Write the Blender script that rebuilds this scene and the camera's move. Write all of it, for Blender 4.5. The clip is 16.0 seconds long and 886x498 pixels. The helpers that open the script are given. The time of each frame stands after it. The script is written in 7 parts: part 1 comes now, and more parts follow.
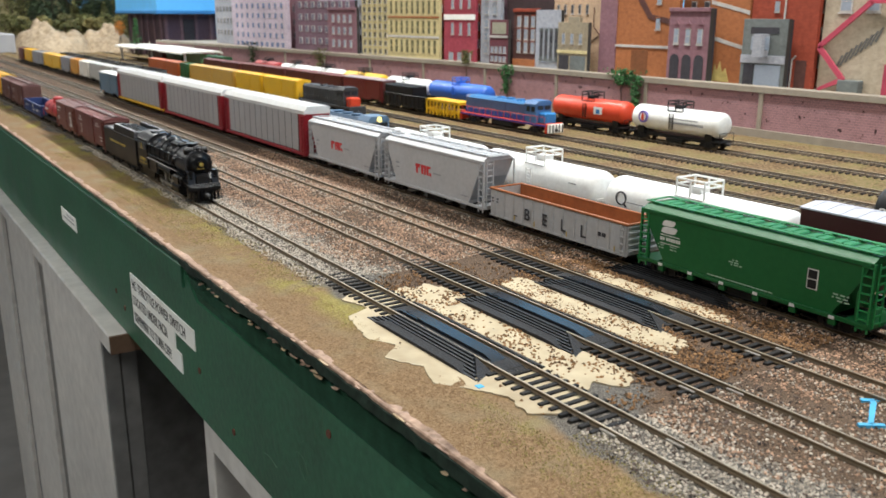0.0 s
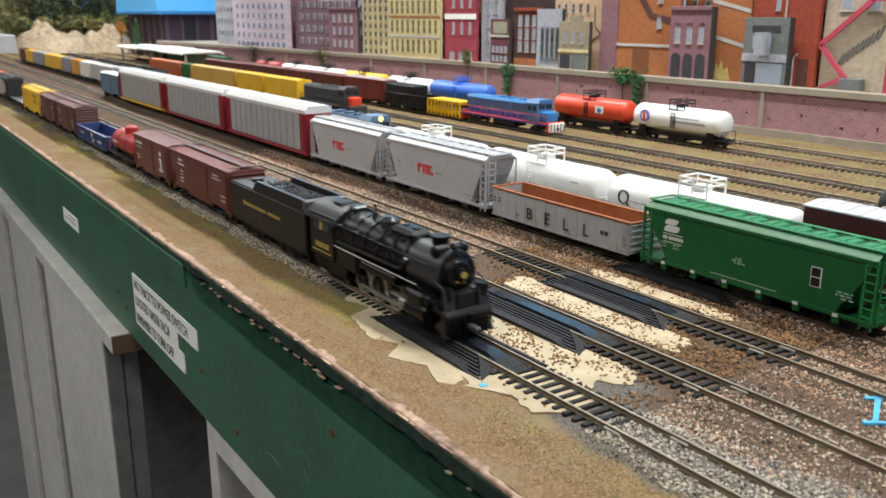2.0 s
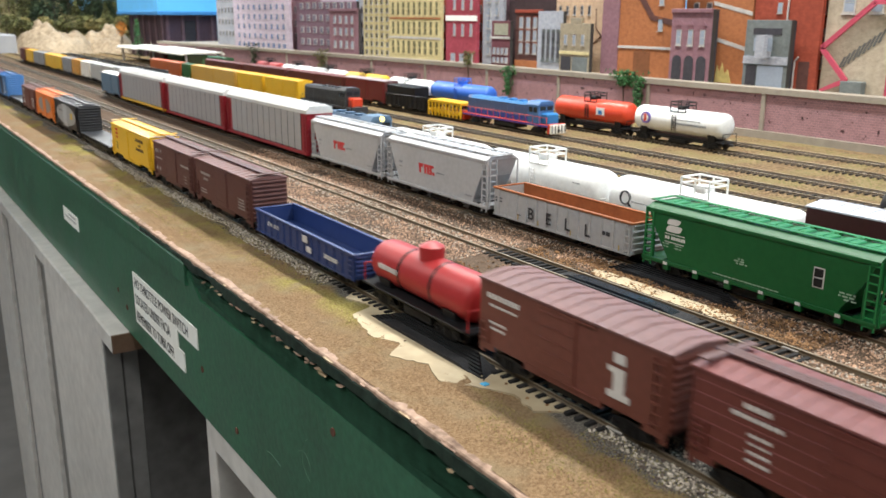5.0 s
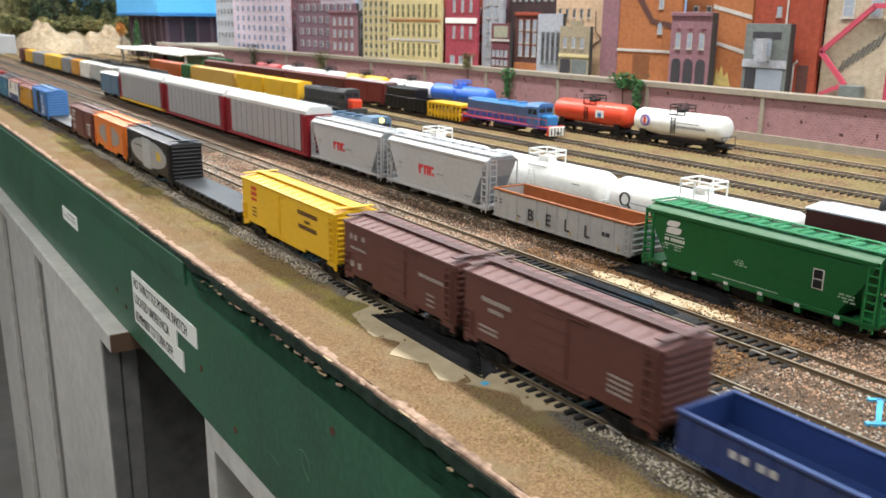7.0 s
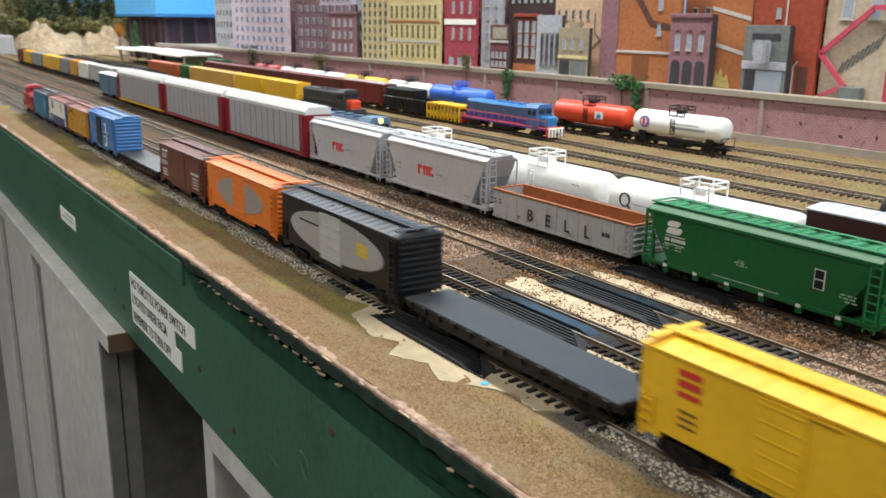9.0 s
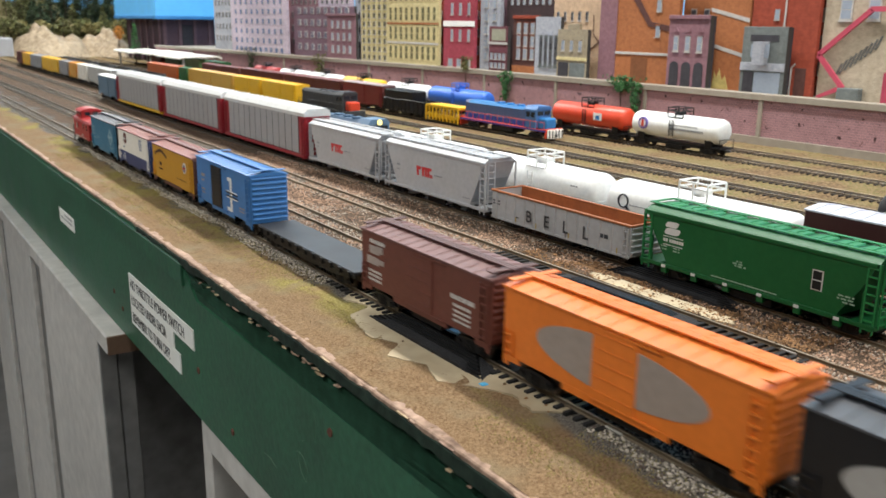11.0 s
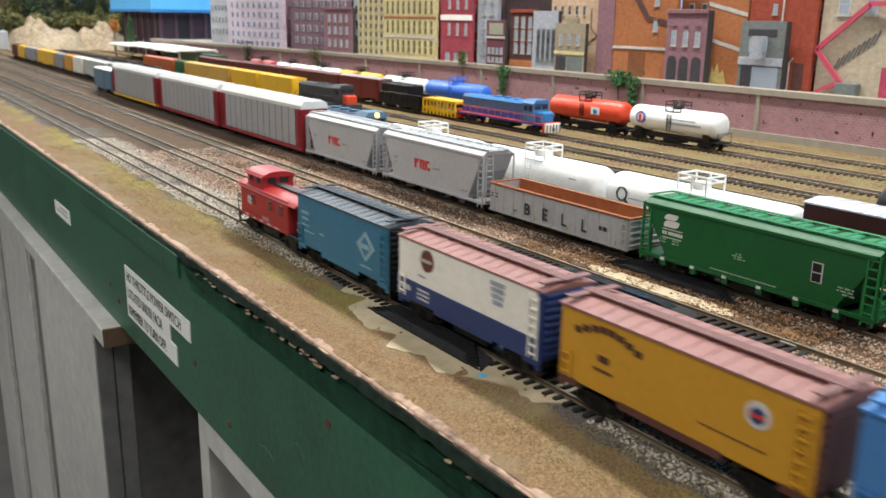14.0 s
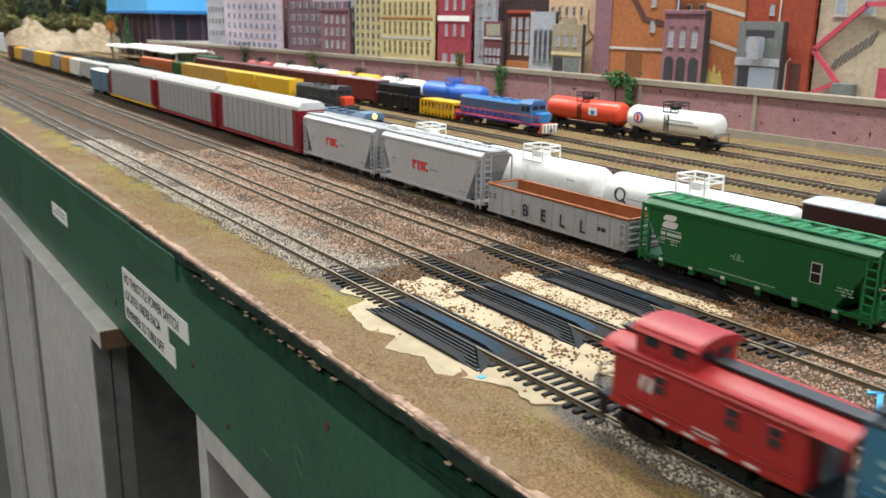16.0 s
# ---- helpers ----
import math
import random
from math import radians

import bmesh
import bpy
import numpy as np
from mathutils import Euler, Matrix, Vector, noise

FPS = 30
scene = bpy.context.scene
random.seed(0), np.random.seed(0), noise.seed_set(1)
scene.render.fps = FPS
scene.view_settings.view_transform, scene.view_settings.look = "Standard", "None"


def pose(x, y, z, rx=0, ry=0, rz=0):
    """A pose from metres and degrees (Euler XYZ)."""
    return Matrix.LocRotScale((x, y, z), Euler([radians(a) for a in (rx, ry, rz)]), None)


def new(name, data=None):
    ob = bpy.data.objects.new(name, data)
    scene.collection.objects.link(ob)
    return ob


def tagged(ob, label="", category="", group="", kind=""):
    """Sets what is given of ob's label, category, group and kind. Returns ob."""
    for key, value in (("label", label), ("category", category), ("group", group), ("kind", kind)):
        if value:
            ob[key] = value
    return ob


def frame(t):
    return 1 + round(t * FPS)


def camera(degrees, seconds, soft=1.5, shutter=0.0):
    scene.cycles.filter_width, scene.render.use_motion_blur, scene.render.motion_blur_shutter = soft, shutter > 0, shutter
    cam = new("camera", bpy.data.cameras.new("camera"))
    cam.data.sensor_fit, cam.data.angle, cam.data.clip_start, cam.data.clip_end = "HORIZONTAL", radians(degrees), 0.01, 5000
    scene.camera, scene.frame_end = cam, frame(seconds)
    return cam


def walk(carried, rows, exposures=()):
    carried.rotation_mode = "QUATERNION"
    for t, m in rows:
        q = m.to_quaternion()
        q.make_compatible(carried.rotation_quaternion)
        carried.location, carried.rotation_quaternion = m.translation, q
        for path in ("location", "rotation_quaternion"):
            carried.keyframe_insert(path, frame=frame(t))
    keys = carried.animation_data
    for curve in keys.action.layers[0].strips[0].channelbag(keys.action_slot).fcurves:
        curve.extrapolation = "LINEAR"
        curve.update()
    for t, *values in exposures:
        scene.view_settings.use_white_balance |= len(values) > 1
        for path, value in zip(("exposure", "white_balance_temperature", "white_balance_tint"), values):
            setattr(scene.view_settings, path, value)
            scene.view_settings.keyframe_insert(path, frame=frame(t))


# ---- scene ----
cam = camera(54.26, 16.0, soft=1.6, shutter=0.5)
cam.data.dof.use_dof, cam.data.dof.focus_distance, cam.data.dof.aperture_fstop = True, 0.58, 24.0
walk(cam, [
    (0, pose(-0.2617, -0.5084, 0.1798, 74.723, -0.183, -33.717)),
    (0.5, pose(-0.2615, -0.5083, 0.1792, 74.740, -0.131, -33.673)),
    (1, pose(-0.2629, -0.5084, 0.1809, 74.596, -0.186, -33.706)),
    (1.5, pose(-0.2620, -0.5069, 0.1796, 74.623, -0.073, -33.695)),
    (2, pose(-0.2623, -0.5075, 0.1791, 74.713, -0.021, -33.691)),
    (2.5, pose(-0.2627, -0.5075, 0.1791, 74.782, -0.074, -33.697)),
    (3, pose(-0.2631, -0.5063, 0.1781, 74.814, -0.198, -33.733)),
    (3.5, pose(-0.2633, -0.5061, 0.1774, 74.767, -0.297, -33.702)),
    (4, pose(-0.2631, -0.5063, 0.1772, 74.761, -0.247, -33.627)),
    (6.5, pose(-0.2644, -0.5057, 0.1759, 75.051, -0.508, -33.759)),
    (7, pose(-0.2648, -0.5061, 0.1751, 75.061, -0.600, -33.723)),
    (7.5, pose(-0.2650, -0.5058, 0.1736, 75.097, -0.681, -33.730)),
    (8, pose(-0.2649, -0.5054, 0.1734, 75.116, -0.741, -33.767)),
    (8.5, pose(-0.2646, -0.5046, 0.1736, 75.170, -0.692, -33.818)),
    (9, pose(-0.2644, -0.5039, 0.1732, 75.194, -0.735, -33.809)),
    (11.5, pose(-0.2645, -0.5050, 0.1729, 75.325, -0.682, -33.877)),
    (12, pose(-0.2647, -0.5045, 0.1723, 75.232, -0.776, -33.902)),
    (12.5, pose(-0.2640, -0.5033, 0.1717, 75.196, -0.849, -34.015)),
    (13, pose(-0.2641, -0.5033, 0.1711, 75.205, -0.916, -34.063)),
    (13.5, pose(-0.2644, -0.5027, 0.1702, 75.131, -0.998, -34.082)),
    (14, pose(-0.2647, -0.5025, 0.1700, 75.016, -0.906, -34.086)),
    (14.5, pose(-0.2643, -0.5021, 0.1705, 75.030, -0.802, -34.159)),
    (15, pose(-0.2645, -0.5021, 0.1716, 75.090, -0.740, -34.265)),
    (15.5, pose(-0.2646, -0.5012, 0.1705, 75.121, -0.774, -34.299)),
    (16, pose(-0.2649, -0.5012, 0.1699, 75.083, -0.824, -34.298)),
], [(0, 0.13), (2.5, 0.20), (4, 0.42), (7, 0.46), (8.0, 0.46), (8.5, 0.46), (9.0, 0.22), (11.5, 0.23), (15, 0.27), (16, 0.20)])

# ---- light: fluorescent tubes over the layout and in the room ----
world = bpy.data.worlds.new("world")
scene.world = world
world.use_nodes = True
world.node_tree.nodes["Background"].inputs[0].default_value = (0.9, 0.95, 1.0, 1)
world.node_tree.nodes["Background"].inputs[1].default_value = 0.03
LAMPS = [(0.56, 0.3, 1.22, 0.12, 2.4, 42), (0.56, 3.2, 1.22, 0.12, 2.4, 40), (-1.1, 0.2, 1.44, 0.3, 2.4, 22), (-1.1, 3.2, 1.44, 0.3, 2.4, 22), (-0.5, -2.2, 1.44, 0.3, 1.8, 20)]
for lx, ly, lz, lw, ll, watts in LAMPS:
    lamp = bpy.data.lights.new("tube_light", "AREA")
    lamp.shape, lamp.size, lamp.size_y, lamp.energy, lamp.color = "RECTANGLE", lw, ll, watts, (0.985, 0.98, 0.94)
    new("tube_light", lamp).matrix_basis = pose(lx, ly, lz)

# ---- materials ----
def mat(name, col, rough=0.5, metal=0.0, var=0.12, scale=220.0, bump=0.15, spec=0.5, island=0.0, rnd=0.0, col2=None, glow=0.0):
    m = bpy.data.materials.new(name)
    m.use_nodes = True
    nt = m.node_tree
    N, L = nt.nodes, nt.links
    b = N["Principled BSDF"]
    b.inputs["Roughness"].default_value, b.inputs["Metallic"].default_value = rough, metal
    b.inputs["Specular IOR Level"].default_value = spec
    tc = N.new("ShaderNodeTexCoord")
    n1, n2 = N.new("ShaderNodeTexNoise"), N.new("ShaderNodeTexNoise")
    n1.inputs["Scale"].default_value, n2.inputs["Scale"].default_value = scale, scale * 0.09
    n1.inputs["Detail"].default_value, n2.inputs["Detail"].default_value = 3, 5
    for n in (n1, n2):
        L.new(tc.outputs["Object"], n.inputs["Vector"])
    add = N.new("ShaderNodeMath")
    L.new(n1.outputs["Fac"], add.inputs[0]), L.new(n2.outputs["Fac"], add.inputs[1])
    mr = N.new("ShaderNodeMapRange")
    mr.inputs["From Min"].default_value, mr.inputs["From Max"].default_value = 0.65, 1.35
    L.new(add.outputs[0], mr.inputs["Value"])
    mix = N.new("ShaderNodeMix")
    mix.data_type = "RGBA"
    c2 = col2 or [c * (1 + var) + 0.02 * var for c in col]
    c1 = col if col2 else [c * (1 - var) for c in col]
    mix.inputs[6].default_value, mix.inputs[7].default_value = (*c1, 1), (*c2, 1)
    L.new(mr.outputs[0], mix.inputs[0])
    out = mix.outputs[2]
    if island or rnd:
        src = N.new("ShaderNodeNewGeometry").outputs["Random Per Island"] if island else N.new("ShaderNodeObjectInfo").outputs["Random"]
        hsv = N.new("ShaderNodeHueSaturation")
        m2 = N.new("ShaderNodeMapRange")
        k = island or rnd
        m2.inputs["To Min"].default_value, m2.inputs["To Max"].default_value = 1 - k, 1 + k
        L.new(src, m2.inputs["Value"]), L.new(m2.outputs[0], hsv.inputs["Value"]), L.new(out, hsv.inputs["Color"])
        out = hsv.outputs[0]
    L.new(out, b.inputs["Base Color"])
    rr = N.new("ShaderNodeMapRange")
    rr.inputs["To Min"].default_value, rr.inputs["To Max"].default_value = max(0.05, rough - 0.1), min(1, rough + 0.12)
    L.new(n2.outputs["Fac"], rr.inputs["Value"]), L.new(rr.outputs[0], b.inputs["Roughness"])
    if bump:
        bp = N.new("ShaderNodeBump")
        bp.inputs["Strength"].default_value, bp.inputs["Distance"].default_value = bump, 0.0006
        L.new(n1.outputs["Fac"], bp.inputs["Height"]), L.new(bp.outputs[0], b.inputs["Normal"])
    if glow:
        b.inputs["Emission Color"].default_value, b.inputs["Emission Strength"].default_value = (*col, 1), glow
    return m


def paint(name, r, g, b, rough=0.42, var=0.1, **k):
    return mat(name, (r, g, b), rough, 0, var, 260, 0.06, **k)


BLACK = paint("black_plastic", 0.006, 0.006, 0.007, 0.5, spec=0.3)
DARK = paint("dark_grey_metal", 0.03, 0.03, 0.032, 0.5)
WHEEL = mat("wheel_steel", (0.12, 0.10, 0.085), 0.4, 0.7)
WHITE = paint("white_paint", 0.78, 0.78, 0.76, 0.4)
LETTER = paint("white_lettering", 0.56, 0.54, 0.52, 0.6)
FADED = paint("faded_white_lettering", 0.33, 0.28, 0.26, 0.6)
YLETTER = paint("gold_lettering", 0.36, 0.26, 0.05, 0.6)
RAIL = mat("weathered_rail", (0.11, 0.078, 0.045), 0.6, 0.2, 0.3, 120, 0.1)
RAILTOP = mat("worn_rail_head", (0.34, 0.285, 0.21), 0.45, 0.75, 0.3, 90, 0.03)
TIE = mat("black_tie", (0.013, 0.012, 0.012), 0.8, 0, 0.3, 300, 0.3, spec=0.25, rnd=0.35)
TIE_OLD = mat("ballast_dusted_tie", (0.10, 0.085, 0.07), 0.9, 0, 0.4, 300, 0.5, rnd=0.3)
MAROON = paint("maroon_paint", 0.105, 0.022, 0.017, 0.5, 0.15)
MAROON2 = paint("oxide_red_paint", 0.125, 0.035, 0.024, 0.55, 0.15)
# Maroon and brown roof colours are paler than the body colours.
MAROON_ROOF = paint("paler_maroon_roof", 0.16, 0.048, 0.045, 0.6, 0.2)
BROWN = paint("brown_boxcar_paint", 0.098, 0.033, 0.026, 0.55, 0.15)
BROWN_ROOF = paint("paler_brown_roof", 0.16, 0.075, 0.07, 0.6, 0.2)
# Brown and pink roof walks are darkened to paint in the gap shadow.
DARKWALK = paint("brown_walk_gap_shade", 0.095, 0.042, 0.037, 0.6)
PINK_ROOF = paint("faded_pink_roof", 0.28, 0.125, 0.11, 0.6, 0.15)
PINK_WALK = paint("pink_walk_gap_shade", 0.17, 0.07, 0.06, 0.6)
YELLOW = paint("yellow_paint", 0.72, 0.42, 0.012, 0.42)
GOLD = paint("orange_yellow_reefer_paint", 0.52, 0.26, 0.018, 0.5)
ORANGE = paint("orange_paint", 0.68, 0.17, 0.018, 0.45)
RED = paint("red_paint", 0.35, 0.018, 0.020, 0.45)
REDBRT = paint("bright_red_paint", 0.60, 0.055, 0.02, 0.35)
BLUE = paint("sky_blue_paint", 0.045, 0.17, 0.42, 0.45)
NAVY = paint("navy_blue_paint", 0.014, 0.035, 0.135, 0.45)
TEAL = paint("teal_blue_paint", 0.04, 0.165, 0.27, 0.5)
SLATE = paint("slate_blue_paint", 0.10, 0.17, 0.24, 0.5)
GREEN = paint("cascade_green_paint", 0.005, 0.080, 0.020, 0.42, spec=0.3)
GREEN_LT = paint("light_green_trim", 0.012, 0.165, 0.045, 0.45)
LGREY = paint("light_grey_paint", 0.42, 0.42, 0.43, 0.42)
MGREY = paint("mid_grey_paint", 0.26, 0.265, 0.28, 0.45)
SILVER = paint("silver_grey_panel", 0.34, 0.335, 0.34, 0.5)
DKRED = paint("dark_red_end", 0.26, 0.012, 0.022, 0.45)
TANPAINT = paint("tan_yellow_paint", 0.56, 0.33, 0.06, 0.5)
RACKROOF = paint("off_white_roof_paint", 0.60, 0.60, 0.59, 0.5)
RUST = mat("rust_brown_interior", (0.27, 0.085, 0.024), 0.7, 0, 0.25, 160, 0.2)
CREAM = paint("cream_paint", 0.80, 0.77, 0.70, 0.45)
GLASS = paint("dark_window_glass", 0.02, 0.025, 0.03, 0.12)
LAMP_Y = mat("lit_headlight", (1.0, 0.75, 0.2), 0.3, 0, 0, 100, 0, glow=2.0)
COAL = mat("coal", (0.02, 0.02, 0.022), 0.35, 0, 0.3, 500, 0.6, island=0.4)
# Torn ply: the fascia green darkened, shade among the splinters put into colour.
TORN = mat("torn_green_ply_with_shade", (0.008, 0.046, 0.024), 0.6, 0, 0.5, 110, 0.6, spec=0.3)
RIM = mat("flaking_black_green_paint", (0.006, 0.018, 0.011), 0.7, 0, 0.6, 160, 0.8, spec=0.25)
FASCIA = mat("dark_green_fascia_paint", (0.015, 0.088, 0.044), 0.45, 0, 0.34, 190, 0.4)
RAWWOOD = mat("chipped_raw_wood", (0.12, 0.070, 0.045), 0.85, 0, 0.3, 200, 0.7, col2=(0.50, 0.34, 0.25))
PALEWOOD = mat("pale_splintered_wood", (0.30, 0.20, 0.11), 0.85, 0, 0.2, 150, 0.4, col2=(0.55, 0.44, 0.28))
GREYWALL = mat("light_grey_painted_board", (0.52, 0.50, 0.475), 0.34, 0, 0.22, 60, 0.3)
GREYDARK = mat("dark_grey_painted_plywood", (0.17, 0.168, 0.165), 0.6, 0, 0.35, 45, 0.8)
GREYMID = mat("gap_shade_grey_board", (0.13, 0.128, 0.122), 0.5, 0, 0.2, 40, 0.3)
PAPER = mat("printed_paper", (0.78, 0.78, 0.74), 0.6, 0, 0.05, 80, 0.05)
INK = mat("black_ink", (0.03, 0.03, 0.035), 0.7, 0, 0.1, 80, 0)


# ---- mesh helpers ----
class Geo:
    def __init__(self):
        self.v, self.f = [], []

    def add(self, vs, fs):
        o = len(self.v)
        self.v += [tuple(p) for p in vs]
        self.f += [[i + o for i in f] for f in fs]
        return self

    def box(self, x0, x1, y0, y1, z0, z1, b=0.0):
        if not b:
            vs = [(x, y, z) for z in (z0, z1) for y in (y0, y1) for x in (x0, x1)]
            return self.add(vs, [(0, 2, 3, 1), (4, 5, 7, 6), (0, 1, 5, 4), (2, 6, 7, 3), (0, 4, 6, 2), (1, 3, 7, 5)])
        b = min(b, (x1 - x0) / 2.01, (y1 - y0) / 2.01, (z1 - z0) / 2.01)
        c, h = ((x0 + x1) / 2, (y0 + y1) / 2, (z0 + z1) / 2), ((x1 - x0) / 2, (y1 - y0) / 2, (z1 - z0) / 2)
        vs, idx, fs = [], {}, []
        for sx in (-1, 1):
            for sy in (-1, 1):
                for sz in (-1, 1):
                    for a in range(3):
                        s = (sx, sy, sz)
                        idx[s, a] = len(vs)
                        vs.append(tuple(c[k] + s[k] * (h[k] - (0 if k == a else b)) for k in range(3)))
        def turn(q):
            p = [Vector(vs[i]) for i in q]
            n = (p[1] - p[0]).cross(p[2] - p[0])
            mid = sum(p, Vector()) / len(p) - Vector(c)
            fs.append(q if n.dot(mid) > 0 else q[::-1])
        for a in range(3):
            o = [k for k in range(3) if k != a]
            for s in (-1, 1):
                q = []
                for u, w in ((-1, -1), (1, -1), (1, 1), (-1, 1)):
                    t = [0, 0, 0]
                    t[a], t[o[0]], t[o[1]] = s, u, w
                    q.append(idx[tuple(t), a])
                turn(q)
            for u in (-1, 1):
                for w in (-1, 1):
                    t0, t1 = [0, 0, 0], [0, 0, 0]
                    t0[o[0]] = t1[o[0]] = u
                    t0[o[1]] = t1[o[1]] = w
                    t0[a], t1[a] = -1, 1
                    turn([idx[tuple(t0), o[0]], idx[tuple(t1), o[0]], idx[tuple(t1), o[1]], idx[tuple(t0), o[1]]])
        for sx in (-1, 1):
            for sy in (-1, 1):
                for sz in (-1, 1):
                    turn([idx[(sx, sy, sz), a] for a in range(3)])
        return self.add(vs, fs)

    def cyl(self, p0, p1, r, seg=12, r2=None):
        p0, p1 = Vector(p0), Vector(p1)
        q = (p1 - p0).to_track_quat("Z", "Y")
        r2 = r if r2 is None else r2
        vs = []
        for p, rad in ((p0, r), (p1, r2)):
            vs += [p + q @ Vector((rad * math.cos(6.28319 * i / seg), rad * math.sin(6.28319 * i / seg), 0)) for i in range(seg)]
        fs = [(i, (i + 1) % seg, seg + (i + 1) % seg, seg + i) for i in range(seg)]
        fs += [list(range(seg))[::-1], list(range(seg, 2 * seg))]
        return self.add(vs, fs)

    def prism(self, poly, axis, a, b):
        """Polygon of the two other axes, drawn out along an axis."""
        def at(p, w):
            t = list(p)
            t.insert(axis, w)
            return t
        n = len(poly)
        area = sum(poly[i][0] * poly[(i + 1) % n][1] - poly[(i + 1) % n][0] * poly[i][1] for i in range(n))
        if (area > 0) != (axis == 1):
            poly = poly[::-1]
        vs = [at(p, a) for p in poly] + [at(p, b) for p in poly]
        fs = [(i, i + n, (i + 1) % n + n, (i + 1) % n) for i in range(n)] + [list(range(n)), list(range(n, 2 * n))[::-1]]
        return self.add(vs, fs)

    def lathe(self, prof, cx, cz, seg=24):
        """Rings (y, radius) about an axis along y."""
        vs = [(cx + r * math.sin(6.28319 * i / seg), y, cz + r * math.cos(6.28319 * i / seg)) for y, r in prof for i in range(seg)]
        fs = []
        for k in range(len(prof) - 1):
            for i in range(seg):
                j = (i + 1) % seg
                fs.append((k * seg + i, k * seg + j, (k + 1) * seg + j, (k + 1) * seg + i))
        fs += [list(range(seg))[::-1], [(len(prof) - 1) * seg + i for i in range(seg)]]
        return self.add(vs, fs)

    def mesh(self, name, material):
        me = bpy.data.meshes.new(name)
        me.from_pydata(self.v, [], self.f)
        me.materials.append(material)
        me.polygons.foreach_set("use_smooth", [True] * len(me.polygons))
        me.set_sharp_from_angle(angle=0.6)
        me.update()
        return me


def G():
    return Geo()


def part(name, g, material, parent, label="", at=None):
    ob = new(name, g.mesh(name, material) if isinstance(g, Geo) else g)
    ob.parent = parent
    if at:
        ob.location = at
    return tagged(ob, label)


def thing(name, label, category, at=(0, 0, 0), group=""):
    ob = new(name)
    ob.empty_display_size = 0.02
    ob.location = at
    return tagged(ob, label, category, group)


def setting(name, g, material, label, category="", kind="structure"):
    return tagged(new(name, g.mesh(name, material)), label, category, "", kind)


def text(name, body, size, material, parent, m, label="", squeeze=1.0, bold=0.0):
    cu = bpy.data.curves.new(name, "FONT")
    cu.body, cu.size, cu.align_x, cu.align_y, cu.extrude, cu.offset = body, size, "LEFT", "BOTTOM_BASELINE", 0.00008, bold
    tmp = bpy.data.objects.new("tmp", cu)
    me = bpy.data.meshes.new_from_object(tmp)
    bpy.data.objects.remove(tmp)
    me.materials.clear()
    me.materials.append(material)
    me.transform(m @ Matrix.Diagonal((squeeze, 1, 1, 1)))
    ob = new(name, me)
    ob.parent = parent
    return tagged(ob, label)


# writing on a side that faces -x reads from +y to -y
def side(y, z, x):
    return Matrix.Translation((x, y, z)) @ Matrix(((0, 0, -1, 0), (-1, 0, 0, 0), (0, 1, 0, 0), (0, 0, 0, 1)))


RT = 0.004          # rail head above the ground
V = 0.2148          # the train's usual speed
TIMES = [0, 1, 2, 3, 4, 5.2, 6.5, 7.5, 8, 8.5, 9, 10.2, 11.5, 12, 13, 14, 15, 15.5, 16]
LAG = [0.006, 0.005, 0.003, 0.0, -0.003, -0.005, -0.006, -0.006, -0.007, -0.0105, -0.014, -0.014, -0.012, -0.010, -0.006, -0.004, -0.001, 0.004, 0.010]


def run(t):
    """How far the train has gone: it quickens a little midway and slows at the end."""
    return V * t - float(np.interp(t, TIMES, LAG))



# ---- the room ----
FLOOR, CEIL = -1.06, 1.5
ROOMWALL = mat("cream_room_wall", (0.42, 0.40, 0.37), 0.8, 0, 0.08, 8, 0.1)
setting("floor", G().box(-3.0, 2.2, -4.6, 7.0, FLOOR - 0.1, FLOOR), mat("grey_vinyl_floor", (0.16, 0.155, 0.15), 0.5, 0, 0.2, 12, 0.1), "worn grey vinyl floor of the layout room")
setting("ceiling", G().box(-3.0, 2.2, -4.6, 7.0, CEIL, CEIL + 0.1), mat("white_ceiling", (0.6, 0.6, 0.58), 0.8, 0, 0.06, 10, 0.1), "plain white ceiling of the room")
setting("wall_west", G().box(-3.1, -3.0, -4.6, 7.0, FLOOR, CEIL), ROOMWALL, "plain cream room wall")
setting("wall_south", G().box(-3.0, 2.2, -4.7, -4.6, FLOOR, CEIL), ROOMWALL, "plain cream room wall")
setting("wall_north", G().box(-3.0, 2.2, 7.0, 7.1, FLOOR, CEIL), ROOMWALL, "plain cream room wall")
setting("wall_east", G().box(2.2, 2.3, -4.6, 7.0, FLOOR, CEIL), ROOMWALL, "plain cream room wall")
TUBE = mat("lamp_housing", (0.7, 0.7, 0.7), 0.5)
for lx, ly, lz, lw, ll, watts in LAMPS:
    fx = thing("ceiling_light", "white fluorescent lamp housing under the ceiling", "ceiling light", (lx, ly, lz), "fluorescent ceiling lights")
    part("housing", G().box(-lw / 2 - 0.03, lw / 2 + 0.03, -ll / 2 - 0.05, ll / 2 + 0.05, 0.01, 0.06, 0.005), TUBE, fx)
    for sy in (-1, 1):
        part("hanger", G().cyl((0, sy * ll * 0.4, 0.06), (0, sy * ll * 0.4, CEIL - lz), 0.004, 6), TUBE, fx)

# ---- ground ----
X0, X1, Y0, Y1 = -0.0735, 0.862, -3.9, 6.0
TRACKS = [0.0, 0.0648, 0.131, 0.197, 0.2625, 0.328, 0.394, 0.460, 0.526, 0.595, 0.690, 0.768]


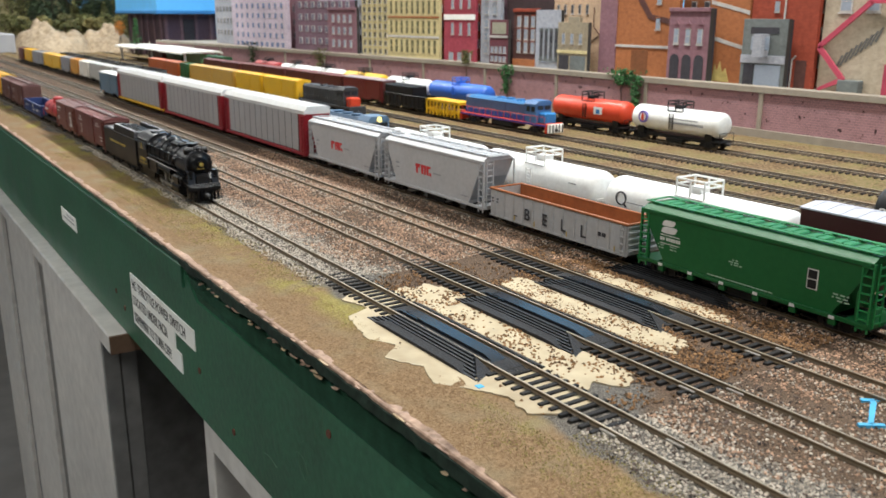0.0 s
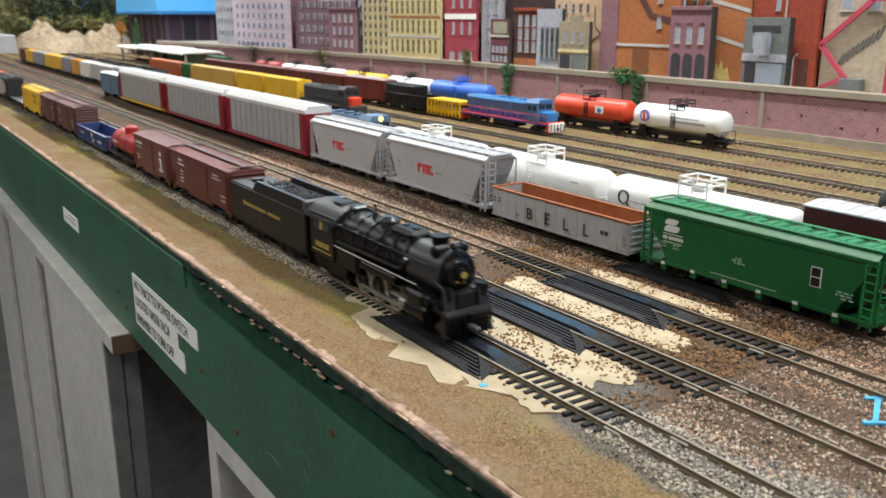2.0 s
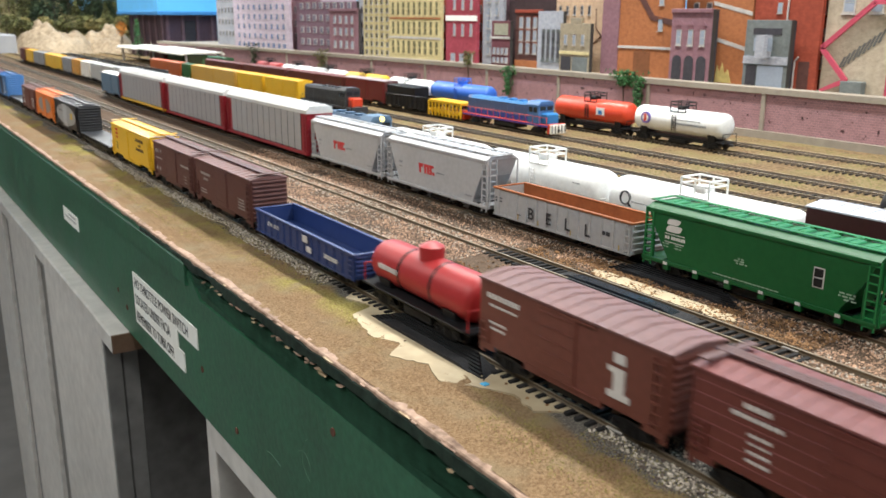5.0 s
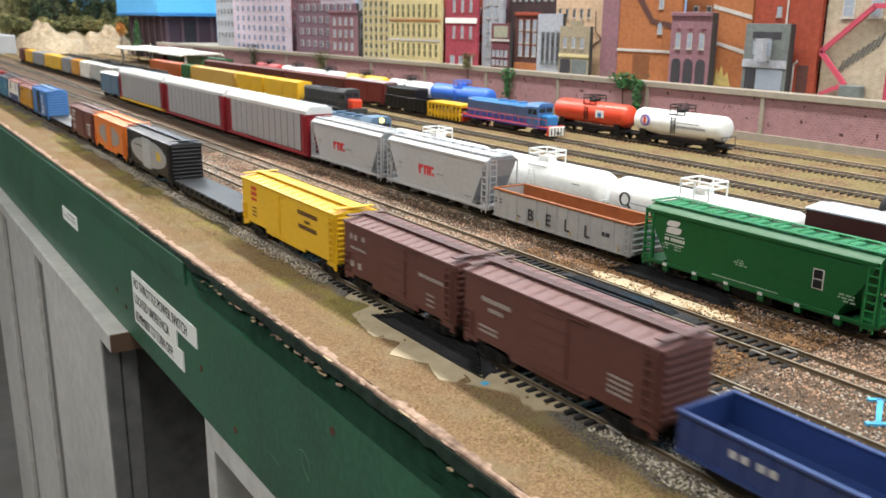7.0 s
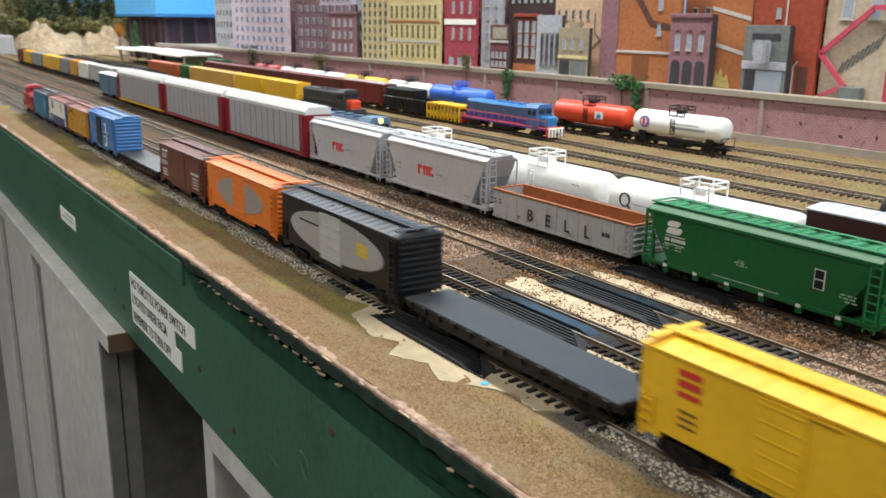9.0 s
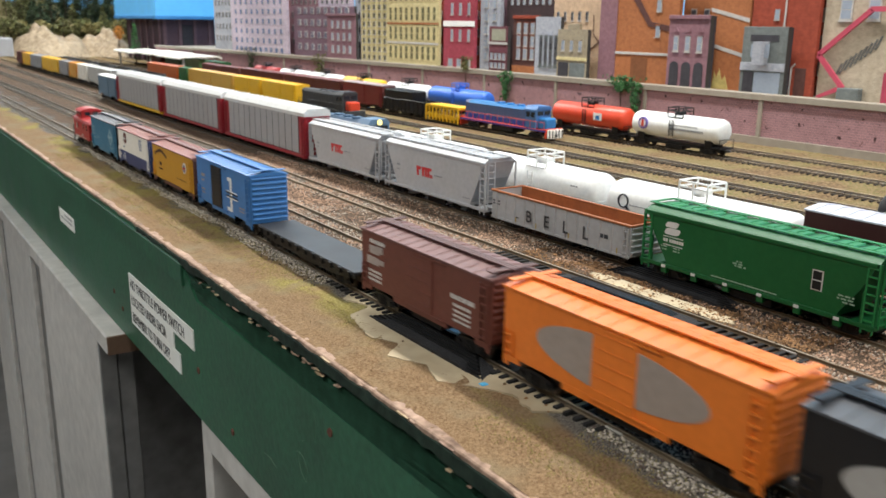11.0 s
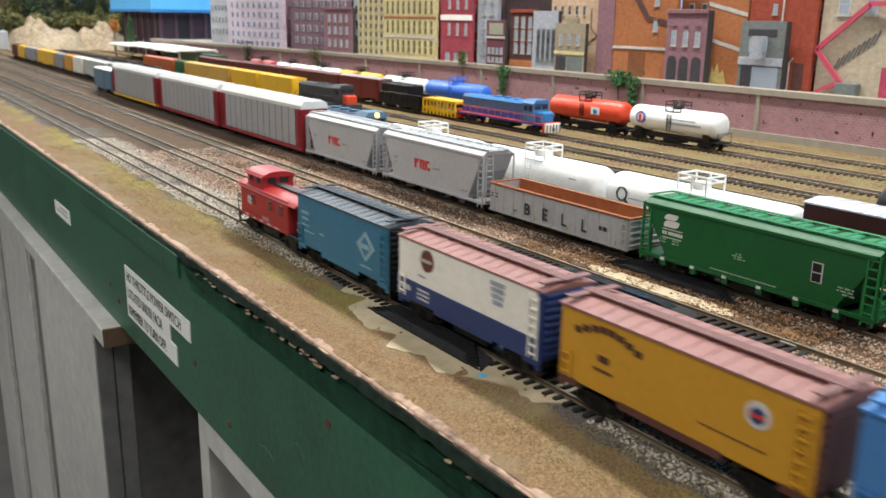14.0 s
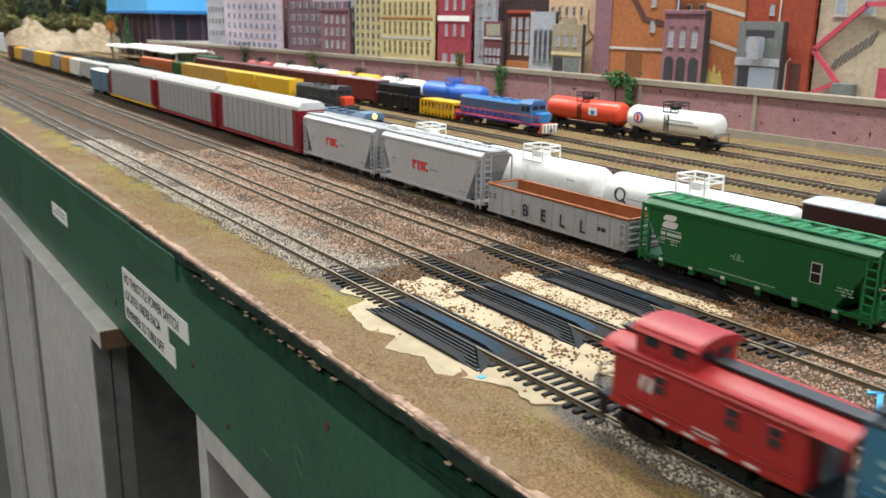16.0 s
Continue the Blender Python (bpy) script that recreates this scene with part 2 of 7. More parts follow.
def smooth_noise(xs, ys, scale, seed):
    rng = np.random.RandomState(seed)
    t = rng.rand(257, 257)
    u, w = (xs * scale) % 256, (ys * scale) % 256
    i, j = u.astype(int), w.astype(int)
    a, b = u - i, w - j
    a, b = a * a * (3 - 2 * a), b * b * (3 - 2 * b)
    return (t[i, j] * (1 - a) + t[i + 1, j] * a) * (1 - b) + (t[i, j + 1] * (1 - a) + t[i + 1, j + 1] * a) * b


def height(xs, ys):
    h = 0.0011 * (smooth_noise(xs + 3, ys + 9, 220, 1) - 0.5) + 0.0012 * (smooth_noise(xs + 3, ys + 9, 45, 2) - 0.5) + 0.0016 * (smooth_noise(xs + 3, ys + 9, 12, 3) - 0.5)
    d = np.min([np.abs(xs - t) for t in TRACKS], axis=0)
    near = np.clip((0.021 - d) / 0.006, 0, 1)
    bare = np.clip((ys + 0.262) / 0.02, 0, 1) * np.clip((0.012 - ys) / 0.03, 0, 1) * (xs < 0.16) * np.clip((xs + 0.035) / 0.015, 0, 1)
    h = h * (1 - near * 0.6) + near * 0.0012
    return h * (1 - bare) + bare * (-0.0003 + h * 0.25)


def ground_sheet():
    xs = np.concatenate([np.arange(X0, 0.26, 0.0025), np.arange(0.26, X1, 0.012), [X1]])
    ys = np.concatenate([np.arange(Y0, -0.5, 0.2), np.arange(-0.5, 0.5, 0.0028), np.arange(0.5, 1.6, 0.008), np.arange(1.6, Y1, 0.06), [Y1]])
    gx, gy = np.meshgrid(xs, ys, indexing="ij")
    gz = height(gx.ravel(), gy.ravel())
    vs = np.stack([gx.ravel(), gy.ravel(), gz], 1)
    n, k = len(xs), len(ys)
    i, j = np.meshgrid(np.arange(n - 1), np.arange(k - 1), indexing="ij")
    a = (i * k + j).ravel()
    fs = np.stack([a, a + k, a + k + 1, a + 1], 1)
    me = bpy.data.meshes.new("ground")
    me.from_pydata(vs.tolist(), [], fs.tolist())
    me.polygons.foreach_set("use_smooth", [True] * len(me.polygons))
    return me


def ground_material():
    m = bpy.data.materials.new("scenic_ground")
    m.use_nodes = True
    N, L = m.node_tree.nodes, m.node_tree.links
    b = N["Principled BSDF"]
    b.inputs["Roughness"].default_value = 0.95
    b.inputs["Specular IOR Level"].default_value = 0.15
    pos = N.new("ShaderNodeTexCoord").outputs["Object"]
    sep = N.new("ShaderNodeSeparateXYZ")
    L.new(pos, sep.inputs[0])

    def noise_tex(scale, detail=4):
        n = N.new("ShaderNodeTexNoise")
        n.inputs["Scale"].default_value, n.inputs["Detail"].default_value = scale, detail
        L.new(pos, n.inputs["Vector"])
        return n.outputs["Fac"]

    def math_node(op, a, c):
        n = N.new("ShaderNodeMath")
        n.operation = op
        for k, w in enumerate((a, c)):
            if isinstance(w, (int, float)):
                n.inputs[k].default_value = w
            else:
                L.new(w, n.inputs[k])
        return n.outputs[0]

    def step(v, lo, hi):
        n = N.new("ShaderNodeMapRange")
        n.interpolation_type = "SMOOTHSTEP"
        n.inputs["From Min"].default_value, n.inputs["From Max"].default_value = lo, hi
        L.new(v, n.inputs["Value"])
        return n.outputs[0]

    def blend(f, a, c):
        n = N.new("ShaderNodeMix")
        n.data_type = "RGBA"
        L.new(f, n.inputs[0])
        for k, w in ((6, a), (7, c)):
            if isinstance(w, tuple):
                n.inputs[k].default_value = (*w, 1)
            else:
                L.new(w, n.inputs[k])
        return n.outputs[2]

    wob = math_node("MULTIPLY", math_node("SUBTRACT", noise_tex(22), 0.5), 0.05)
    x = math_node("ADD", sep.outputs[0], wob)
    fine, mid, wide = noise_tex(1500, 2), noise_tex(300), noise_tex(14)
    sand = noise_tex(700, 6)
    dirt = blend(step(sand, 0.30, 0.70), (0.135, 0.080, 0.040), (0.27, 0.178, 0.098))
    dirt = blend(step(noise_tex(25), 0.45, 0.75), dirt, (0.21, 0.165, 0.10))
    grass = blend(step(sand, 0.35, 0.65), (0.17, 0.14, 0.035), (0.30, 0.25, 0.085))
    edge = blend(math_node("MULTIPLY", step(x, -0.052, -0.030), step(math_node("ADD", noise_tex(9), math_node("MULTIPLY", noise_tex(70), 0.4)), 0.60, 0.80)), dirt, grass)
    grey = blend(step(fine, 0.35, 0.65), (0.035, 0.030, 0.026), (0.20, 0.18, 0.155))
    red = blend(step(fine, 0.35, 0.65), (0.032, 0.021, 0.015), (0.17, 0.115, 0.078))
    stripe = blend(step(noise_tex(18), 0.4, 0.6), (0.075, 0.042, 0.02), (0.115, 0.105, 0.035))
    olive = blend(step(mid, 0.35, 0.65), stripe, (0.23, 0.155, 0.085))
    col = blend(step(x, -0.024, -0.016), edge, grey)
    col = blend(step(math_node("ADD", x, math_node("MULTIPLY", math_node("SUBTRACT", wide, 0.5), 0.12)), 0.02, 0.036), col, red)
    col = blend(step(x, 0.22, 0.30), col, olive)
    L.new(col, b.inputs["Base Color"])
    bp = N.new("ShaderNodeBump")
    bp.inputs["Strength"].default_value, bp.inputs["Distance"].default_value = 0.7, 0.0008
    L.new(fine, bp.inputs["Height"]), L.new(bp.outputs[0], b.inputs["Normal"])
    return m


me = ground_sheet()
me.materials.append(ground_material())
tagged(new("ground", me), "sceniced layout top with ballast, dirt and grass", "ground", "", "structure")


def pebbles(name, label, n, material, xr, yr, size, seed, keep, lift=0.0):
    """Loose grains as one object: squashed octahedra scattered on the ground."""
    rng = np.random.RandomState(seed)
    xs, ys = rng.uniform(*xr, n), rng.uniform(*yr, n)
    k = keep(xs, ys, rng)
    xs, ys = xs[k], ys[k]
    n = len(xs)
    s = rng.uniform(size[0], size[1], n) * rng.uniform(0.6, 1, n)
    z = height(xs, ys) + lift
    base = np.array([(1, 0, 0), (0, 1, 0), (-1, 0, 0), (0, -1, 0), (0, 0, 0.8), (0, 0, -0.8)])
    a = rng.uniform(0, 6.28, n)
    ca, sa = np.cos(a), np.sin(a)
    p = base[None] * s[:, None, None] * rng.uniform(0.6, 1.2, (n, 6, 1))
    q = np.empty_like(p)
    q[..., 0] = p[..., 0] * ca[:, None] - p[..., 1] * sa[:, None]
    q[..., 1] = p[..., 0] * sa[:, None] + p[..., 1] * ca[:, None]
    q[..., 2] = p[..., 2]
    q += np.stack([xs, ys, z + s * 0.3], 1)[:, None]
    tri = np.array([(0, 1, 4), (1, 2, 4), (2, 3, 4), (3, 0, 4), (1, 0, 5), (2, 1, 5), (3, 2, 5), (0, 3, 5)])
    fs = (np.arange(n)[:, None, None] * 6 + tri[None]).reshape(-1, 3)
    me = bpy.data.meshes.new(name)
    me.from_pydata(q.reshape(-1, 3).tolist(), [], fs.tolist())
    me.materials.append(material)
    return tagged(new(name, me), label, "ballast", "", "stuff")


def off_rails(xs, gap=0.0012):
    d = np.min([np.abs(np.abs(xs - t) - 0.0086) for t in TRACKS], axis=0)
    return d > gap


def on_bare(xs, ys):
    w = 0.010 * (smooth_noise(xs + 5, ys + 7, 60, 8) - 0.5)
    return (ys > -0.252 + w) & (ys < 0.005 + w) & (xs > -0.03) & (xs < 0.158)


GREYSTONE = mat("grey_ballast", (0.44, 0.385, 0.32), 0.9, 0, 0.2, 900, 0.2, island=0.5)
REDSTONE = mat("brown_ballast", (0.36, 0.225, 0.15), 0.9, 0, 0.3, 900, 0.2, island=0.6)
DARKSTONE = mat("dark_ballast", (0.075, 0.052, 0.042), 0.85, 0, 0.3, 900, 0.2, island=0.6)
SANDSTONE = mat("rust_brown_grains", (0.19, 0.10, 0.042), 0.9, 0, 0.3, 900, 0.2, island=0.7)
pebbles("grey_ballast", "loose grey ballast grains along the front track", 46000, GREYSTONE, (-0.03, 0.040), (-0.5, 0.75), (0.0005, 0.0012), 11,
        lambda x, y, r: off_rails(x) & ~on_bare(x, y) & (np.abs(x) < 0.040 - 0.014 * r.rand(len(x))) & (x > -0.026 + 0.012 * smooth_noise(x + 5, y + 9, 30, 5)))
pebbles("brown_ballast", "loose red-brown ballast grains between the tracks", 76000, REDSTONE, (0.02, 0.235), (-0.52, 0.6), (0.0006, 0.0013), 12,
        lambda x, y, r: off_rails(x) & ~on_bare(x, y) & (r.rand(len(x)) < (0.25 + 0.75 * (smooth_noise(x + 5, y + 9, 25, 6) > 0.4))))
pebbles("dark_ballast", "dark brown ballast grains mixed into the ballast", 26000, DARKSTONE, (-0.024, 0.235), (-0.52, 0.6), (0.0006, 0.0013), 17,
        lambda x, y, r: off_rails(x) & ~on_bare(x, y) & (r.rand(len(x)) < (0.35 + 0.65 * (smooth_noise(x + 5, y + 9, 18, 9) > 0.5))))
pebbles("pale_ballast", "pale grey ballast mixed between the rails", 40000, GREYSTONE, (0.02, 0.235), (-0.52, 0.6), (0.0005, 0.0012), 14,
        lambda x, y, r: off_rails(x) & ~on_bare(x, y) & ((np.min([np.abs(x - t) for t in TRACKS], axis=0) < 0.024 * r.rand(len(x)) ** 0.5 + 0.004) | ((smooth_noise(x + 5, y + 9, 14, 31) > 0.62) & (x < 0.12))))
pebbles("rust_grains", "rust-brown grains scattered over bare wood", 34000, SANDSTONE, (-0.03, 0.180), (-0.25, 0.0), (0.0007, 0.0016), 13,
        lambda x, y, r: off_rails(x, 0.002) & (np.min([np.abs(x - t) for t in TRACKS], axis=0) > 0.014) & (r.rand(len(x)) < np.where(x < 0.012, 0.008, np.where(x < 0.06, 0.30, np.where(x < 0.13, 0.62, 1.0))) * np.clip(smooth_noise(x + 5, y + 9, 70, 7) * 2.2 - 0.45, 0.08, 1)), 0.0005)

SAND = mat("sandy_soil_grains", (0.225, 0.148, 0.078), 0.95, 0, 0.25, 900, 0.1, island=0.45)
TURF = mat("olive_turf_grains", (0.22, 0.185, 0.05), 0.95, 0, 0.3, 900, 0.1, island=0.45)
pebbles("soil_grains", "sandy soil grains along the layout edge", 26000, SAND, (-0.066, -0.016), (-0.5, 0.45), (0.0002, 0.00042), 15, lambda x, y, r: off_rails(x) & ~on_bare(x, y))
pebbles("turf_grains", "olive turf crumbs along the ballast edge", 26000, TURF, (-0.058, -0.012), (-0.5, 0.9), (0.0003, 0.0006), 16,
        lambda x, y, r: off_rails(x) & ~on_bare(x, y) & (smooth_noise(x + 5, y + 9, 16, 21) + 0.35 * (smooth_noise(x + 5, y + 9, 90, 22) - 0.5) > 0.62 - 0.22 * np.clip((x + 0.055) / 0.03, 0, 1) + 0.25 * ((y > -0.20) & (y < 0.0)) - 0.17 * (y < -0.20)))
# bare wood showing round the rerailers
BARE = mat("bare_tan_wood", (0.31, 0.245, 0.155), 0.85, 0, 0.15, 60, 0.3, col2=(0.50, 0.415, 0.275))


def bare_patch(x0, x1, y0, y1, seed):
    rng = random.Random(seed)
    poly = []
    for k in range(64):
        a = 6.28319 * k / 64
        cx, sy = math.cos(a), math.sin(a)
        q = max(abs(cx), abs(sy)) ** 0.75
        r = 0.97 + 0.13 * (noise.noise((cx * 1.7 + seed, sy * 1.7, seed * 3.1)) + 0.5 * noise.noise((cx * 5, sy * 5 + seed, 1.7)) + 0.3 * noise.noise((cx * 12, sy * 12 + seed, 4.7)))
        poly.append(((x0 + x1) / 2 + (x1 - x0) / 2 * cx / q * r, (y0 + y1) / 2 + (y1 - y0) / 2 * sy / q * min(r, 1.05)))
    g = G().prism(poly, 2, -0.0045, 0.0003 + 0.0001 * seed)
    return setting("bare_patch", g, BARE, "bare tan wood where the scenery was scraped off")


LOBES = [(-0.234, -0.012), (-0.226, -0.025), (-0.207, -0.021), (-0.189, -0.031), (-0.173, -0.043), (-0.152, -0.036), (-0.131, -0.047), (-0.118, -0.032), (-0.100, -0.041), (-0.062, -0.033), (-0.054, -0.014), (-0.030, -0.021), (-0.024, -0.012)]
edge = []
for k in range(141):
    y = -0.234 + 0.0015 * k
    x = float(np.interp(y, [q[0] for q in LOBES], [q[1] for q in LOBES]))
    edge.append((x + 0.0020 * noise.noise((y * 160, 2.0, 0)) + 0.0012 * noise.noise((y * 420, 7.0, 0)), y))
setting("bare_patch", G().prism(edge + [(0.0125, -0.024), (0.0125, -0.234)], 2, -0.0045, 0.0008), BARE, "bare cream wood beside the front rerailer")
bare_patch(0.0115, 0.052, -0.228, -0.028, 2)
bare_patch(0.084, 0.110, -0.212, -0.050, 3)
bare_patch(0.148, 0.164, -0.195, -0.070, 4)

# blue paint marks
BLUEMARK = paint("blue_chalk_paint", 0.06, 0.36, 0.62, 0.7)
g = G()
for (px, py), (qx, qy), w in (((0.1205, -0.3075), (0.0955, -0.3210), 0.0013), ((0.1158, -0.3036), (0.1252, -0.3106), 0.0012), ((0.0908, -0.3176), (0.1002, -0.3246), 0.0012)):
    l = math.hypot(qx - px, qy - py)
    nx, ny = -(qy - py) / l * w, (qx - px) / l * w
    g.prism([(px + nx, py + ny), (qx + nx * 0.7, qy + ny * 0.7), (qx - nx, qy - ny), (px - nx * 1.2, py - ny * 1.2)], 2, -0.001, 0.0022)
setting("blue_mark", g, BLUEMARK, "bright blue painted mark on the ballast")
setting("blue_mark", G().box(-0.028, -0.024, -0.191, -0.187, 0.0, 0.0012, 0.0004), BLUEMARK, "small bright blue paint spot beside the rerailer")

# ---- track ----
tie_mesh = G().box(-0.015, 0.015, -0.0014, 0.0014, -0.001, 0.0018, 0.0003).mesh("tie", TIE)
tie_old = G().box(-0.0145, 0.0145, -0.0013, 0.0013, -0.001, 0.0008, 0.0003).mesh("tie", TIE_OLD)
OLIVE_TIE = mat("dark_brown_tie", (0.035, 0.025, 0.018), 0.85, 0, 0.3, 300, 0.4, island=0.4)
for n, tx in enumerate(TRACKS):
    tr = tagged(thing("track", "weathered model railway track in ballast" if n < 4 else "rust-brown yard track on dark ties", "track", (tx, 0, 0), "yard tracks"), kind="structure")
    for s in (-1, 1):
        prof = [(s * 0.0086 - 0.0013, 0.0016), (s * 0.0086 + 0.0013, 0.0016), (s * 0.0086 + 0.0004, 0.0022), (s * 0.0086 + 0.00055, 0.0036), (s * 0.0086 - 0.00055, 0.0036), (s * 0.0086 - 0.0004, 0.0022)]
        r = part("rail", G().prism(prof, 1, Y0, 5.0), RAIL, tr)
        part("rail_head", G().box(s * 0.0086 - 0.00055, s * 0.0086 + 0.00055, Y0, 5.0, 0.0034, RT, 0.00015), RAILTOP, r, "worn shiny rail head")
    lo, hi = (-0.36, 0.36) if n < 3 else (-0.3, 0.1) if n == 3 else (0, 0)
    y = lo
    while y < hi:
        o = part("tie", tie_mesh if -0.262 < y < 0.02 else tie_old, None, tr)
        o.location = (random.uniform(-0.0004, 0.0004), y, random.uniform(-0.0001, 0.0001))
        y += 0.0069
    g = G()
    y = -1.0
    while y < 3.2:
        if not lo <= y < hi:
            g.box(-0.015, 0.015, y - 0.0014, y + 0.0014, -0.001, 0.0017 if n < 4 else 0.0027)
        y += 0.0069 if n < 5 else 0.0085
    tagged(part("ties", g, OLIVE_TIE if n > 3 else TIE_OLD, tr), kind="stuff")
    if n < 3:
        for k, (jx, jy) in enumerate(((-0.0086, -0.262 + 0.012 * n), (0.0086, -0.285 + 0.02 * n))):
            part("rail_joiner", G().box(jx - 0.0017, jx + 0.0017, jy - 0.005, jy + 0.005, 0.0015, 0.0028, 0.0004), mat("joiner_metal", (0.32, 0.30, 0.27), 0.5, 0.7), tr, "bright metal rail joiner")

# rerailers
GRIT = mat("pebbled_black_plastic", (0.016, 0.016, 0.018), 0.75, 0, 0.5, 900, 0.9, spec=0.25)
RERAIL = mat("black_ribbed_plastic", (0.007, 0.007, 0.008), 0.55, 0, 0.25, 200, 0.1, spec=0.3)
GLOSS = mat("glossy_blue_black_plastic", (0.012, 0.015, 0.021), 0.22, 0, 0.2, 120, 0.05, spec=0.35)
for n in range(4):
    y0, y1 = -0.192, -0.066
    rr = thing("rerailer", "black ribbed plastic rerailer ramp across the track", "rerailer", (TRACKS[n], 0, 0), "rerailer ramps")
    for s in (-1, 1):
        if s == 1:
            g = G().prism([(0.0106, -0.001), (0.0185, -0.001), (0.0175, 0.0008), (0.0106, 0.0038)], 1, y0 + 0.004, y1)
            part("outer_ramp", g, RERAIL, rr)
            continue
        ramp = part("outer_ramp", G().prism([(y0 + 0.004, -0.002), (y1, -0.002), (y1 - 0.020, 0.0026), (y0 + 0.028, 0.0026)], 0, -0.0245, -0.0104), GRIT, rr, "ribbed outer ramp with tapered end")
        for k in range(7):
            xa = -0.0100 - k * 0.0021
            h = 0.0050 - k * 0.00062
            near, far = y0 + 0.030 - 0.0034 * k, y1 - 0.020 + 0.0026 * k
            g = G().prism([(near - 0.0015, -0.001), (far + 0.016 - 0.0022 * k, -0.001), (far, h), (near, h)], 0, xa - 0.0014, xa)
            g.prism([(near, -0.001), (far + 0.014 - 0.0022 * k, -0.001), (far - 0.001, h - 0.0011), (near + 0.001, h - 0.0011)], 0, xa - 0.0023, xa - 0.0012)
            part("ramp_rib", g, RERAIL, ramp)
        g = G().add([(-0.0104, y0 + 0.0285, 0.0046), (-0.0245, y0 + 0.0066, 0.0008), (-0.0225, y0 + 0.0015, -0.001), (-0.0104, y0 + 0.006, -0.001), (-0.0104, y0 + 0.0285, -0.001), (-0.0245, y0 + 0.0066, -0.001)],
                    [(0, 1, 2, 3), (0, 4, 5, 1), (0, 3, 4), (1, 5, 2), (2, 5, 4, 3)])
        part("end_slope", g, GRIT, ramp, "pebbled sloping end of the ramp")
    g = G().prism([(y0 + 0.012, 0.0), (y1 - 0.004, 0.0), (y1 - 0.016, 0.0040), (y0 + 0.03, 0.0040)], 0, -0.0036, 0.0046)
    g.prism([(y1 - 0.030, 0.0), (y1 + 0.004, 0.0), (y1 - 0.012, 0.0040), (y1 - 0.030, 0.0040)], 0, -0.0046, -0.0030)
    part("centre_ramp", g, GLOSS, rr, "smooth black centre ramp between the rails")
    part("bed", G().prism([(y0 + 0.006, 0.0004), (y0 + 0.012, 0.0021), (y1 - 0.002, 0.0021), (y1 + 0.003, 0.0004), (y1 + 0.003, -0.001), (y0 + 0.006, -0.001)], 0, -0.0074, 0.0074), GRIT, rr, "pebbled bed between the rails")

# ---- fascia and benchwork ----
fa = tagged(thing("fascia", "dark green painted fascia board with chipped top edge", "fascia", (0, 0, 0)), kind="structure")
part("board", G().prism([(-3.9, -0.126), (6.0, -0.126), (6.0, -0.0022), (0.131, -0.0022), (0.1305, -0.0085), (0.10, -0.0285), (-3.9, -0.0325)], 0, -0.075, -0.0655), FASCIA, fa)
part("torn_core", G().prism([(0.1305, -0.0085), (0.1305, -0.0022), (-3.9, -0.0022), (-3.9, -0.0324), (0.10, -0.0284)], 0, -0.0732, -0.0655), TORN, fa, "torn ply under dark green paint")
rng = random.Random(4)
vs, fs = [], []
n = 900
for k in range(n + 1):
    y = -0.62 + 3.0 * k / n
    c1, c2 = noise.noise((y * 60, 1.0, 0)), noise.noise((y * 190, 5.0, 0))
    top = 0.0004 + 0.0004 * c1 + 0.0003 * c2
    out = -0.0757 + 0.0004 * noise.noise((y * 45, 9.0, 0)) + 0.0003 * noise.noise((y * 200, 3.0, 0))
    back = -0.0708 + 0.0030 * noise.noise((y * 35, 2.0, 0)) + 0.0012 * c2
    drop = -0.0022 + 0.0016 * noise.noise((y * 50, 7.0, 0)) + 0.0008 * c2
    vs += [(out, y, drop), (out + 0.0001, y, top - 0.0006), (out + 0.0008, y, top), (back, y, top - 0.0001), (back + 0.0006, y, -0.003)]
for k in range(n):
    for q in range(4):
        a0 = k * 5 + q
        fs.append((a0, a0 + 1, a0 + 6, a0 + 5))
g = G().add(vs, fs)
part("chipped_edge", g, RAWWOOD, fa, "chipped raw wood edge with flaking paint")
# long torn strands of ply along the upper face
for k in range(30):
    z = -0.0072 - 0.0235 * (k + rng.uniform(-0.3, 0.3)) / 29
    y1 = min(0.128, 0.128 - 0.006 * (k % 5) - 0.012 * max(0, k - 18) + rng.uniform(-0.05, 0.01))
    y0 = -0.62 if k % 3 else y1 - rng.uniform(0.12, 0.4)
    n = max(20, int((y1 - y0) / 0.006))
    vs, fs = [], []
    for i in range(n + 1):
        y = y0 + (y1 - y0) * i / n
        fade = min(1.0, (n - i) / (n * 0.25) + 0.05, i / 6 + 0.1 if k % 3 == 0 else 1.0)
        zz = z + 0.0006 * noise.noise((y * 14, k * 3.0, 0)) + 0.0003 * noise.noise((y * 70, k * 3.0, 5))
        h = (0.0004 + 0.0003 * abs(noise.noise((y * 9, k * 5.0, 8)))) * fade
        out = (0.0008 + 0.0008 * noise.noise((y * 7, k * 2.0, 4)) + 0.0004 * noise.noise((y * 80, k, 4))) * fade
        vs += [(-0.0730, y, zz + h), (-0.0742 - max(0.0001, out), y, zz + 0.5 * h), (-0.0730, y, zz - h)]
    for i in range(n):
        for q in range(2):
            a0 = i * 3 + q
            fs.append((a0, a0 + 3, a0 + 4, a0 + 1))
    part("torn_ply", G().add(vs, fs), TORN, fa, "splintered plywood grain under green paint")
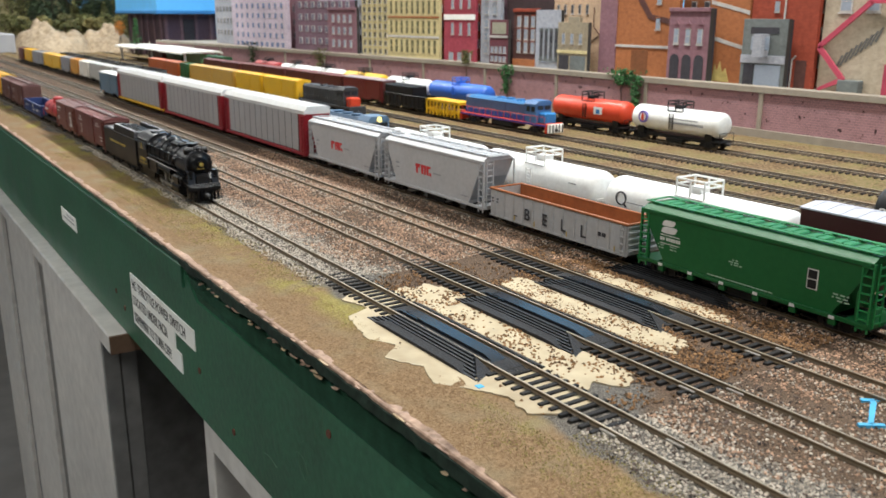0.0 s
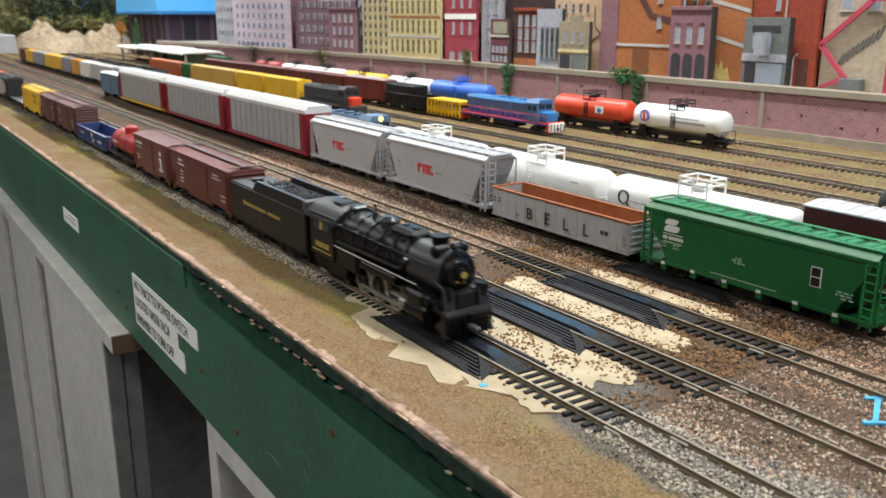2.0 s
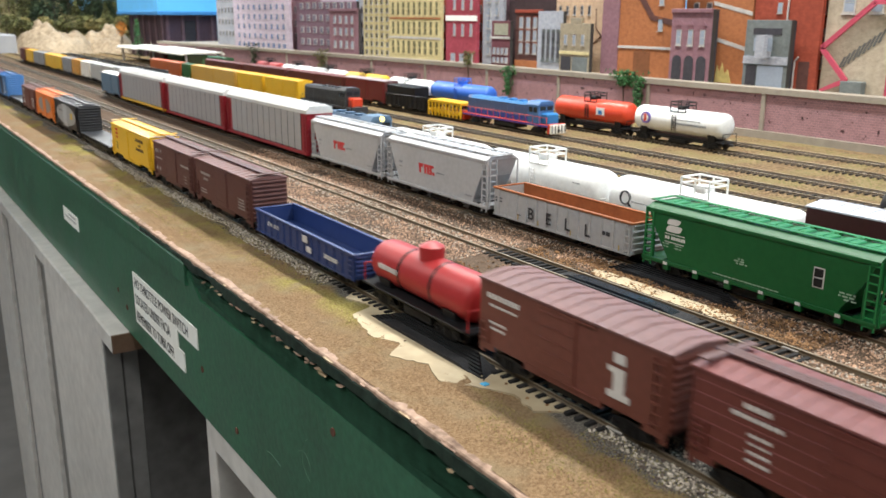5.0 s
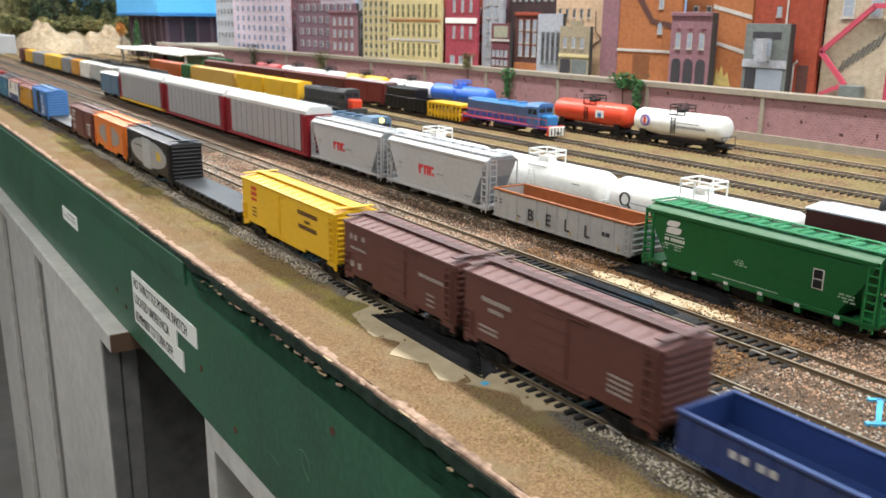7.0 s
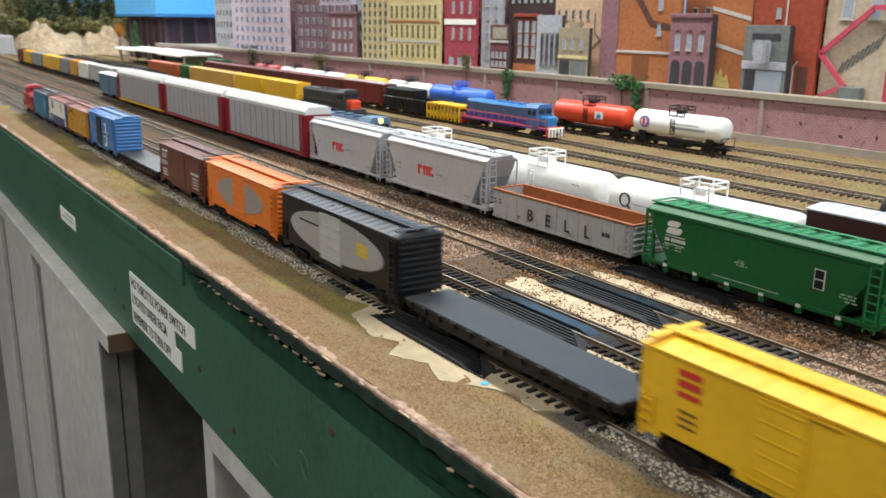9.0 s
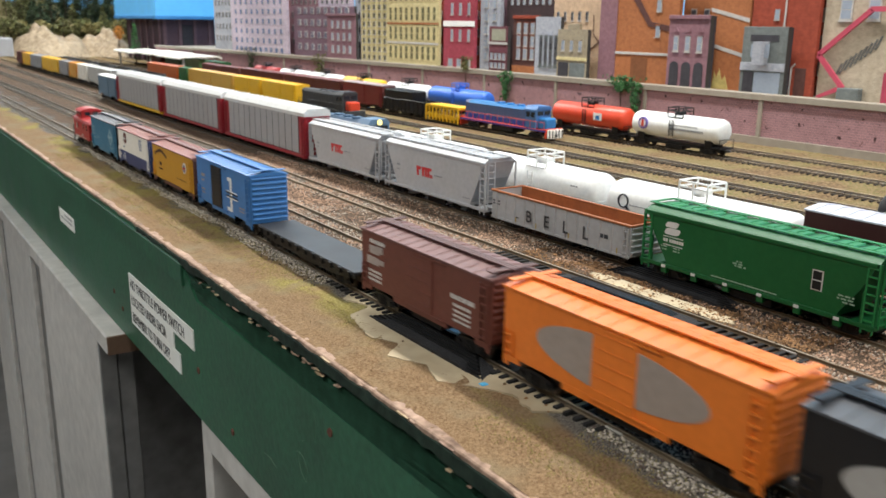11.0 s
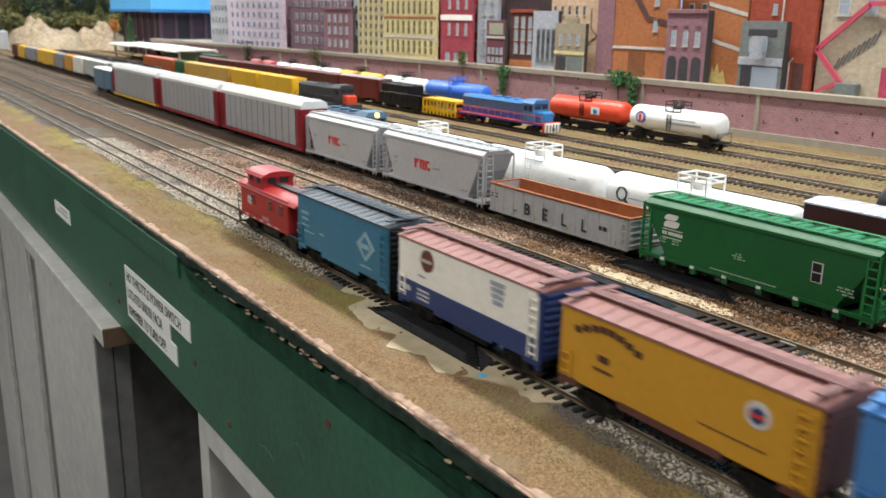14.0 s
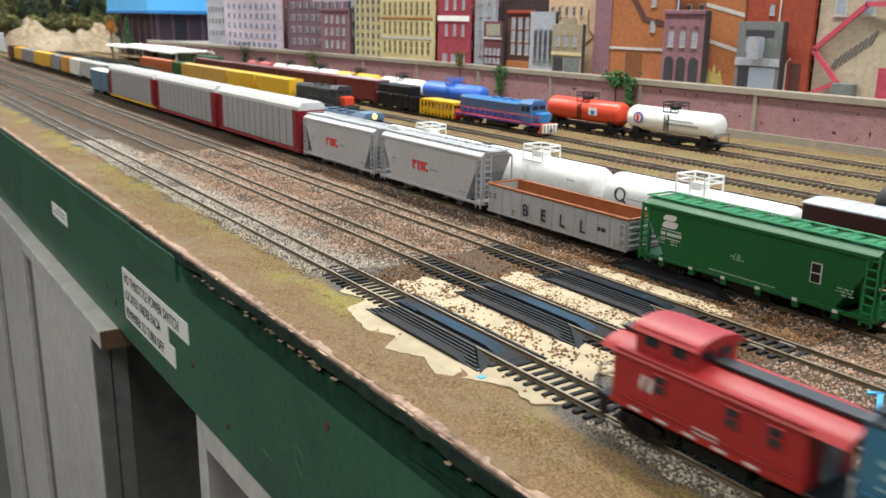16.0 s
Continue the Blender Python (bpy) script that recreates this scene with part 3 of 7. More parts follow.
# ragged painted rim over the torn face
vs, fs = [], []
n = 420
for i in range(n + 1):
    y = 0.25 - 0.87 * i / n
    low = -0.0045 - 0.0035 * min(1, max(0, (0.16 - y) / 0.1)) + 0.0034 * noise.noise((y * 22, 4.0, 1)) + 0.0018 * noise.noise((y * 120, 4.0, 3))
    vs += [(-0.0748, y, low - 0.0006), (-0.0768 - 0.0006 * noise.noise((y * 40, 1.0, 2)), y, low), (-0.0764, y, -0.0024 + 0.0012 * noise.noise((y * 60, 8.0, 2))), (-0.0752, y, -0.0014 + 0.0012 * noise.noise((y * 90, 8.0, 6)))]
for i in range(n):
    for q in range(3):
        a0 = i * 4 + q
        fs.append((a0, a0 + 1, a0 + 5, a0 + 4))
part("paint_rim", G().add(vs, fs), RIM, fa, "ragged overhanging rim of green paint")
for k in range(46):
    y = rng.uniform(-0.34, 0.10) if k > 12 else 0.04 - 0.013 * k
    z = -0.0092 + rng.uniform(-0.0016, 0.0008) if k % 3 else -0.0004
    l, h = rng.uniform(0.0012, 0.0058), rng.uniform(0.00015, 0.0005)
    x = -0.0764 if k % 3 else -0.0756
    g = G().add([(x - 0.0008, y - l, z), (x - 0.0012, y - 0.2 * l, z + h), (x - 0.0009, y + l, z + 0.4 * h), (x - 0.0012, y + 0.3 * l, z - h), (x + 0.0018, y - 0.6 * l, z), (x + 0.0018, y + 0.6 * l, z)],
                [(0, 3, 2, 1), (0, 1, 4), (1, 2, 5, 4), (2, 3, 5), (3, 0, 4, 5)])
    part("wood_chip", g, PALEWOOD if k % 4 == 0 else RAWWOOD, fa, "pale chip of bare wood")
part("top_strip", G().box(-0.0772, -0.0745, 0.127, 1.4, -0.024, -0.006, 0.0006), FASCIA, fa)
for sy, sz in ((0.036, -0.107), (-0.118, -0.042), (0.105, -0.085), (0.36, -0.09), (0.33, -0.1)):
    part("screw", G().cyl((-0.074, sy, sz), (-0.0757, sy, sz), 0.0026, 10), mat("rusty_screw", (0.10, 0.035, 0.02), 0.8), fa, "rusty screw head")

SCRATCH = mat("pale_green_scratch", (0.09, 0.17, 0.11), 0.7)
for y, z, turn, bend, n in ((-0.070, -0.075, 2.6, 0.5, 9), (-0.085, -0.088, 0.4, 0.35, 10), (-0.098, -0.058, 1.9, -0.25, 6), (-0.112, -0.046, 1.2, 0.2, 5), (-0.02, -0.098, 2.9, 0.15, 6)):
    g = G()
    for k in range(n):
        q = (y + 0.0034 * math.cos(turn), z + 0.0034 * math.sin(turn))
        g.cyl((-0.07505, y, z), (-0.07505, *q), 0.00016, 4)
        (y, z), turn = q, turn + bend * (0.4 + 0.6 * rng.random())
    part("scratch", g, SCRATCH, fa, "thin pale scratch in the green paint")

sign = thing("paper_sign", "white paper sign in three strips taped on green fascia", "sign", (0, 0, 0))
for k, (ya, yb, z0, z1, words) in enumerate(((0.295, 0.111, -0.0715, -0.0545, "HO THROTTLE POWER SWITCH"), (0.2945, 0.163, -0.087, -0.0710, "LOCATED UNDER FACIA"), (0.294, 0.148, -0.1035, -0.0865, "REMEMBER TO TURN OFF!"))):
    st = part("strip", G().box(-0.0758 - 0.0001 * k, -0.0748, yb, ya, z0, z1), PAPER, sign)
    n = len(words)
    text("line", words, 0.0132, INK, st, side(ya - 0.005, z0 + 0.0035, -0.0760 - 0.0001 * k), "black printed capitals", (ya - yb - 0.010) / (n * 0.0132 * 0.672))
tag = thing("paper_tag", "small white paper tag with faint print on green fascia", "label", (0, 0, 0))
part("paper", G().box(-0.0757, -0.0748, 0.530, 0.612, -0.0665, -0.050), PAPER, tag)
for k in range(2):
    part("print_line", G().box(-0.0760, -0.0756, 0.540, 0.600 - 0.02 * k, -0.0605 + 0.005 * k, -0.058 + 0.005 * k), mat("faint_print", (0.4, 0.4, 0.4), 0.7), tag)

setting("layout_deck", G().box(-0.0655, 1.4, -3.9, 6.0, -0.024, -0.006), RAWWOOD, "plywood deck under the layout scenery")
ledge = tagged(thing("ledge", "grey painted shelf board with raw wood end", "shelf"), kind="structure")
part("board", G().box(-0.0925, 0.10, 0.335, 6.0, -0.147, -0.1275, 0.0015), GREYWALL, ledge)
part("raw_end", G().box(-0.0918, 0.099, 0.3325, 0.3355, -0.1465, -0.128), mat("brown_raw_wood_end", (0.13, 0.075, 0.045), 0.8), ledge, "brown raw end grain")
cab = tagged(thing("bench_panel", "grey painted boards closing the benchwork front", "panel"), kind="structure")
for ya, yb in ((0.396, 0.722), (0.797, 1.045), (1.120, 1.330)):
    part("board", G().box(-0.0895, -0.078, ya, yb, FLOOR, -0.1475, 0.001), GREYWALL, cab)
# Boards set in the gaps; their darker grey paints the gap shadow.
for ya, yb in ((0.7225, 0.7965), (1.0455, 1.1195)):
    part("batten", G().box(-0.0830, -0.0785, ya, yb, FLOOR, -0.1475), GREYMID, cab, "set-back board between the pale boards, darkened as gap shade")
part("apron", G().box(-0.0895, -0.078, 1.3305, 6.0, -0.34, -0.1475, 0.001), GREYWALL, cab)
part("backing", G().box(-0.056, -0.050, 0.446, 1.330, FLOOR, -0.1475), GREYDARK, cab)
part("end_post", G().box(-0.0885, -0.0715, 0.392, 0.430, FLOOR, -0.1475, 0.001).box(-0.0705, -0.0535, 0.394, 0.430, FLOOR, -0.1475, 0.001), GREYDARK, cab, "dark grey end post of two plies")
for k in range(9):
    y, z = 0.4305 - 0.0003, -0.19 - 0.045 * k - rng.uniform(0, 0.02)
    x = rng.uniform(-0.03, 0.12)
    part("paint_drip", G().box(x, x + 0.0012 + 0.002 * rng.random(), y - 0.0012, y + 0.001, z - rng.uniform(0.01, 0.04), z, 0.0004), GREYDARK, cab, "raised drip of dark grey paint")
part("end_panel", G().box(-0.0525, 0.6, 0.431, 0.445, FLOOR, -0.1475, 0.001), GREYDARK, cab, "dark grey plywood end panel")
fr = tagged(thing("bench_frame", "pale grey painted timber frame under the fascia", "frame"), kind="structure")
part("post", G().box(-0.0585, -0.02, 0.139, 0.160, FLOOR, -0.1265, 0.001), GREYWALL, fr)
part("rail", G().box(-0.0625, -0.044, -3.8, 0.1385, -0.168, -0.127, 0.001), GREYWALL, fr)
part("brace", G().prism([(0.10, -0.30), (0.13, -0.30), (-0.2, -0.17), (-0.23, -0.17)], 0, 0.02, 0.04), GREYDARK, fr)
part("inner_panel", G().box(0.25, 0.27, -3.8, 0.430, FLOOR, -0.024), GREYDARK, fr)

# ---- retaining wall and street shelf ----
PATH = [(-3.9, 0.862), (1.10, 0.862), (2.05, 0.802), (3.0, 0.735)]


def wall_x(y):
    for (a, xa), (b, xb) in zip(PATH, PATH[1:]):
        if y <= b:
            return xa + (xb - xa) * (y - a) / (b - a)
    return PATH[-1][1]


def brick_material():
    m = mat("mauve_brick_sheet", (0.30, 0.165, 0.175), 0.8, 0, 0.15, 60, 0.2)
    N, L = m.node_tree.nodes, m.node_tree.links
    b = N["Principled BSDF"]
    src = b.inputs["Base Color"].links[0].from_socket
    tc = N.new("ShaderNodeTexCoord")
    mp = N.new("ShaderNodeMapping")
    mp.inputs["Rotation"].default_value = (0, 1.5708, 1.5708)
    br = N.new("ShaderNodeTexBrick")
    br.inputs["Scale"].default_value, br.inputs["Mortar Size"].default_value = 70, 0.03
    br.inputs["Color1"].default_value, br.inputs["Color2"].default_value, br.inputs["Mortar"].default_value = (1, 1, 1, 1), (0.78, 0.78, 0.8, 1), (1.25, 1.2, 1.2, 1)
    L.new(tc.outputs["Object"], mp.inputs[0]), L.new(mp.outputs[0], br.inputs["Vector"])
    spots = N.new("ShaderNodeTexNoise")
    spots.inputs["Scale"].default_value = 95
    L.new(tc.outputs["Object"], spots.inputs["Vector"])
    mr = N.new("ShaderNodeMapRange")
    mr.inputs["From Min"].default_value, mr.inputs["From Max"].default_value = 0.66, 0.70
    L.new(spots.outputs["Fac"], mr.inputs["Value"])
    mul = N.new("ShaderNodeMix")
    mul.data_type, mul.blend_type = "RGBA", "MULTIPLY"
    mul.inputs[0].default_value = 1
    L.new(src, mul.inputs[6]), L.new(br.outputs["Color"], mul.inputs[7])
    dk = N.new("ShaderNodeMix")
    dk.data_type = "RGBA"
    dk.inputs[7].default_value = (0.035, 0.012, 0.014, 1)
    L.new(mr.outputs[0], dk.inputs[0]), L.new(mul.outputs[2], dk.inputs[6]), L.new(dk.outputs[2], b.inputs["Base Color"])
    return m


BRICKSHEET = brick_material()
CONCRETE = mat("tan_grey_concrete", (0.26, 0.225, 0.18), 0.8, 0, 0.15, 80, 0.2)
rw = tagged(thing("retaining_wall", "mauve brick retaining wall with tan concrete coping", "wall"), kind="structure")
for name, d0, d1, z0, z1, m in (("brick_face", 0.0, 0.02, -0.006, 0.066, BRICKSHEET), ("coping", -0.004, 0.024, 0.066, 0.0745, CONCRETE), ("plinth", -0.005, 0.0, -0.006, 0.0115, CONCRETE)):
    g = G()
    for (a, xa), (b, xb) in zip(PATH, PATH[1:]):
        vs = [(xa + d0, a, z0), (xa + d1, a, z0), (xb + d1, b, z0), (xb + d0, b, z0), (xa + d0, a, z1), (xa + d1, a, z1), (xb + d1, b, z1), (xb + d0, b, z1)]
        g.add(vs, [(0, 3, 2, 1), (4, 5, 6, 7), (0, 1, 5, 4), (2, 3, 7, 6), (0, 4, 7, 3), (1, 2, 6, 5)])
    part(name, g, m, rw)
for k in range(16):
    y = 0.083 + 0.232 * k
    x = wall_x(y)
    part("pilaster", G().box(x - 0.003, x + 0.001, y - 0.0035, y + 0.0035, 0.0115, 0.066, 0.0006), CONCRETE, rw)
shelf = [(x + 0.0242, y) for y, x in PATH] + [(1.5, 3.0), (1.5, -3.9)]
setting("street_shelf", G().prism(shelf, 2, 0.0, 0.0705), CONCRETE, "tan street shelf behind the retaining wall", "pavement")
SKY = mat("painted_sky_blue", (0.22, 0.50, 0.80), 0.8, 0, 0.1, 4, 0.02)
setting("backdrop", G().box(1.10, 1.12, -3.9, 6.0, 0.0705, 1.1), SKY, "pale blue painted sky backdrop board", "backdrop")
setting("backdrop", G().box(-1.6, 1.10, 5.98, 6.0, -0.02, 1.1), SKY, "pale blue painted sky backdrop board", "backdrop")

# ---- rolling stock: x across, -y to the front, z = 0 on the rail heads ----
CARS = []          # moving things with their place at the start


def truck(car, y, material=BLACK):
    g = G()
    for s in (-1, 1):
        g.prism([(-0.0135, 0.0035), (-0.0115, 0.007), (-0.004, 0.0085), (0.004, 0.0085), (0.0115, 0.007), (0.0135, 0.0035), (0.010, 0.003), (0.005, 0.0015), (-0.005, 0.0015), (-0.010, 0.003)], 0, s * 0.0115 - 0.0012, s * 0.0115 + 0.0012)
        for w in (-0.0095, 0.0095):
            g.cyl((s * 0.0115, w, 0.0045), (s * 0.0138, w, 0.0045), 0.0016, 8)
        for w in (-0.0018, 0.0018):
            g.cyl((s * 0.0125, w, 0.002), (s * 0.0125, w, 0.007), 0.0014, 6)
    g.box(-0.0115, 0.0115, -0.003, 0.003, 0.004, 0.0105)
    t = part("truck", g, material, car, at=(0, y, 0))
    for w in (-0.0095, 0.0095):
        g = G()
        for s in (-1, 1):
            g.cyl((s * 0.0078, w, 0.0048), (s * 0.0100, w, 0.0048), 0.0048, 14).cyl((s * 0.0074, w, 0.0048), (s * 0.0079, w, 0.0048), 0.0053, 14)
        g.cyl((-0.008, w, 0.0048), (0.008, w, 0.0048), 0.0012, 6)
        part("wheelset", g, WHEEL, t)


def running_gear(car, L, inset=0.022, low=0.009, dark=BLACK):
    part("underframe", G().box(-0.010, 0.010, -L / 2 + 0.004, L / 2 - 0.004, low - 0.001, low + 0.004, 0.0005).box(-0.0125, 0.006, -0.018, 0.012, low - 0.0045, low), dark, car)
    for s in (-1, 1):
        truck(car, s * (L / 2 - inset), dark)
        part("coupler", G().box(-0.0022, 0.0022, s * (L / 2 + 0.001) - 0.005, s * (L / 2 + 0.001) + 0.005, 0.006, 0.0095, 0.0008), DARK, car)


def bars(car, x, rows, material, label="painted lettering"):
    """Unreadable writing as bars: (y, z, length, height)."""
    spaced = []
    for y, z, l, h in rows:
        n = int(l / 0.0026) if l > 0.0075 and h < 0.004 and "emblem" not in label and "rule" not in label else 1
        spaced += [(y + l / 2 - (k + 0.5) * l / n, z, l / n * (0.72 if n > 1 else 1), h) for k in range(n)]
    for y, z, l, h in spaced:
        part("lettering", G().box(x - 0.00012, x + 0.0001, y - l / 2, y + l / 2, z, z + h), material, car, label)


def ladder(car, x, y, z0, z1, w, material, steps=6, name="ladder", ends=False):
    g = G()
    r = 0.00045
    for s in (-1, 1):
        if ends:
            g.box(x + s * w / 2 - r, x + s * w / 2 + r, y - r, y + r, z0, z1)
        else:
            g.box(x - r, x + r, y + s * w / 2 - r, y + s * w / 2 + r, z0, z1)
    for k in range(steps):
        z = z0 + (z1 - z0) * (k + 0.5) / steps
        if ends:
            g.box(x - w / 2, x + w / 2, y - r, y + r, z - r, z + r)
        else:
            g.box(x - r, x + r, y - w / 2, y + w / 2, z - r, z + r)
    part(name, g, material, car)


def boxcar(label, L, side_m, roof_m, end_m, door_m=None, doors=((0.0, 0.025),), eave=0.046, low=0.0115, hw=0.0158, walkway=None, ribs=0, hang=True, kind="boxcar", roof_ribs=14, sill=None, fine=False):
    car = thing("boxcar", label, kind)
    a = L / 2 - 0.002
    part("body", G().box(-hw, hw, -a, a, low, eave, 0.0005), side_m, car)
    if end_m:
        for s in (-1, 1):
            g = G().box(-hw + 0.0006, hw - 0.0006, s * a - 0.0004, s * a + 0.0004, low + 0.0005, eave - 0.0004)
            end = part("end", g, end_m, car)
            if s < 0 or fine:
                rib = G().cyl((-hw + 0.0015, 0, 0), (hw - 0.0015, 0, 0), 0.0012, 8).mesh("end_rib", end_m)
                for k in range(9):
                    part("end_rib", rib, None, end, at=(0, s * (a + 0.0002), low + 0.0035 + k * (eave - low - 0.006) / 8))
    rz = eave + 0.0026
    g = G().prism([(-hw - 0.0006, eave - 0.0006), (hw + 0.0006, eave - 0.0006), (hw + 0.0006, eave + 0.0004), (0, rz), (-hw - 0.0006, eave + 0.0004)], 1, -a - 0.0008, a + 0.0008)
    roof = part("roof", g, roof_m, car)
    rib = G().prism([(-hw, eave + 0.0003), (hw, eave + 0.0003), (hw, eave + 0.0008), (0, rz + 0.0005), (-hw, eave + 0.0008)], 1, -0.0005, 0.0005).mesh("roof_rib", roof_m)
    for k in range(roof_ribs):
        part("roof_rib", rib, None, roof, at=(0, -a + (k + 0.5) * 2 * a / roof_ribs, 0))
    if walkway:
        g = G()
        for s in (-1, 0, 1):
            g.box(s * 0.0021 - 0.0009, s * 0.0021 + 0.0009, -a - 0.001, a + 0.001, rz + 0.0008, rz + 0.0016)
        for k in range(10):
            y = -a + (k + 0.5) * 2 * a / 10
            g.box(-0.003, 0.003, y - 0.0006, y + 0.0006, rz - 0.0005, rz + 0.0008)
        for s in (-1, 1):
            g.box(-hw + 0.001, hw - 0.001, s * (a - 0.003) - 0.0022, s * (a - 0.003) + 0.0022, rz + 0.0006, rz + 0.0013)
        part("roof_walk", g, walkway, car)
    for dy, dw in doors:
        door = part("door", G().box(-hw - 0.0008, -hw + 0.0002, dy - dw / 2, dy + dw / 2, low + 0.001, eave - 0.0022, 0.0002), door_m or side_m, car)
        strap = G().box(-hw - 0.0011, -hw, dy - dw / 2 + 0.001, dy + dw / 2 - 0.001, -0.0003, 0.0003).mesh("door_rib", door_m or side_m)
        for k in range(5):
            part("door_rib", strap, None, door, at=(0, 0, low + 0.005 + k * (eave - low - 0.009) / 4))
        for zt in (low + 0.0002, eave - 0.0022):
            part("door_track", G().box(-hw - 0.0010, -hw, dy - dw / 2 - 0.012, dy + dw / 2, zt, zt + 0.0009), side_m, car)
    if ribs:
        seam = G().box(-hw - 0.0001, -hw + 0.0001, -0.0002, 0.0002, low + 0.001, eave - 0.001).mesh("seam", side_m)
        for k in range(ribs):
            y = -a + (k + 0.5) * 2 * a / ribs
            if all(abs(y - dy) > dw / 2 + 0.001 for dy, dw in doors):
                part("seam", seam, None, car, at=(0, y, 0))
    ladder(car, -hw - 0.0007, -a + 0.005, low + 0.001, eave - 0.003, 0.0055, side_m, 7)
    ladder(car, -hw - 0.0007, a - 0.005, low + 0.001, low + 0.014, 0.0055, side_m, 3)
    g = G()
    for s in (-1, 1):
        g.box(-hw - 0.0003, -hw + 0.0006, s * (a - 0.0065) - 0.006, s * (a - 0.0065) + 0.006, low - 0.0022, low + 0.001)
        g.box(-hw + 0.0001, -hw + 0.0007, s * (a - 0.002) - 0.0018, s * (a - 0.002) + 0.0018, low - 0.0045, low)
    g.box(-hw - 0.0002, -hw + 0.0006, -a * 0.42, a * 0.42, low - 0.0024, low + 0.001)
    part("side_sill", g, sill or side_m, car)
    running_gear(car, L, 0.023, low - 0.003)
    return car


def moving(car, front, rear, track=0):
    CARS.append((car, (front + rear) / 2))
    car.location = (TRACKS[track], (front + rear) / 2, RT)
    return car


def parked(car, front, rear, track):
    car.location = (TRACKS[track], (front + rear) / 2, RT)
    return car


def flatcar(label, L, material, deck):
    car = thing("flatcar", label, "flatcar")
    a, hw = L / 2 - 0.002, 0.0155
    part("deck", G().box(-hw, hw, -a, a, 0.0118, 0.0142, 0.0004), deck, car, "plain dark deck")
    for s in (-1, 1):
        g = G().prism([(-a, 0.0122), (a, 0.0122), (a, 0.0100), (a * 0.62, 0.0062), (-a * 0.62, 0.0062), (-a, 0.0100)], 0, s * (hw - 0.0012) - 0.0006, s * (hw - 0.0012) + 0.0006)
        for k in range(12):
            y = -a + (k + 0.5) * 2 * a / 12
            g.box(s * hw - 0.0012, s * hw + 0.0008, y - 0.0018, y + 0.0018, 0.0096, 0.0136, 0.0003)
        part("side_sill", g, material, car)
    g = G().cyl((0.004, -a + 0.003, 0.014), (0.004, -a + 0.003, 0.0225), 0.0007, 8)
    g.cyl((0.004, -a + 0.0022, 0.0215), (0.004, -a + 0.0036, 0.0215), 0.0052, 18)
    part("brake_wheel", g, BLACK, car)
    running_gear(car, L, 0.026, 0.0075)
    return car


def gondola(label, L, out, inn, hw=0.0160, top=0.029, low=0.0085, ribs=12, rim=None):
    car = thing("gondola", label, "gondola")
    a = L / 2 - 0.002
    w = 0.0010
    part("floor", G().box(-hw + w, hw - w, -a + w, a - w, low + 0.001, low + 0.0035), inn, car)
    for s in (-1, 1):
        x = s * hw
        part("side", G().box(min(x, x - s * w), max(x, x - s * w), -a, a, low, top), out, car)
        part("lining", G().box(min(x - s * w, x - s * (w + 0.0003)), max(x - s * w, x - s * (w + 0.0003)), -a + w, a - w, low + 0.0035, top - 0.0002), inn, car)
        for k in range(ribs):
            y = -a + (k + 0.5) * 2 * a / ribs
            part("rib", G().prism([(x, y - 0.0016), (x, y + 0.0016), (x + s * 0.0011, y + 0.0008), (x + s * 0.0011, y - 0.0008)], 2, low + 0.0006, top - 0.0012), out, car)
        part("end", G().box(-hw + w, hw - w, min(s * a, s * (a - w)), max(s * a, s * (a - w)), low, top), out, car)
        g = G()
        for k in range(5):
            z = low + 0.003 + k * (top - low - 0.005) / 4
            g.cyl((-hw + 0.001, s * a, z), (hw - 0.001, s * a, z), 0.0011, 8)
        part("end_ribs", g, out, car)
    g = G()
    for s in (-1, 1):
        g.box(s * hw - 0.0013, s * hw + 0.0013, -a - 0.001, a + 0.001, top - 0.0008, top + 0.0008, 0.0003)
        g.box(-hw + 0.0013, hw - 0.0013, s * a - 0.0011, s * a + 0.0011, top - 0.0008, top + 0.0007, 0.0003)
    part("top_chord", g, rim or out, car)
    part("side_sill", G().box(-hw - 0.0009, -hw, -a, a, low - 0.0008, low + 0.0007), out, car)
    ladder(car, -hw - 0.0012, -a + 0.004, low, top - 0.002, 0.005, out, 4)
    running_gear(car, L, 0.026, low - 0.001)
    return car


def tank_shell(L, r, cz, cap=0.008):
    h = L / 2
    prof = [(-h, r * 0.12), (-h + cap * 0.06, r * 0.5), (-h + cap * 0.25, r * 0.78), (-h + cap * 0.55, r * 0.93), (-h + cap, r)]
    prof += [(h - cap, r), (h - cap * 0.55, r * 0.93), (h - cap * 0.25, r * 0.78), (h - cap * 0.06, r * 0.5), (h, r * 0.12)]
    return G().lathe(prof[::-1], 0, cz, 28)


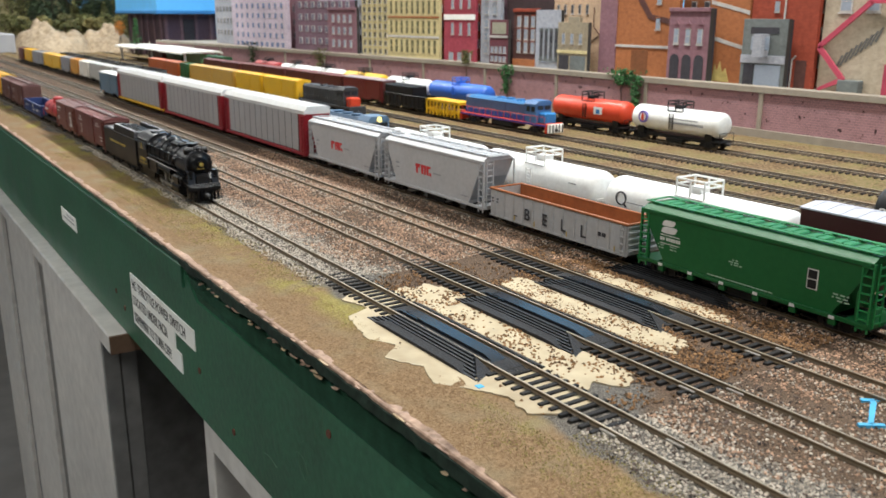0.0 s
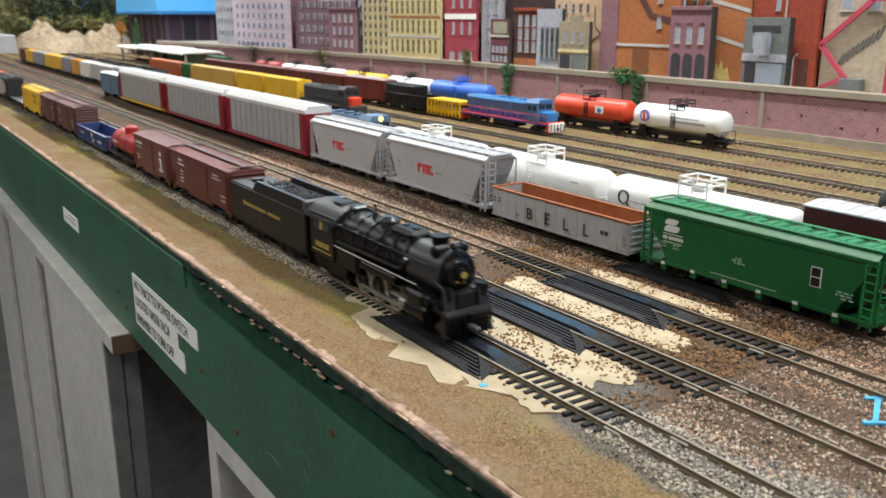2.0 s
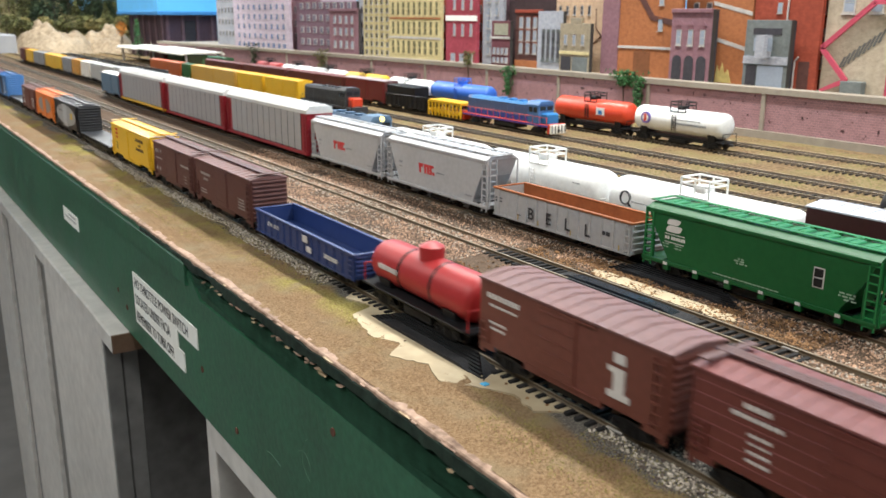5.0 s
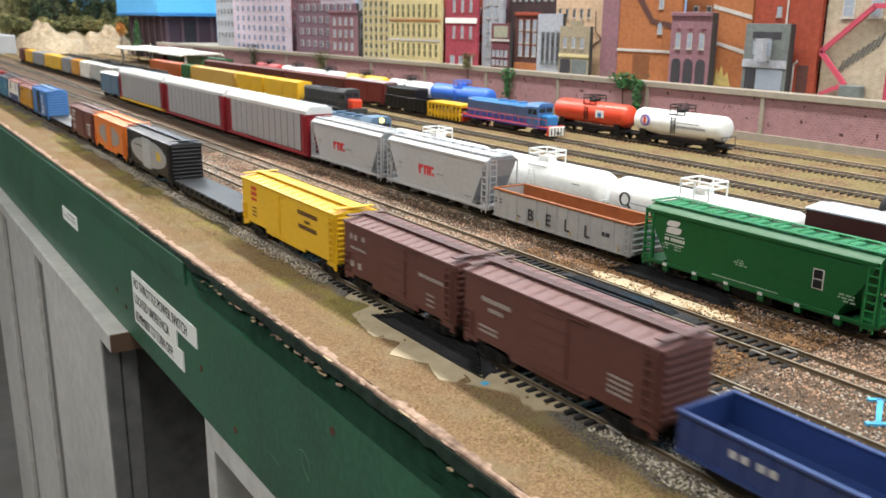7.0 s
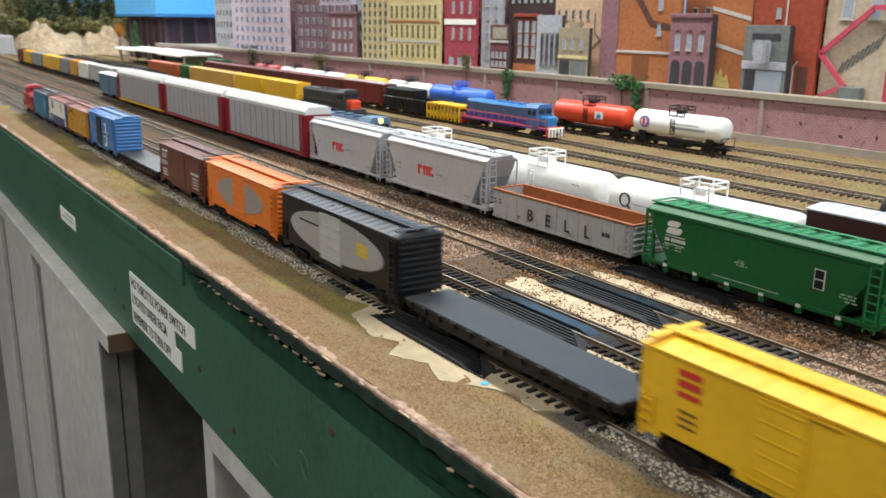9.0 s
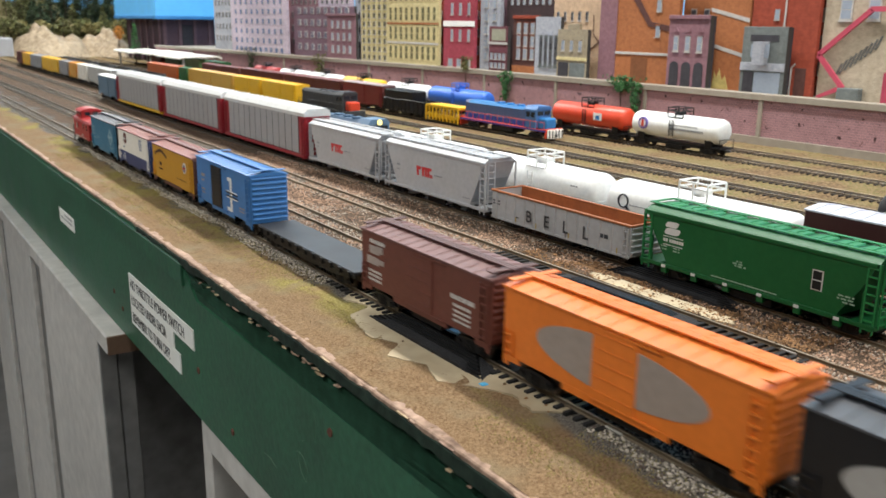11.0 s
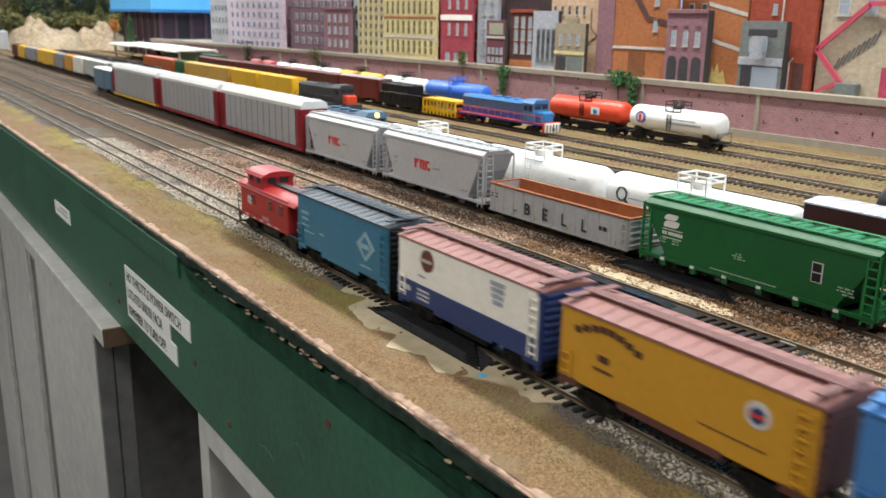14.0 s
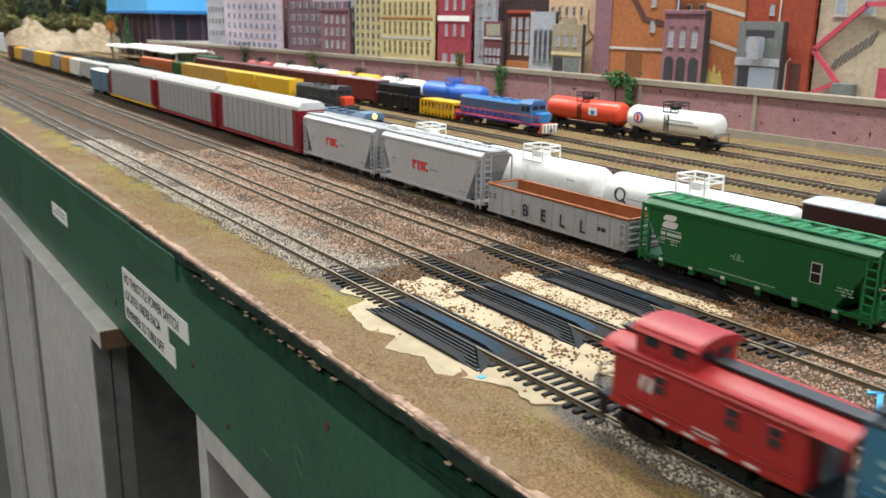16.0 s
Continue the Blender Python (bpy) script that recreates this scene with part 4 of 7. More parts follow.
def tankcar(label, L, shell_m, r=0.0172, cz=0.0285, rail_m=None, frame_m=BLACK, platform=True, dome=False, bands=0, belly=None):
    car = thing("tank_car", label, "tank car")
    part("tank", tank_shell(L - 0.006, r, cz), shell_m, car)
    rail_m = rail_m or shell_m
    if belly:
        part("belly", G().prism([(r * math.sin(a), cz + r * 1.004 * math.cos(a)) for a in [2.0 + 0.0981 * k for k in range(24)]], 1, -L / 2 + 0.012, L / 2 - 0.012), belly, car, "black painted lower tank")
    if dome:
        part("dome", G().cyl((0, 0, cz + r - 0.002), (0, 0, cz + r + 0.006), 0.0075, 20).cyl((0, 0, cz + r + 0.006), (0, 0, cz + r + 0.0085), 0.0075, 20, 0.003), shell_m, car)
    if platform:
        z, w, l = cz + r, 0.0105, 0.0135
        g = G().box(-0.006, 0.006, -0.006, 0.006, z - 0.002, z + 0.004, 0.001)
        part("valve_box", g, rail_m, car)
        rail = part("platform_rail", G().cyl((-w, -l, z + 0.0095), (-w, l, z + 0.0095), 0.0008, 6), rail_m, car)
        post = G().cyl((0, 0, z - 0.005), (0, 0, z + 0.0095), 0.0008, 6).mesh("rail_post", rail_m)
        long_bar, cross_bar = G().cyl((0, -l, 0), (0, l, 0), 0.0008, 6).mesh("rail_bar", rail_m), G().cyl((-w, 0, 0), (w, 0, 0), 0.0008, 6).mesh("rail_bar", rail_m)
        grating = G().box(-0.002, 0.002, -l, l, z - 0.0045, z - 0.0037).mesh("grating", rail_m)
        for sx in (-1, 1):
            for sy in (-1, 0, 1):
                part("rail_post", post, None, rail, at=(sx * w, sy * l, 0))
            for zz in (z + 0.005, z + 0.0095)[:1 if sx < 0 else 2]:
                part("rail_bar", long_bar, None, rail, at=(sx * w, 0, zz))
            part("grating", grating, None, rail, at=(sx * w, 0, 0))
        for sy in (-1, 1):
            for zz in (z + 0.005, z + 0.0095):
                part("rail_bar", cross_bar, None, rail, at=(0, sy * l, zz))
        ladder(car, -r - 0.0006, 0.0, cz - r * 0.7, cz + r * 0.6, 0.007, rail_m, 8)
    for k in range(bands):
        y = (k - (bands - 1) / 2) * L / max(bands, 1) * 0.6
        part("band", G().lathe([(y - 0.001, r), (y - 0.001, r * 1.015), (y + 0.001, r * 1.015), (y + 0.001, r)][::-1], 0, cz, 28), frame_m, car, "dark tank band")
    for s in (-1, 1):
        y = s * (L / 2 - 0.022)
        part("saddle", G().prism([(-0.011, 0.0085), (0.011, 0.0085), (0.0125, cz - r * 0.55), (-0.0125, cz - r * 0.55)], 1, y - 0.006, y + 0.006), frame_m, car)
        part("end_platform", G().box(-0.0145, 0.0145, min(s * L / 2, s * (L / 2 - 0.014)), max(s * L / 2, s * (L / 2 - 0.014)), 0.0095, 0.011, 0.0003), frame_m, car)
        g = G()
        for sx in (-1, 1):
            g.cyl((sx * 0.014, s * (L / 2 - 0.001), 0.010), (sx * 0.014, s * (L / 2 - 0.001), 0.0225), 0.0005, 6)
        g.cyl((-0.014, s * (L / 2 - 0.001), 0.0225), (0.014, s * (L / 2 - 0.001), 0.0225), 0.0005, 6)
        part("end_rail", g, rail_m, car)
    running_gear(car, L, 0.022, 0.0075, frame_m)
    return car


def hopper(label, L, body_m, trim_m, hatches=9, hw=0.0170, top=0.0515, low=0.009, ribs=0):
    car = thing("covered_hopper", label, "hopper car")
    a = L / 2 - 0.002
    part("body", G().prism([(-a + 0.024, low), (a - 0.024, low), (a - 0.0215, low + 0.006), (a - 0.011, top - 0.016), (a - 0.006, top - 0.007), (a - 0.0035, top), (-a + 0.0035, top), (-a + 0.006, top - 0.007), (-a + 0.011, top - 0.016), (-a + 0.0215, low + 0.006)], 0, -hw, hw), body_m, car)
    part("roof", G().prism([(-hw - 0.0002, top), (hw + 0.0002, top), (hw * 0.72, top + 0.0032), (-hw * 0.72, top + 0.0032)], 1, -a + 0.002, a - 0.002), body_m, car)
    g = G()
    for s in (-1, 1):
        g.box(s * (hw + 0.0004) - 0.0008, s * (hw + 0.0004) + 0.0008, -a, a, low, low + 0.0026, 0.0003)
        g.box(s * (hw + 0.0004) - 0.0007, s * (hw + 0.0004) + 0.0007, -a + 0.003, a - 0.003, top - 0.0022, top + 0.0003, 0.0003)
    part("side_sill", g, body_m, car)
    for s in (-1, 1):
        g = G().box(-hw, hw, min(s * a, s * (a - 0.016)), max(s * a, s * (a - 0.016)), low - 0.0004, low + 0.0018)
        part("end_sill", g, body_m, car)
        # Light grey cars get a darker sheet here: end shade put into the colour.
        part("slope_sheet", G().prism([(s * (a - 0.0242), low + 0.001), (s * (a - 0.0213), low + 0.006), (s * (a - 0.0108), top - 0.016), (s * (a - 0.0140), top - 0.016)], 0, -hw + 0.001, hw - 0.001), MGREY if body_m is LGREY else body_m, car)
        for sx in (-1, 1):
            part("corner_post", G().box(sx * (hw - 0.0006) - 0.0006, sx * (hw - 0.0006) + 0.0006, s * (a - 0.001) - 0.0006, s * (a - 0.001) + 0.0006, low, top), body_m, car)
            part("end_brace", G().box(sx * (hw - 0.0006) - 0.0006, sx * (hw - 0.0006) + 0.0006, s * (a - 0.009) - 0.0005, s * (a - 0.009) + 0.0005, low, low + 0.02), body_m, car)
        ladder(car, -hw - 0.0002, s * (a - 0.0045), low - 0.003, top, 0.0065, trim_m, 8)
        ladder(car, -hw + 0.006, s * (a + 0.0002), low, top, 0.007, trim_m, 8, ends=True)
    g = G()
    for s in (-1, 1):
        g.box(s * 0.0105 - 0.0017, s * 0.0105 + 0.0017, -a, a, top + 0.0042, top + 0.0048)
        for k in range(10):
            y = -a + (k + 0.5) * 2 * a / 10
            g.box(s * 0.0105 - 0.0015, s * 0.0105 + 0.0015, y - 0.0004, y + 0.0004, top + 0.0010, top + 0.0043)
    for s in (-1, 1):
        g.box(-0.0105, 0.0105, s * (a - 0.001) - 0.0015, s * (a - 0.001) + 0.0015, top + 0.0042, top + 0.0048)
    part("roof_walk", g, trim_m, car)
    for k in range(hatches):
        y = -a + 0.006 + (k + 0.5) * (2 * a - 0.012) / hatches
        part("hatch", G().box(-0.0062, 0.0062, y - 0.0062, y + 0.0062, top + 0.0026, top + 0.0042, 0.0010), trim_m, car)
        g = G().box(-0.0082, 0.0082, y - 0.0008, y + 0.0008, top + 0.0038, top + 0.0047, 0.0003)
        for s in (-1, 1):
            g.cyl((s * 0.0075, y - 0.003, top + 0.0042), (s * 0.0075, y + 0.003, top + 0.0042), 0.0008, 6)
        part("hatch_bar", g, trim_m, car)
    for k in range(4):
        y = (k - 1.5) * (2 * a - 0.05) / 4
        g = G().add([(-0.013, y - 0.015, low), (0.013, y - 0.015, low), (0.013, y + 0.015, low), (-0.013, y + 0.015, low), (-0.0085, y - 0.005, 0.0035), (0.0085, y - 0.005, 0.0035), (0.0085, y + 0.005, 0.0035), (-0.0085, y + 0.005, 0.0035)],
                    [(0, 3, 2, 1)[::-1], (4, 5, 6, 7)[::-1], (0, 4, 5, 1)[::-1], (1, 5, 6, 2)[::-1], (2, 6, 7, 3)[::-1], (3, 7, 4, 0)[::-1]])
        g.box(-0.012, 0.012, y - 0.004, y + 0.004, 0.0028, 0.0042, 0.0004)
        part("outlet_bay", g, body_m if body_m is LGREY else BLACK, car)
    for k in range(ribs):
        y = -a + 0.022 + k * (2 * a - 0.044) / (ribs - 1)
        part("tab", G().box(-hw - 0.0018, -hw - 0.0011, y - 0.0016, y + 0.0016, low + 0.0002, low + 0.0020), LETTER, car, "white conspicuity mark")
        part("bracket", G().box(-hw - 0.0009, -hw + 0.002, y - 0.0022, y + 0.0022, low - 0.0035, low), body_m, car)
    running_gear(car, L, 0.023, 0.0065)
    return car


def autorack(label, L, foot):
    car = thing("autorack", label, "autorack car")
    a, hw, low, top = L / 2 - 0.003, 0.0172, 0.006, 0.058
    part("body", G().box(-hw + 0.0008, hw - 0.0008, -a + 0.018, a - 0.018, low + 0.003, top), MGREY, car)
    part("roof", G().prism([(-hw - 0.0003, top - 0.001), (hw + 0.0003, top - 0.001), (hw + 0.0003, top + 0.003), (hw * 0.72, top + 0.0085), (-hw * 0.72, top + 0.0085), (-hw - 0.0003, top + 0.003)], 1, -a, a), RACKROOF, car, "white ribbed roof")
    g = G()
    for k in range(16):
        y = -a + (k + 0.5) * 2 * a / 16
        g.box(-hw * 0.7, hw * 0.7, y - 0.001, y + 0.001, top + 0.0083, top + 0.0093)
    part("roof_ribs", g, RACKROOF, car)
    n = 12
    w = (2 * a - 0.036) / n
    for k in range(n):
        y = -a + 0.018 + k * w
        part("panel", G().box(-hw - 0.0004, -hw + 0.001, y + 0.0008, y + w - 0.0008, low + 0.006, top - 0.0012, 0.0003), SILVER, car)
        part("post", G().box(-hw - 0.0002, -hw + 0.0009, y - 0.0006, y + 0.0006, low + 0.004, top - 0.001), DARK, car)
    part("side_sill", G().box(-hw - 0.0008, hw + 0.0008, -a, a, low + 0.0008, low + 0.0050, 0.0004), foot, car, "coloured side sill")
    for s in (-1, 1):
        part("end_door", G().box(-hw, hw, min(s * a, s * (a - 0.018)), max(s * a, s * (a - 0.018)), low + 0.005, top - 0.0012, 0.0008), DKRED, car, "dark red end door")
        ladder(car, -hw - 0.0008, s * (a - 0.004), low, top - 0.004, 0.006, DKRED, 9)
        g = G()
        for k in range(8):
            z = low + 0.008 + k * 0.006
            g.box(-hw + 0.001, hw - 0.001, s * a - 0.0008, s * a + 0.0008, z, z + 0.0012)
        part("end_ribs", g, DKRED, car)
    for s in (-1, 1):
        truck(car, s * (L / 2 - 0.048))
        part("coupler", G().box(-0.0022, 0.0022, s * (L / 2) - 0.006, s * (L / 2) + 0.006, 0.006, 0.0095, 0.0008), DARK, car)
    part("underframe", G().box(-0.012, 0.012, -a, a, low - 0.001, low + 0.002), BLACK, car)
    return car


def diesel(label, L, frame_m, hood_m, cab_m, stripe=None, light=None, roof_m=None, nose_m=None):
    car = thing("diesel_locomotive", label, "locomotive")
    a, hw = L / 2 - 0.003, 0.0160
    part("frame", G().box(-hw, hw, -a, a, 0.0120, 0.0155, 0.0006).box(-hw - 0.0002, hw + 0.0002, -a - 0.001, -a + 0.002, 0.003, 0.0175, 0.0006).box(-hw - 0.0002, hw + 0.0002, a - 0.002, a + 0.001, 0.003, 0.0175, 0.0006), frame_m, car)
    part("fuel_tank", G().box(-0.0135, 0.0135, -0.028, 0.028, 0.003, 0.012, 0.002), BLACK, car)
    h0, h1 = -a + 0.050, a - 0.007
    part("hood", G().prism([(-0.0098, 0.0155), (0.0098, 0.0155), (0.0098, 0.041), (0.007, 0.0445), (-0.007, 0.0445), (-0.0098, 0.041)], 1, h0, h1), hood_m, car)
    part("hood_top", G().prism([(-0.0105, 0.0405), (0.0105, 0.0405), (0.0075, 0.0450), (-0.0075, 0.0450)], 1, h0 + 0.01, h1 - 0.01), roof_m or hood_m, car)
    part("cab", G().box(-0.0152, 0.0152, h0 - 0.026, h0, 0.0155, 0.044, 0.001).prism([(-0.0158, 0.0435), (0.0158, 0.0435), (0.011, 0.0488), (-0.011, 0.0488)], 1, h0 - 0.027, h0 + 0.001), cab_m, car)
    part("nose", G().box(-0.0105, 0.0105, -a + 0.006, h0 - 0.026, 0.0155, 0.032, 0.002), nose_m or cab_m, car)
    for k in range(2):
        part("cab_window", G().box(-0.0157, -0.0150, h0 - 0.023 + k * 0.011, h0 - 0.014 + k * 0.011, 0.032, 0.040, 0.0004), GLASS, car)
        part("windscreen", G().box(-0.0125 + k * 0.0135, -0.001 + k * 0.0135, h0 - 0.0265, h0 - 0.0255, 0.035, 0.0415, 0.0003), GLASS, car)
    g = G()
    for k in range(3):
        g.cyl((0, h0 + 0.03 + k * 0.025, 0.0445), (0, h0 + 0.03 + k * 0.025, 0.047), 0.007, 16)
    part("roof_fan", g, roof_m or hood_m, car)
    for k in range(9):
        y = h0 + 0.006 + k * (h1 - h0 - 0.012) / 9
        part("hood_door", G().box(-0.0103, -0.0097, y, y + (h1 - h0) / 9 * 0.8, 0.018, 0.038, 0.0002), hood_m, car)
    if stripe:
        part("stripe", G().box(-hw - 0.0004, -hw + 0.0002, -a, a, 0.0125, 0.0150), stripe, car)
    g = G()
    for k in range(14):
        y = -a + 0.004 + k * (2 * a - 0.008) / 13
        g.cyl((-hw + 0.0004, y, 0.0155), (-hw + 0.0004, y, 0.0265), 0.00045, 6)
    g.cyl((-hw + 0.0004, -a + 0.004, 0.0265), (-hw + 0.0004, a - 0.004, 0.0265), 0.00045, 6)
    part("handrail", g, frame_m, car)
    for s in (-1, 1):
        truck(car, s * (L / 2 - 0.034))
        part("coupler", G().box(-0.0022, 0.0022, s * (L / 2) - 0.005, s * (L / 2) + 0.005, 0.006, 0.0095, 0.0008), DARK, car)
    if light:
        part("headlight", G().cyl((0, h0 - 0.0265, 0.0455), (0, h0 - 0.029, 0.0455), 0.0028, 12).cyl((-0.007, -a + 0.0065, 0.02), (-0.007, -a + 0.004, 0.02), 0.0015, 10).cyl((0.007, -a + 0.0065, 0.02), (0.007, -a + 0.004, 0.02), 0.0015, 10), light, car, "lit yellow headlights")
    return car


# the steam engine
DRIVERS, RODS = [], []
def steam_engine():
    L = 0.171
    car = thing("steam_locomotive", "black model steam locomotive with gold cab number", "locomotive")
    a = L / 2
    e = -a - 0.014
    SMOKE = paint("graphite_smokebox", 0.030, 0.030, 0.034, 0.38, spec=0.3)
    BOIL = paint("satin_black_boiler", 0.0035, 0.0035, 0.0045, 0.34, spec=0.2)
    SHINE = paint("satin_steel_grey", 0.022, 0.024, 0.030, 0.25, spec=0.45)
    PIPE = paint("dull_black_pipe", 0.012, 0.012, 0.013, 0.4)
    cz = 0.0345
    part("boiler", G().lathe([(e + 0.062, 0.0138), (e + 0.095, 0.0140), (e + 0.128, 0.0153), (e + 0.150, 0.0155)][::-1], 0, cz, 32), BOIL, car)
    part("smokebox", G().lathe([(e + 0.030, 0.0132), (e + 0.033, 0.0138), (e + 0.0625, 0.0138)][::-1], 0, cz, 32), SMOKE, car, "dull grey smokebox")
    front = part("smokebox_front", G().lathe([(e + 0.0262, 0.003), (e + 0.0272, 0.0075), (e + 0.0292, 0.0092), (e + 0.0302, 0.0128)][::-1], 0, cz, 28), BOIL, car)
    bolt = G().cyl((0, e + 0.0296, 0), (0, e + 0.0284, 0), 0.0006, 6).mesh("bolt", BOIL)
    for k in range(12):
        t = 6.28319 * k / 12
        part("bolt", bolt, None, front, at=(0.0110 * math.cos(t), 0, cz + 0.0110 * math.sin(t)))
    part("number_plate", G().box(-0.0030, 0.0030, e + 0.0253, e + 0.0266, cz - 0.0040, cz - 0.0026), YLETTER, car, "small gold plate")
    part("headlight", G().cyl((0, e + 0.0225, cz + 0.0012), (0, e + 0.0275, cz + 0.0012), 0.0032, 14).box(-0.0018, 0.0018, e + 0.024, e + 0.027, cz - 0.003, cz), BOIL, car)
    part("headlight_lens", G().cyl((0, e + 0.0220, cz + 0.0012), (0, e + 0.0226, cz + 0.0012), 0.0020, 14), YLETTER, car, "warm yellow lens")
    part("bell", G().lathe([(e + 0.0280, 0.0012), (e + 0.0300, 0.0022), (e + 0.0320, 0.0026)][::-1], 0, cz + 0.0155, 14), SHINE, car, "dull bell over the smokebox")
    part("bell_yoke", G().cyl((-0.004, e + 0.0305, cz + 0.0125), (-0.004, e + 0.0305, cz + 0.0175), 0.0005, 6).cyl((0.004, e + 0.0305, cz + 0.0125), (0.004, e + 0.0305, cz + 0.0175), 0.0005, 6).cyl((-0.004, e + 0.0305, cz + 0.0175), (0.004, e + 0.0305, cz + 0.0175), 0.0005, 6), PIPE, car)
    part("stack", G().cyl((0, e + 0.046, cz + 0.012), (0, e + 0.046, cz + 0.0180), 0.0046, 18, 0.0052).cyl((0, e + 0.046, cz + 0.0180), (0, e + 0.046, cz + 0.0190), 0.0060, 18), BOIL, car)
    part("feedwater_heater", G().cyl((-0.0105, e + 0.0368, cz + 0.0125), (0.0105, e + 0.0368, cz + 0.0125), 0.0036, 16).cyl((-0.0112, e + 0.0368, cz + 0.0125), (-0.0104, e + 0.0368, cz + 0.0125), 0.0026, 14), BOIL, car)
    part("sand_dome", G().box(-0.0078, 0.0078, e + 0.066, e + 0.090, cz + 0.0105, cz + 0.0172, 0.0022).box(-0.0020, 0.0020, e + 0.070, e + 0.074, cz + 0.017, cz + 0.0182, 0.0005).box(-0.0020, 0.0020, e + 0.081, e + 0.085, cz + 0.017, cz + 0.0182, 0.0005), BOIL, car, "long flat-topped sand dome")
    part("steam_dome", G().cyl((0, e + 0.103, cz + 0.012), (0, e + 0.103, cz + 0.0165), 0.0064, 20).cyl((0, e + 0.103, cz + 0.0165), (0, e + 0.103, cz + 0.0190), 0.0064, 20, 0.0034), SHINE, car, "round steam dome with a sheen")
    part("turret", G().box(-0.0052, 0.0052, e + 0.1395, e + 0.1475, cz + 0.0140, cz + 0.0185, 0.0012), SHINE, car)
    g = G()
    for k in range(3):
        g.cyl((0.0026 * k - 0.0026, e + 0.118 + 0.0035 * k, cz + 0.013), (0.0026 * k - 0.0026, e + 0.118 + 0.0035 * k, cz + 0.0195), 0.0010, 8)
    g.cyl((0.004, e + 0.128, cz + 0.014), (0.004, e + 0.128, cz + 0.0205), 0.0007, 8).cyl((0.004, e + 0.126, cz + 0.0205), (0.004, e + 0.130, cz + 0.0205), 0.0009, 8)
    part("valves", g, SHINE, car)
    for k in range(6):
        y = e + 0.064 + k * 0.0150
        r = 0.0142 + 0.0003 * max(0, k - 1)
        part("boiler_band", G().lathe([(y, r), (y, r + 0.0005), (y + 0.0010, r + 0.0005), (y + 0.0010, r)][::-1], 0, cz, 32), BOIL, car)
    for s in (-1, 1):
        for k, y in enumerate((0.069, 0.073, 0.083, 0.087)):
            g = G()
            prev = None
            for i in range(6):
                t = 0.35 + 0.24 * i
                p = (s * 0.0148 * math.sin(t), e + y + 0.0016 * i * (1 if k % 2 else -1), cz + 0.0148 * math.cos(t))
                if prev:
                    g.cyl(prev, p, 0.0005, 5)
                prev = p
            part("sand_pipe", g, PIPE, car)
        part("handrail", G().cyl((s * 0.0150, e + 0.032, cz + 0.0062), (s * 0.0166, e + 0.149, cz + 0.0078), 0.0004, 6), SHINE, car)
        for k in range(6):
            y = e + 0.036 + 0.021 * k
            part("handrail_post", G().cyl((s * 0.0125, y, cz + 0.0062 + 0.00028 * k), (s * (0.0152 + 0.0003 * k), y, cz + 0.0064 + 0.0003 * k), 0.0005, 5), SHINE, car)
        part("injector_pipe", G().cyl((s * 0.0156, e + 0.066, cz - 0.0035), (s * 0.0165, e + 0.145, cz - 0.0035), 0.0009, 8).cyl((s * 0.0156, e + 0.066, cz - 0.0035), (s * 0.0145, e + 0.060, cz + 0.0030), 0.0009, 8), PIPE, car)
        part("check_valve", G().cyl((s * 0.0135, e + 0.060, cz + 0.0030), (s * 0.0162, e + 0.060, cz + 0.0030), 0.0016, 10), SHINE, car)
    part("firebox", G().box(-0.0152, 0.0152, e + 0.120, e + 0.166, 0.012, cz, 0.002), BOIL, car)
    c0, c1 = e + 0.149, e + 0.184
    cab = part("cab", G().box(-0.0166, 0.0166, c0, c1, 0.0150, 0.0448, 0.0006), BOIL, car)
    part("cab_roof", G().prism([(0.0178 * math.sin(t), 0.0385 + 0.0125 * math.cos(t)) for t in [-1.45 + 0.29 * k for k in range(11)]], 1, c0 - 0.004, c1 + 0.006), paint("paler_black_cab_roof", 0.013, 0.013, 0.016, 0.45, spec=0.3), car)
    part("roof_hatch", G().box(-0.006, 0.006, c0 + 0.010, c0 + 0.020, 0.0505, 0.0522, 0.0006), BOIL, car)
    for k in range(2):
        part("cab_window", G().box(-0.0171, -0.0164, c0 + 0.005 + k * 0.013, c0 + 0.015 + k * 0.013, 0.0335, 0.0425, 0.0004), GLASS, cab)
    for k in range(4):
        part("cab_number", G().box(-0.0170, -0.0165, c0 + 0.007 + 0.0052 * k, c0 + 0.0106 + 0.0052 * k, 0.0215, 0.0250), YLETTER, cab, "gold number bar on the cab side")
    part("cab_stripe", G().box(-0.0170, -0.0165, c0 + 0.004, c0 + 0.031, 0.0186, 0.0191), YLETTER, cab, "thin gold stripe")
    part("cab_number", G().box(-0.0174, -0.0170, c0 + 0.0155, c0 + 0.0180, 0.0340, 0.0410), YLETTER, cab, "gold bar between the cab windows")
    for s in (-1, 1):
        part("running_board", G().box(min(s * 0.0095, s * 0.0168), max(s * 0.0095, s * 0.0168), e + 0.046, c0, 0.0262, 0.0272, 0.0003), BOIL, car)
        part("board_edge", G().box(s * 0.0169 - 0.0002, s * 0.0169 + 0.0003, e + 0.046, c0 - 0.001, 0.0268, 0.0274), LETTER, car, "pale painted edge line")
        part("front_step", G().prism([(e + 0.022, 0.0180), (e + 0.025, 0.0180), (e + 0.047, 0.0262), (e + 0.047, 0.0276)], 0, min(s * 0.0095, s * 0.0165), max(s * 0.0095, s * 0.0165)), BOIL, car)
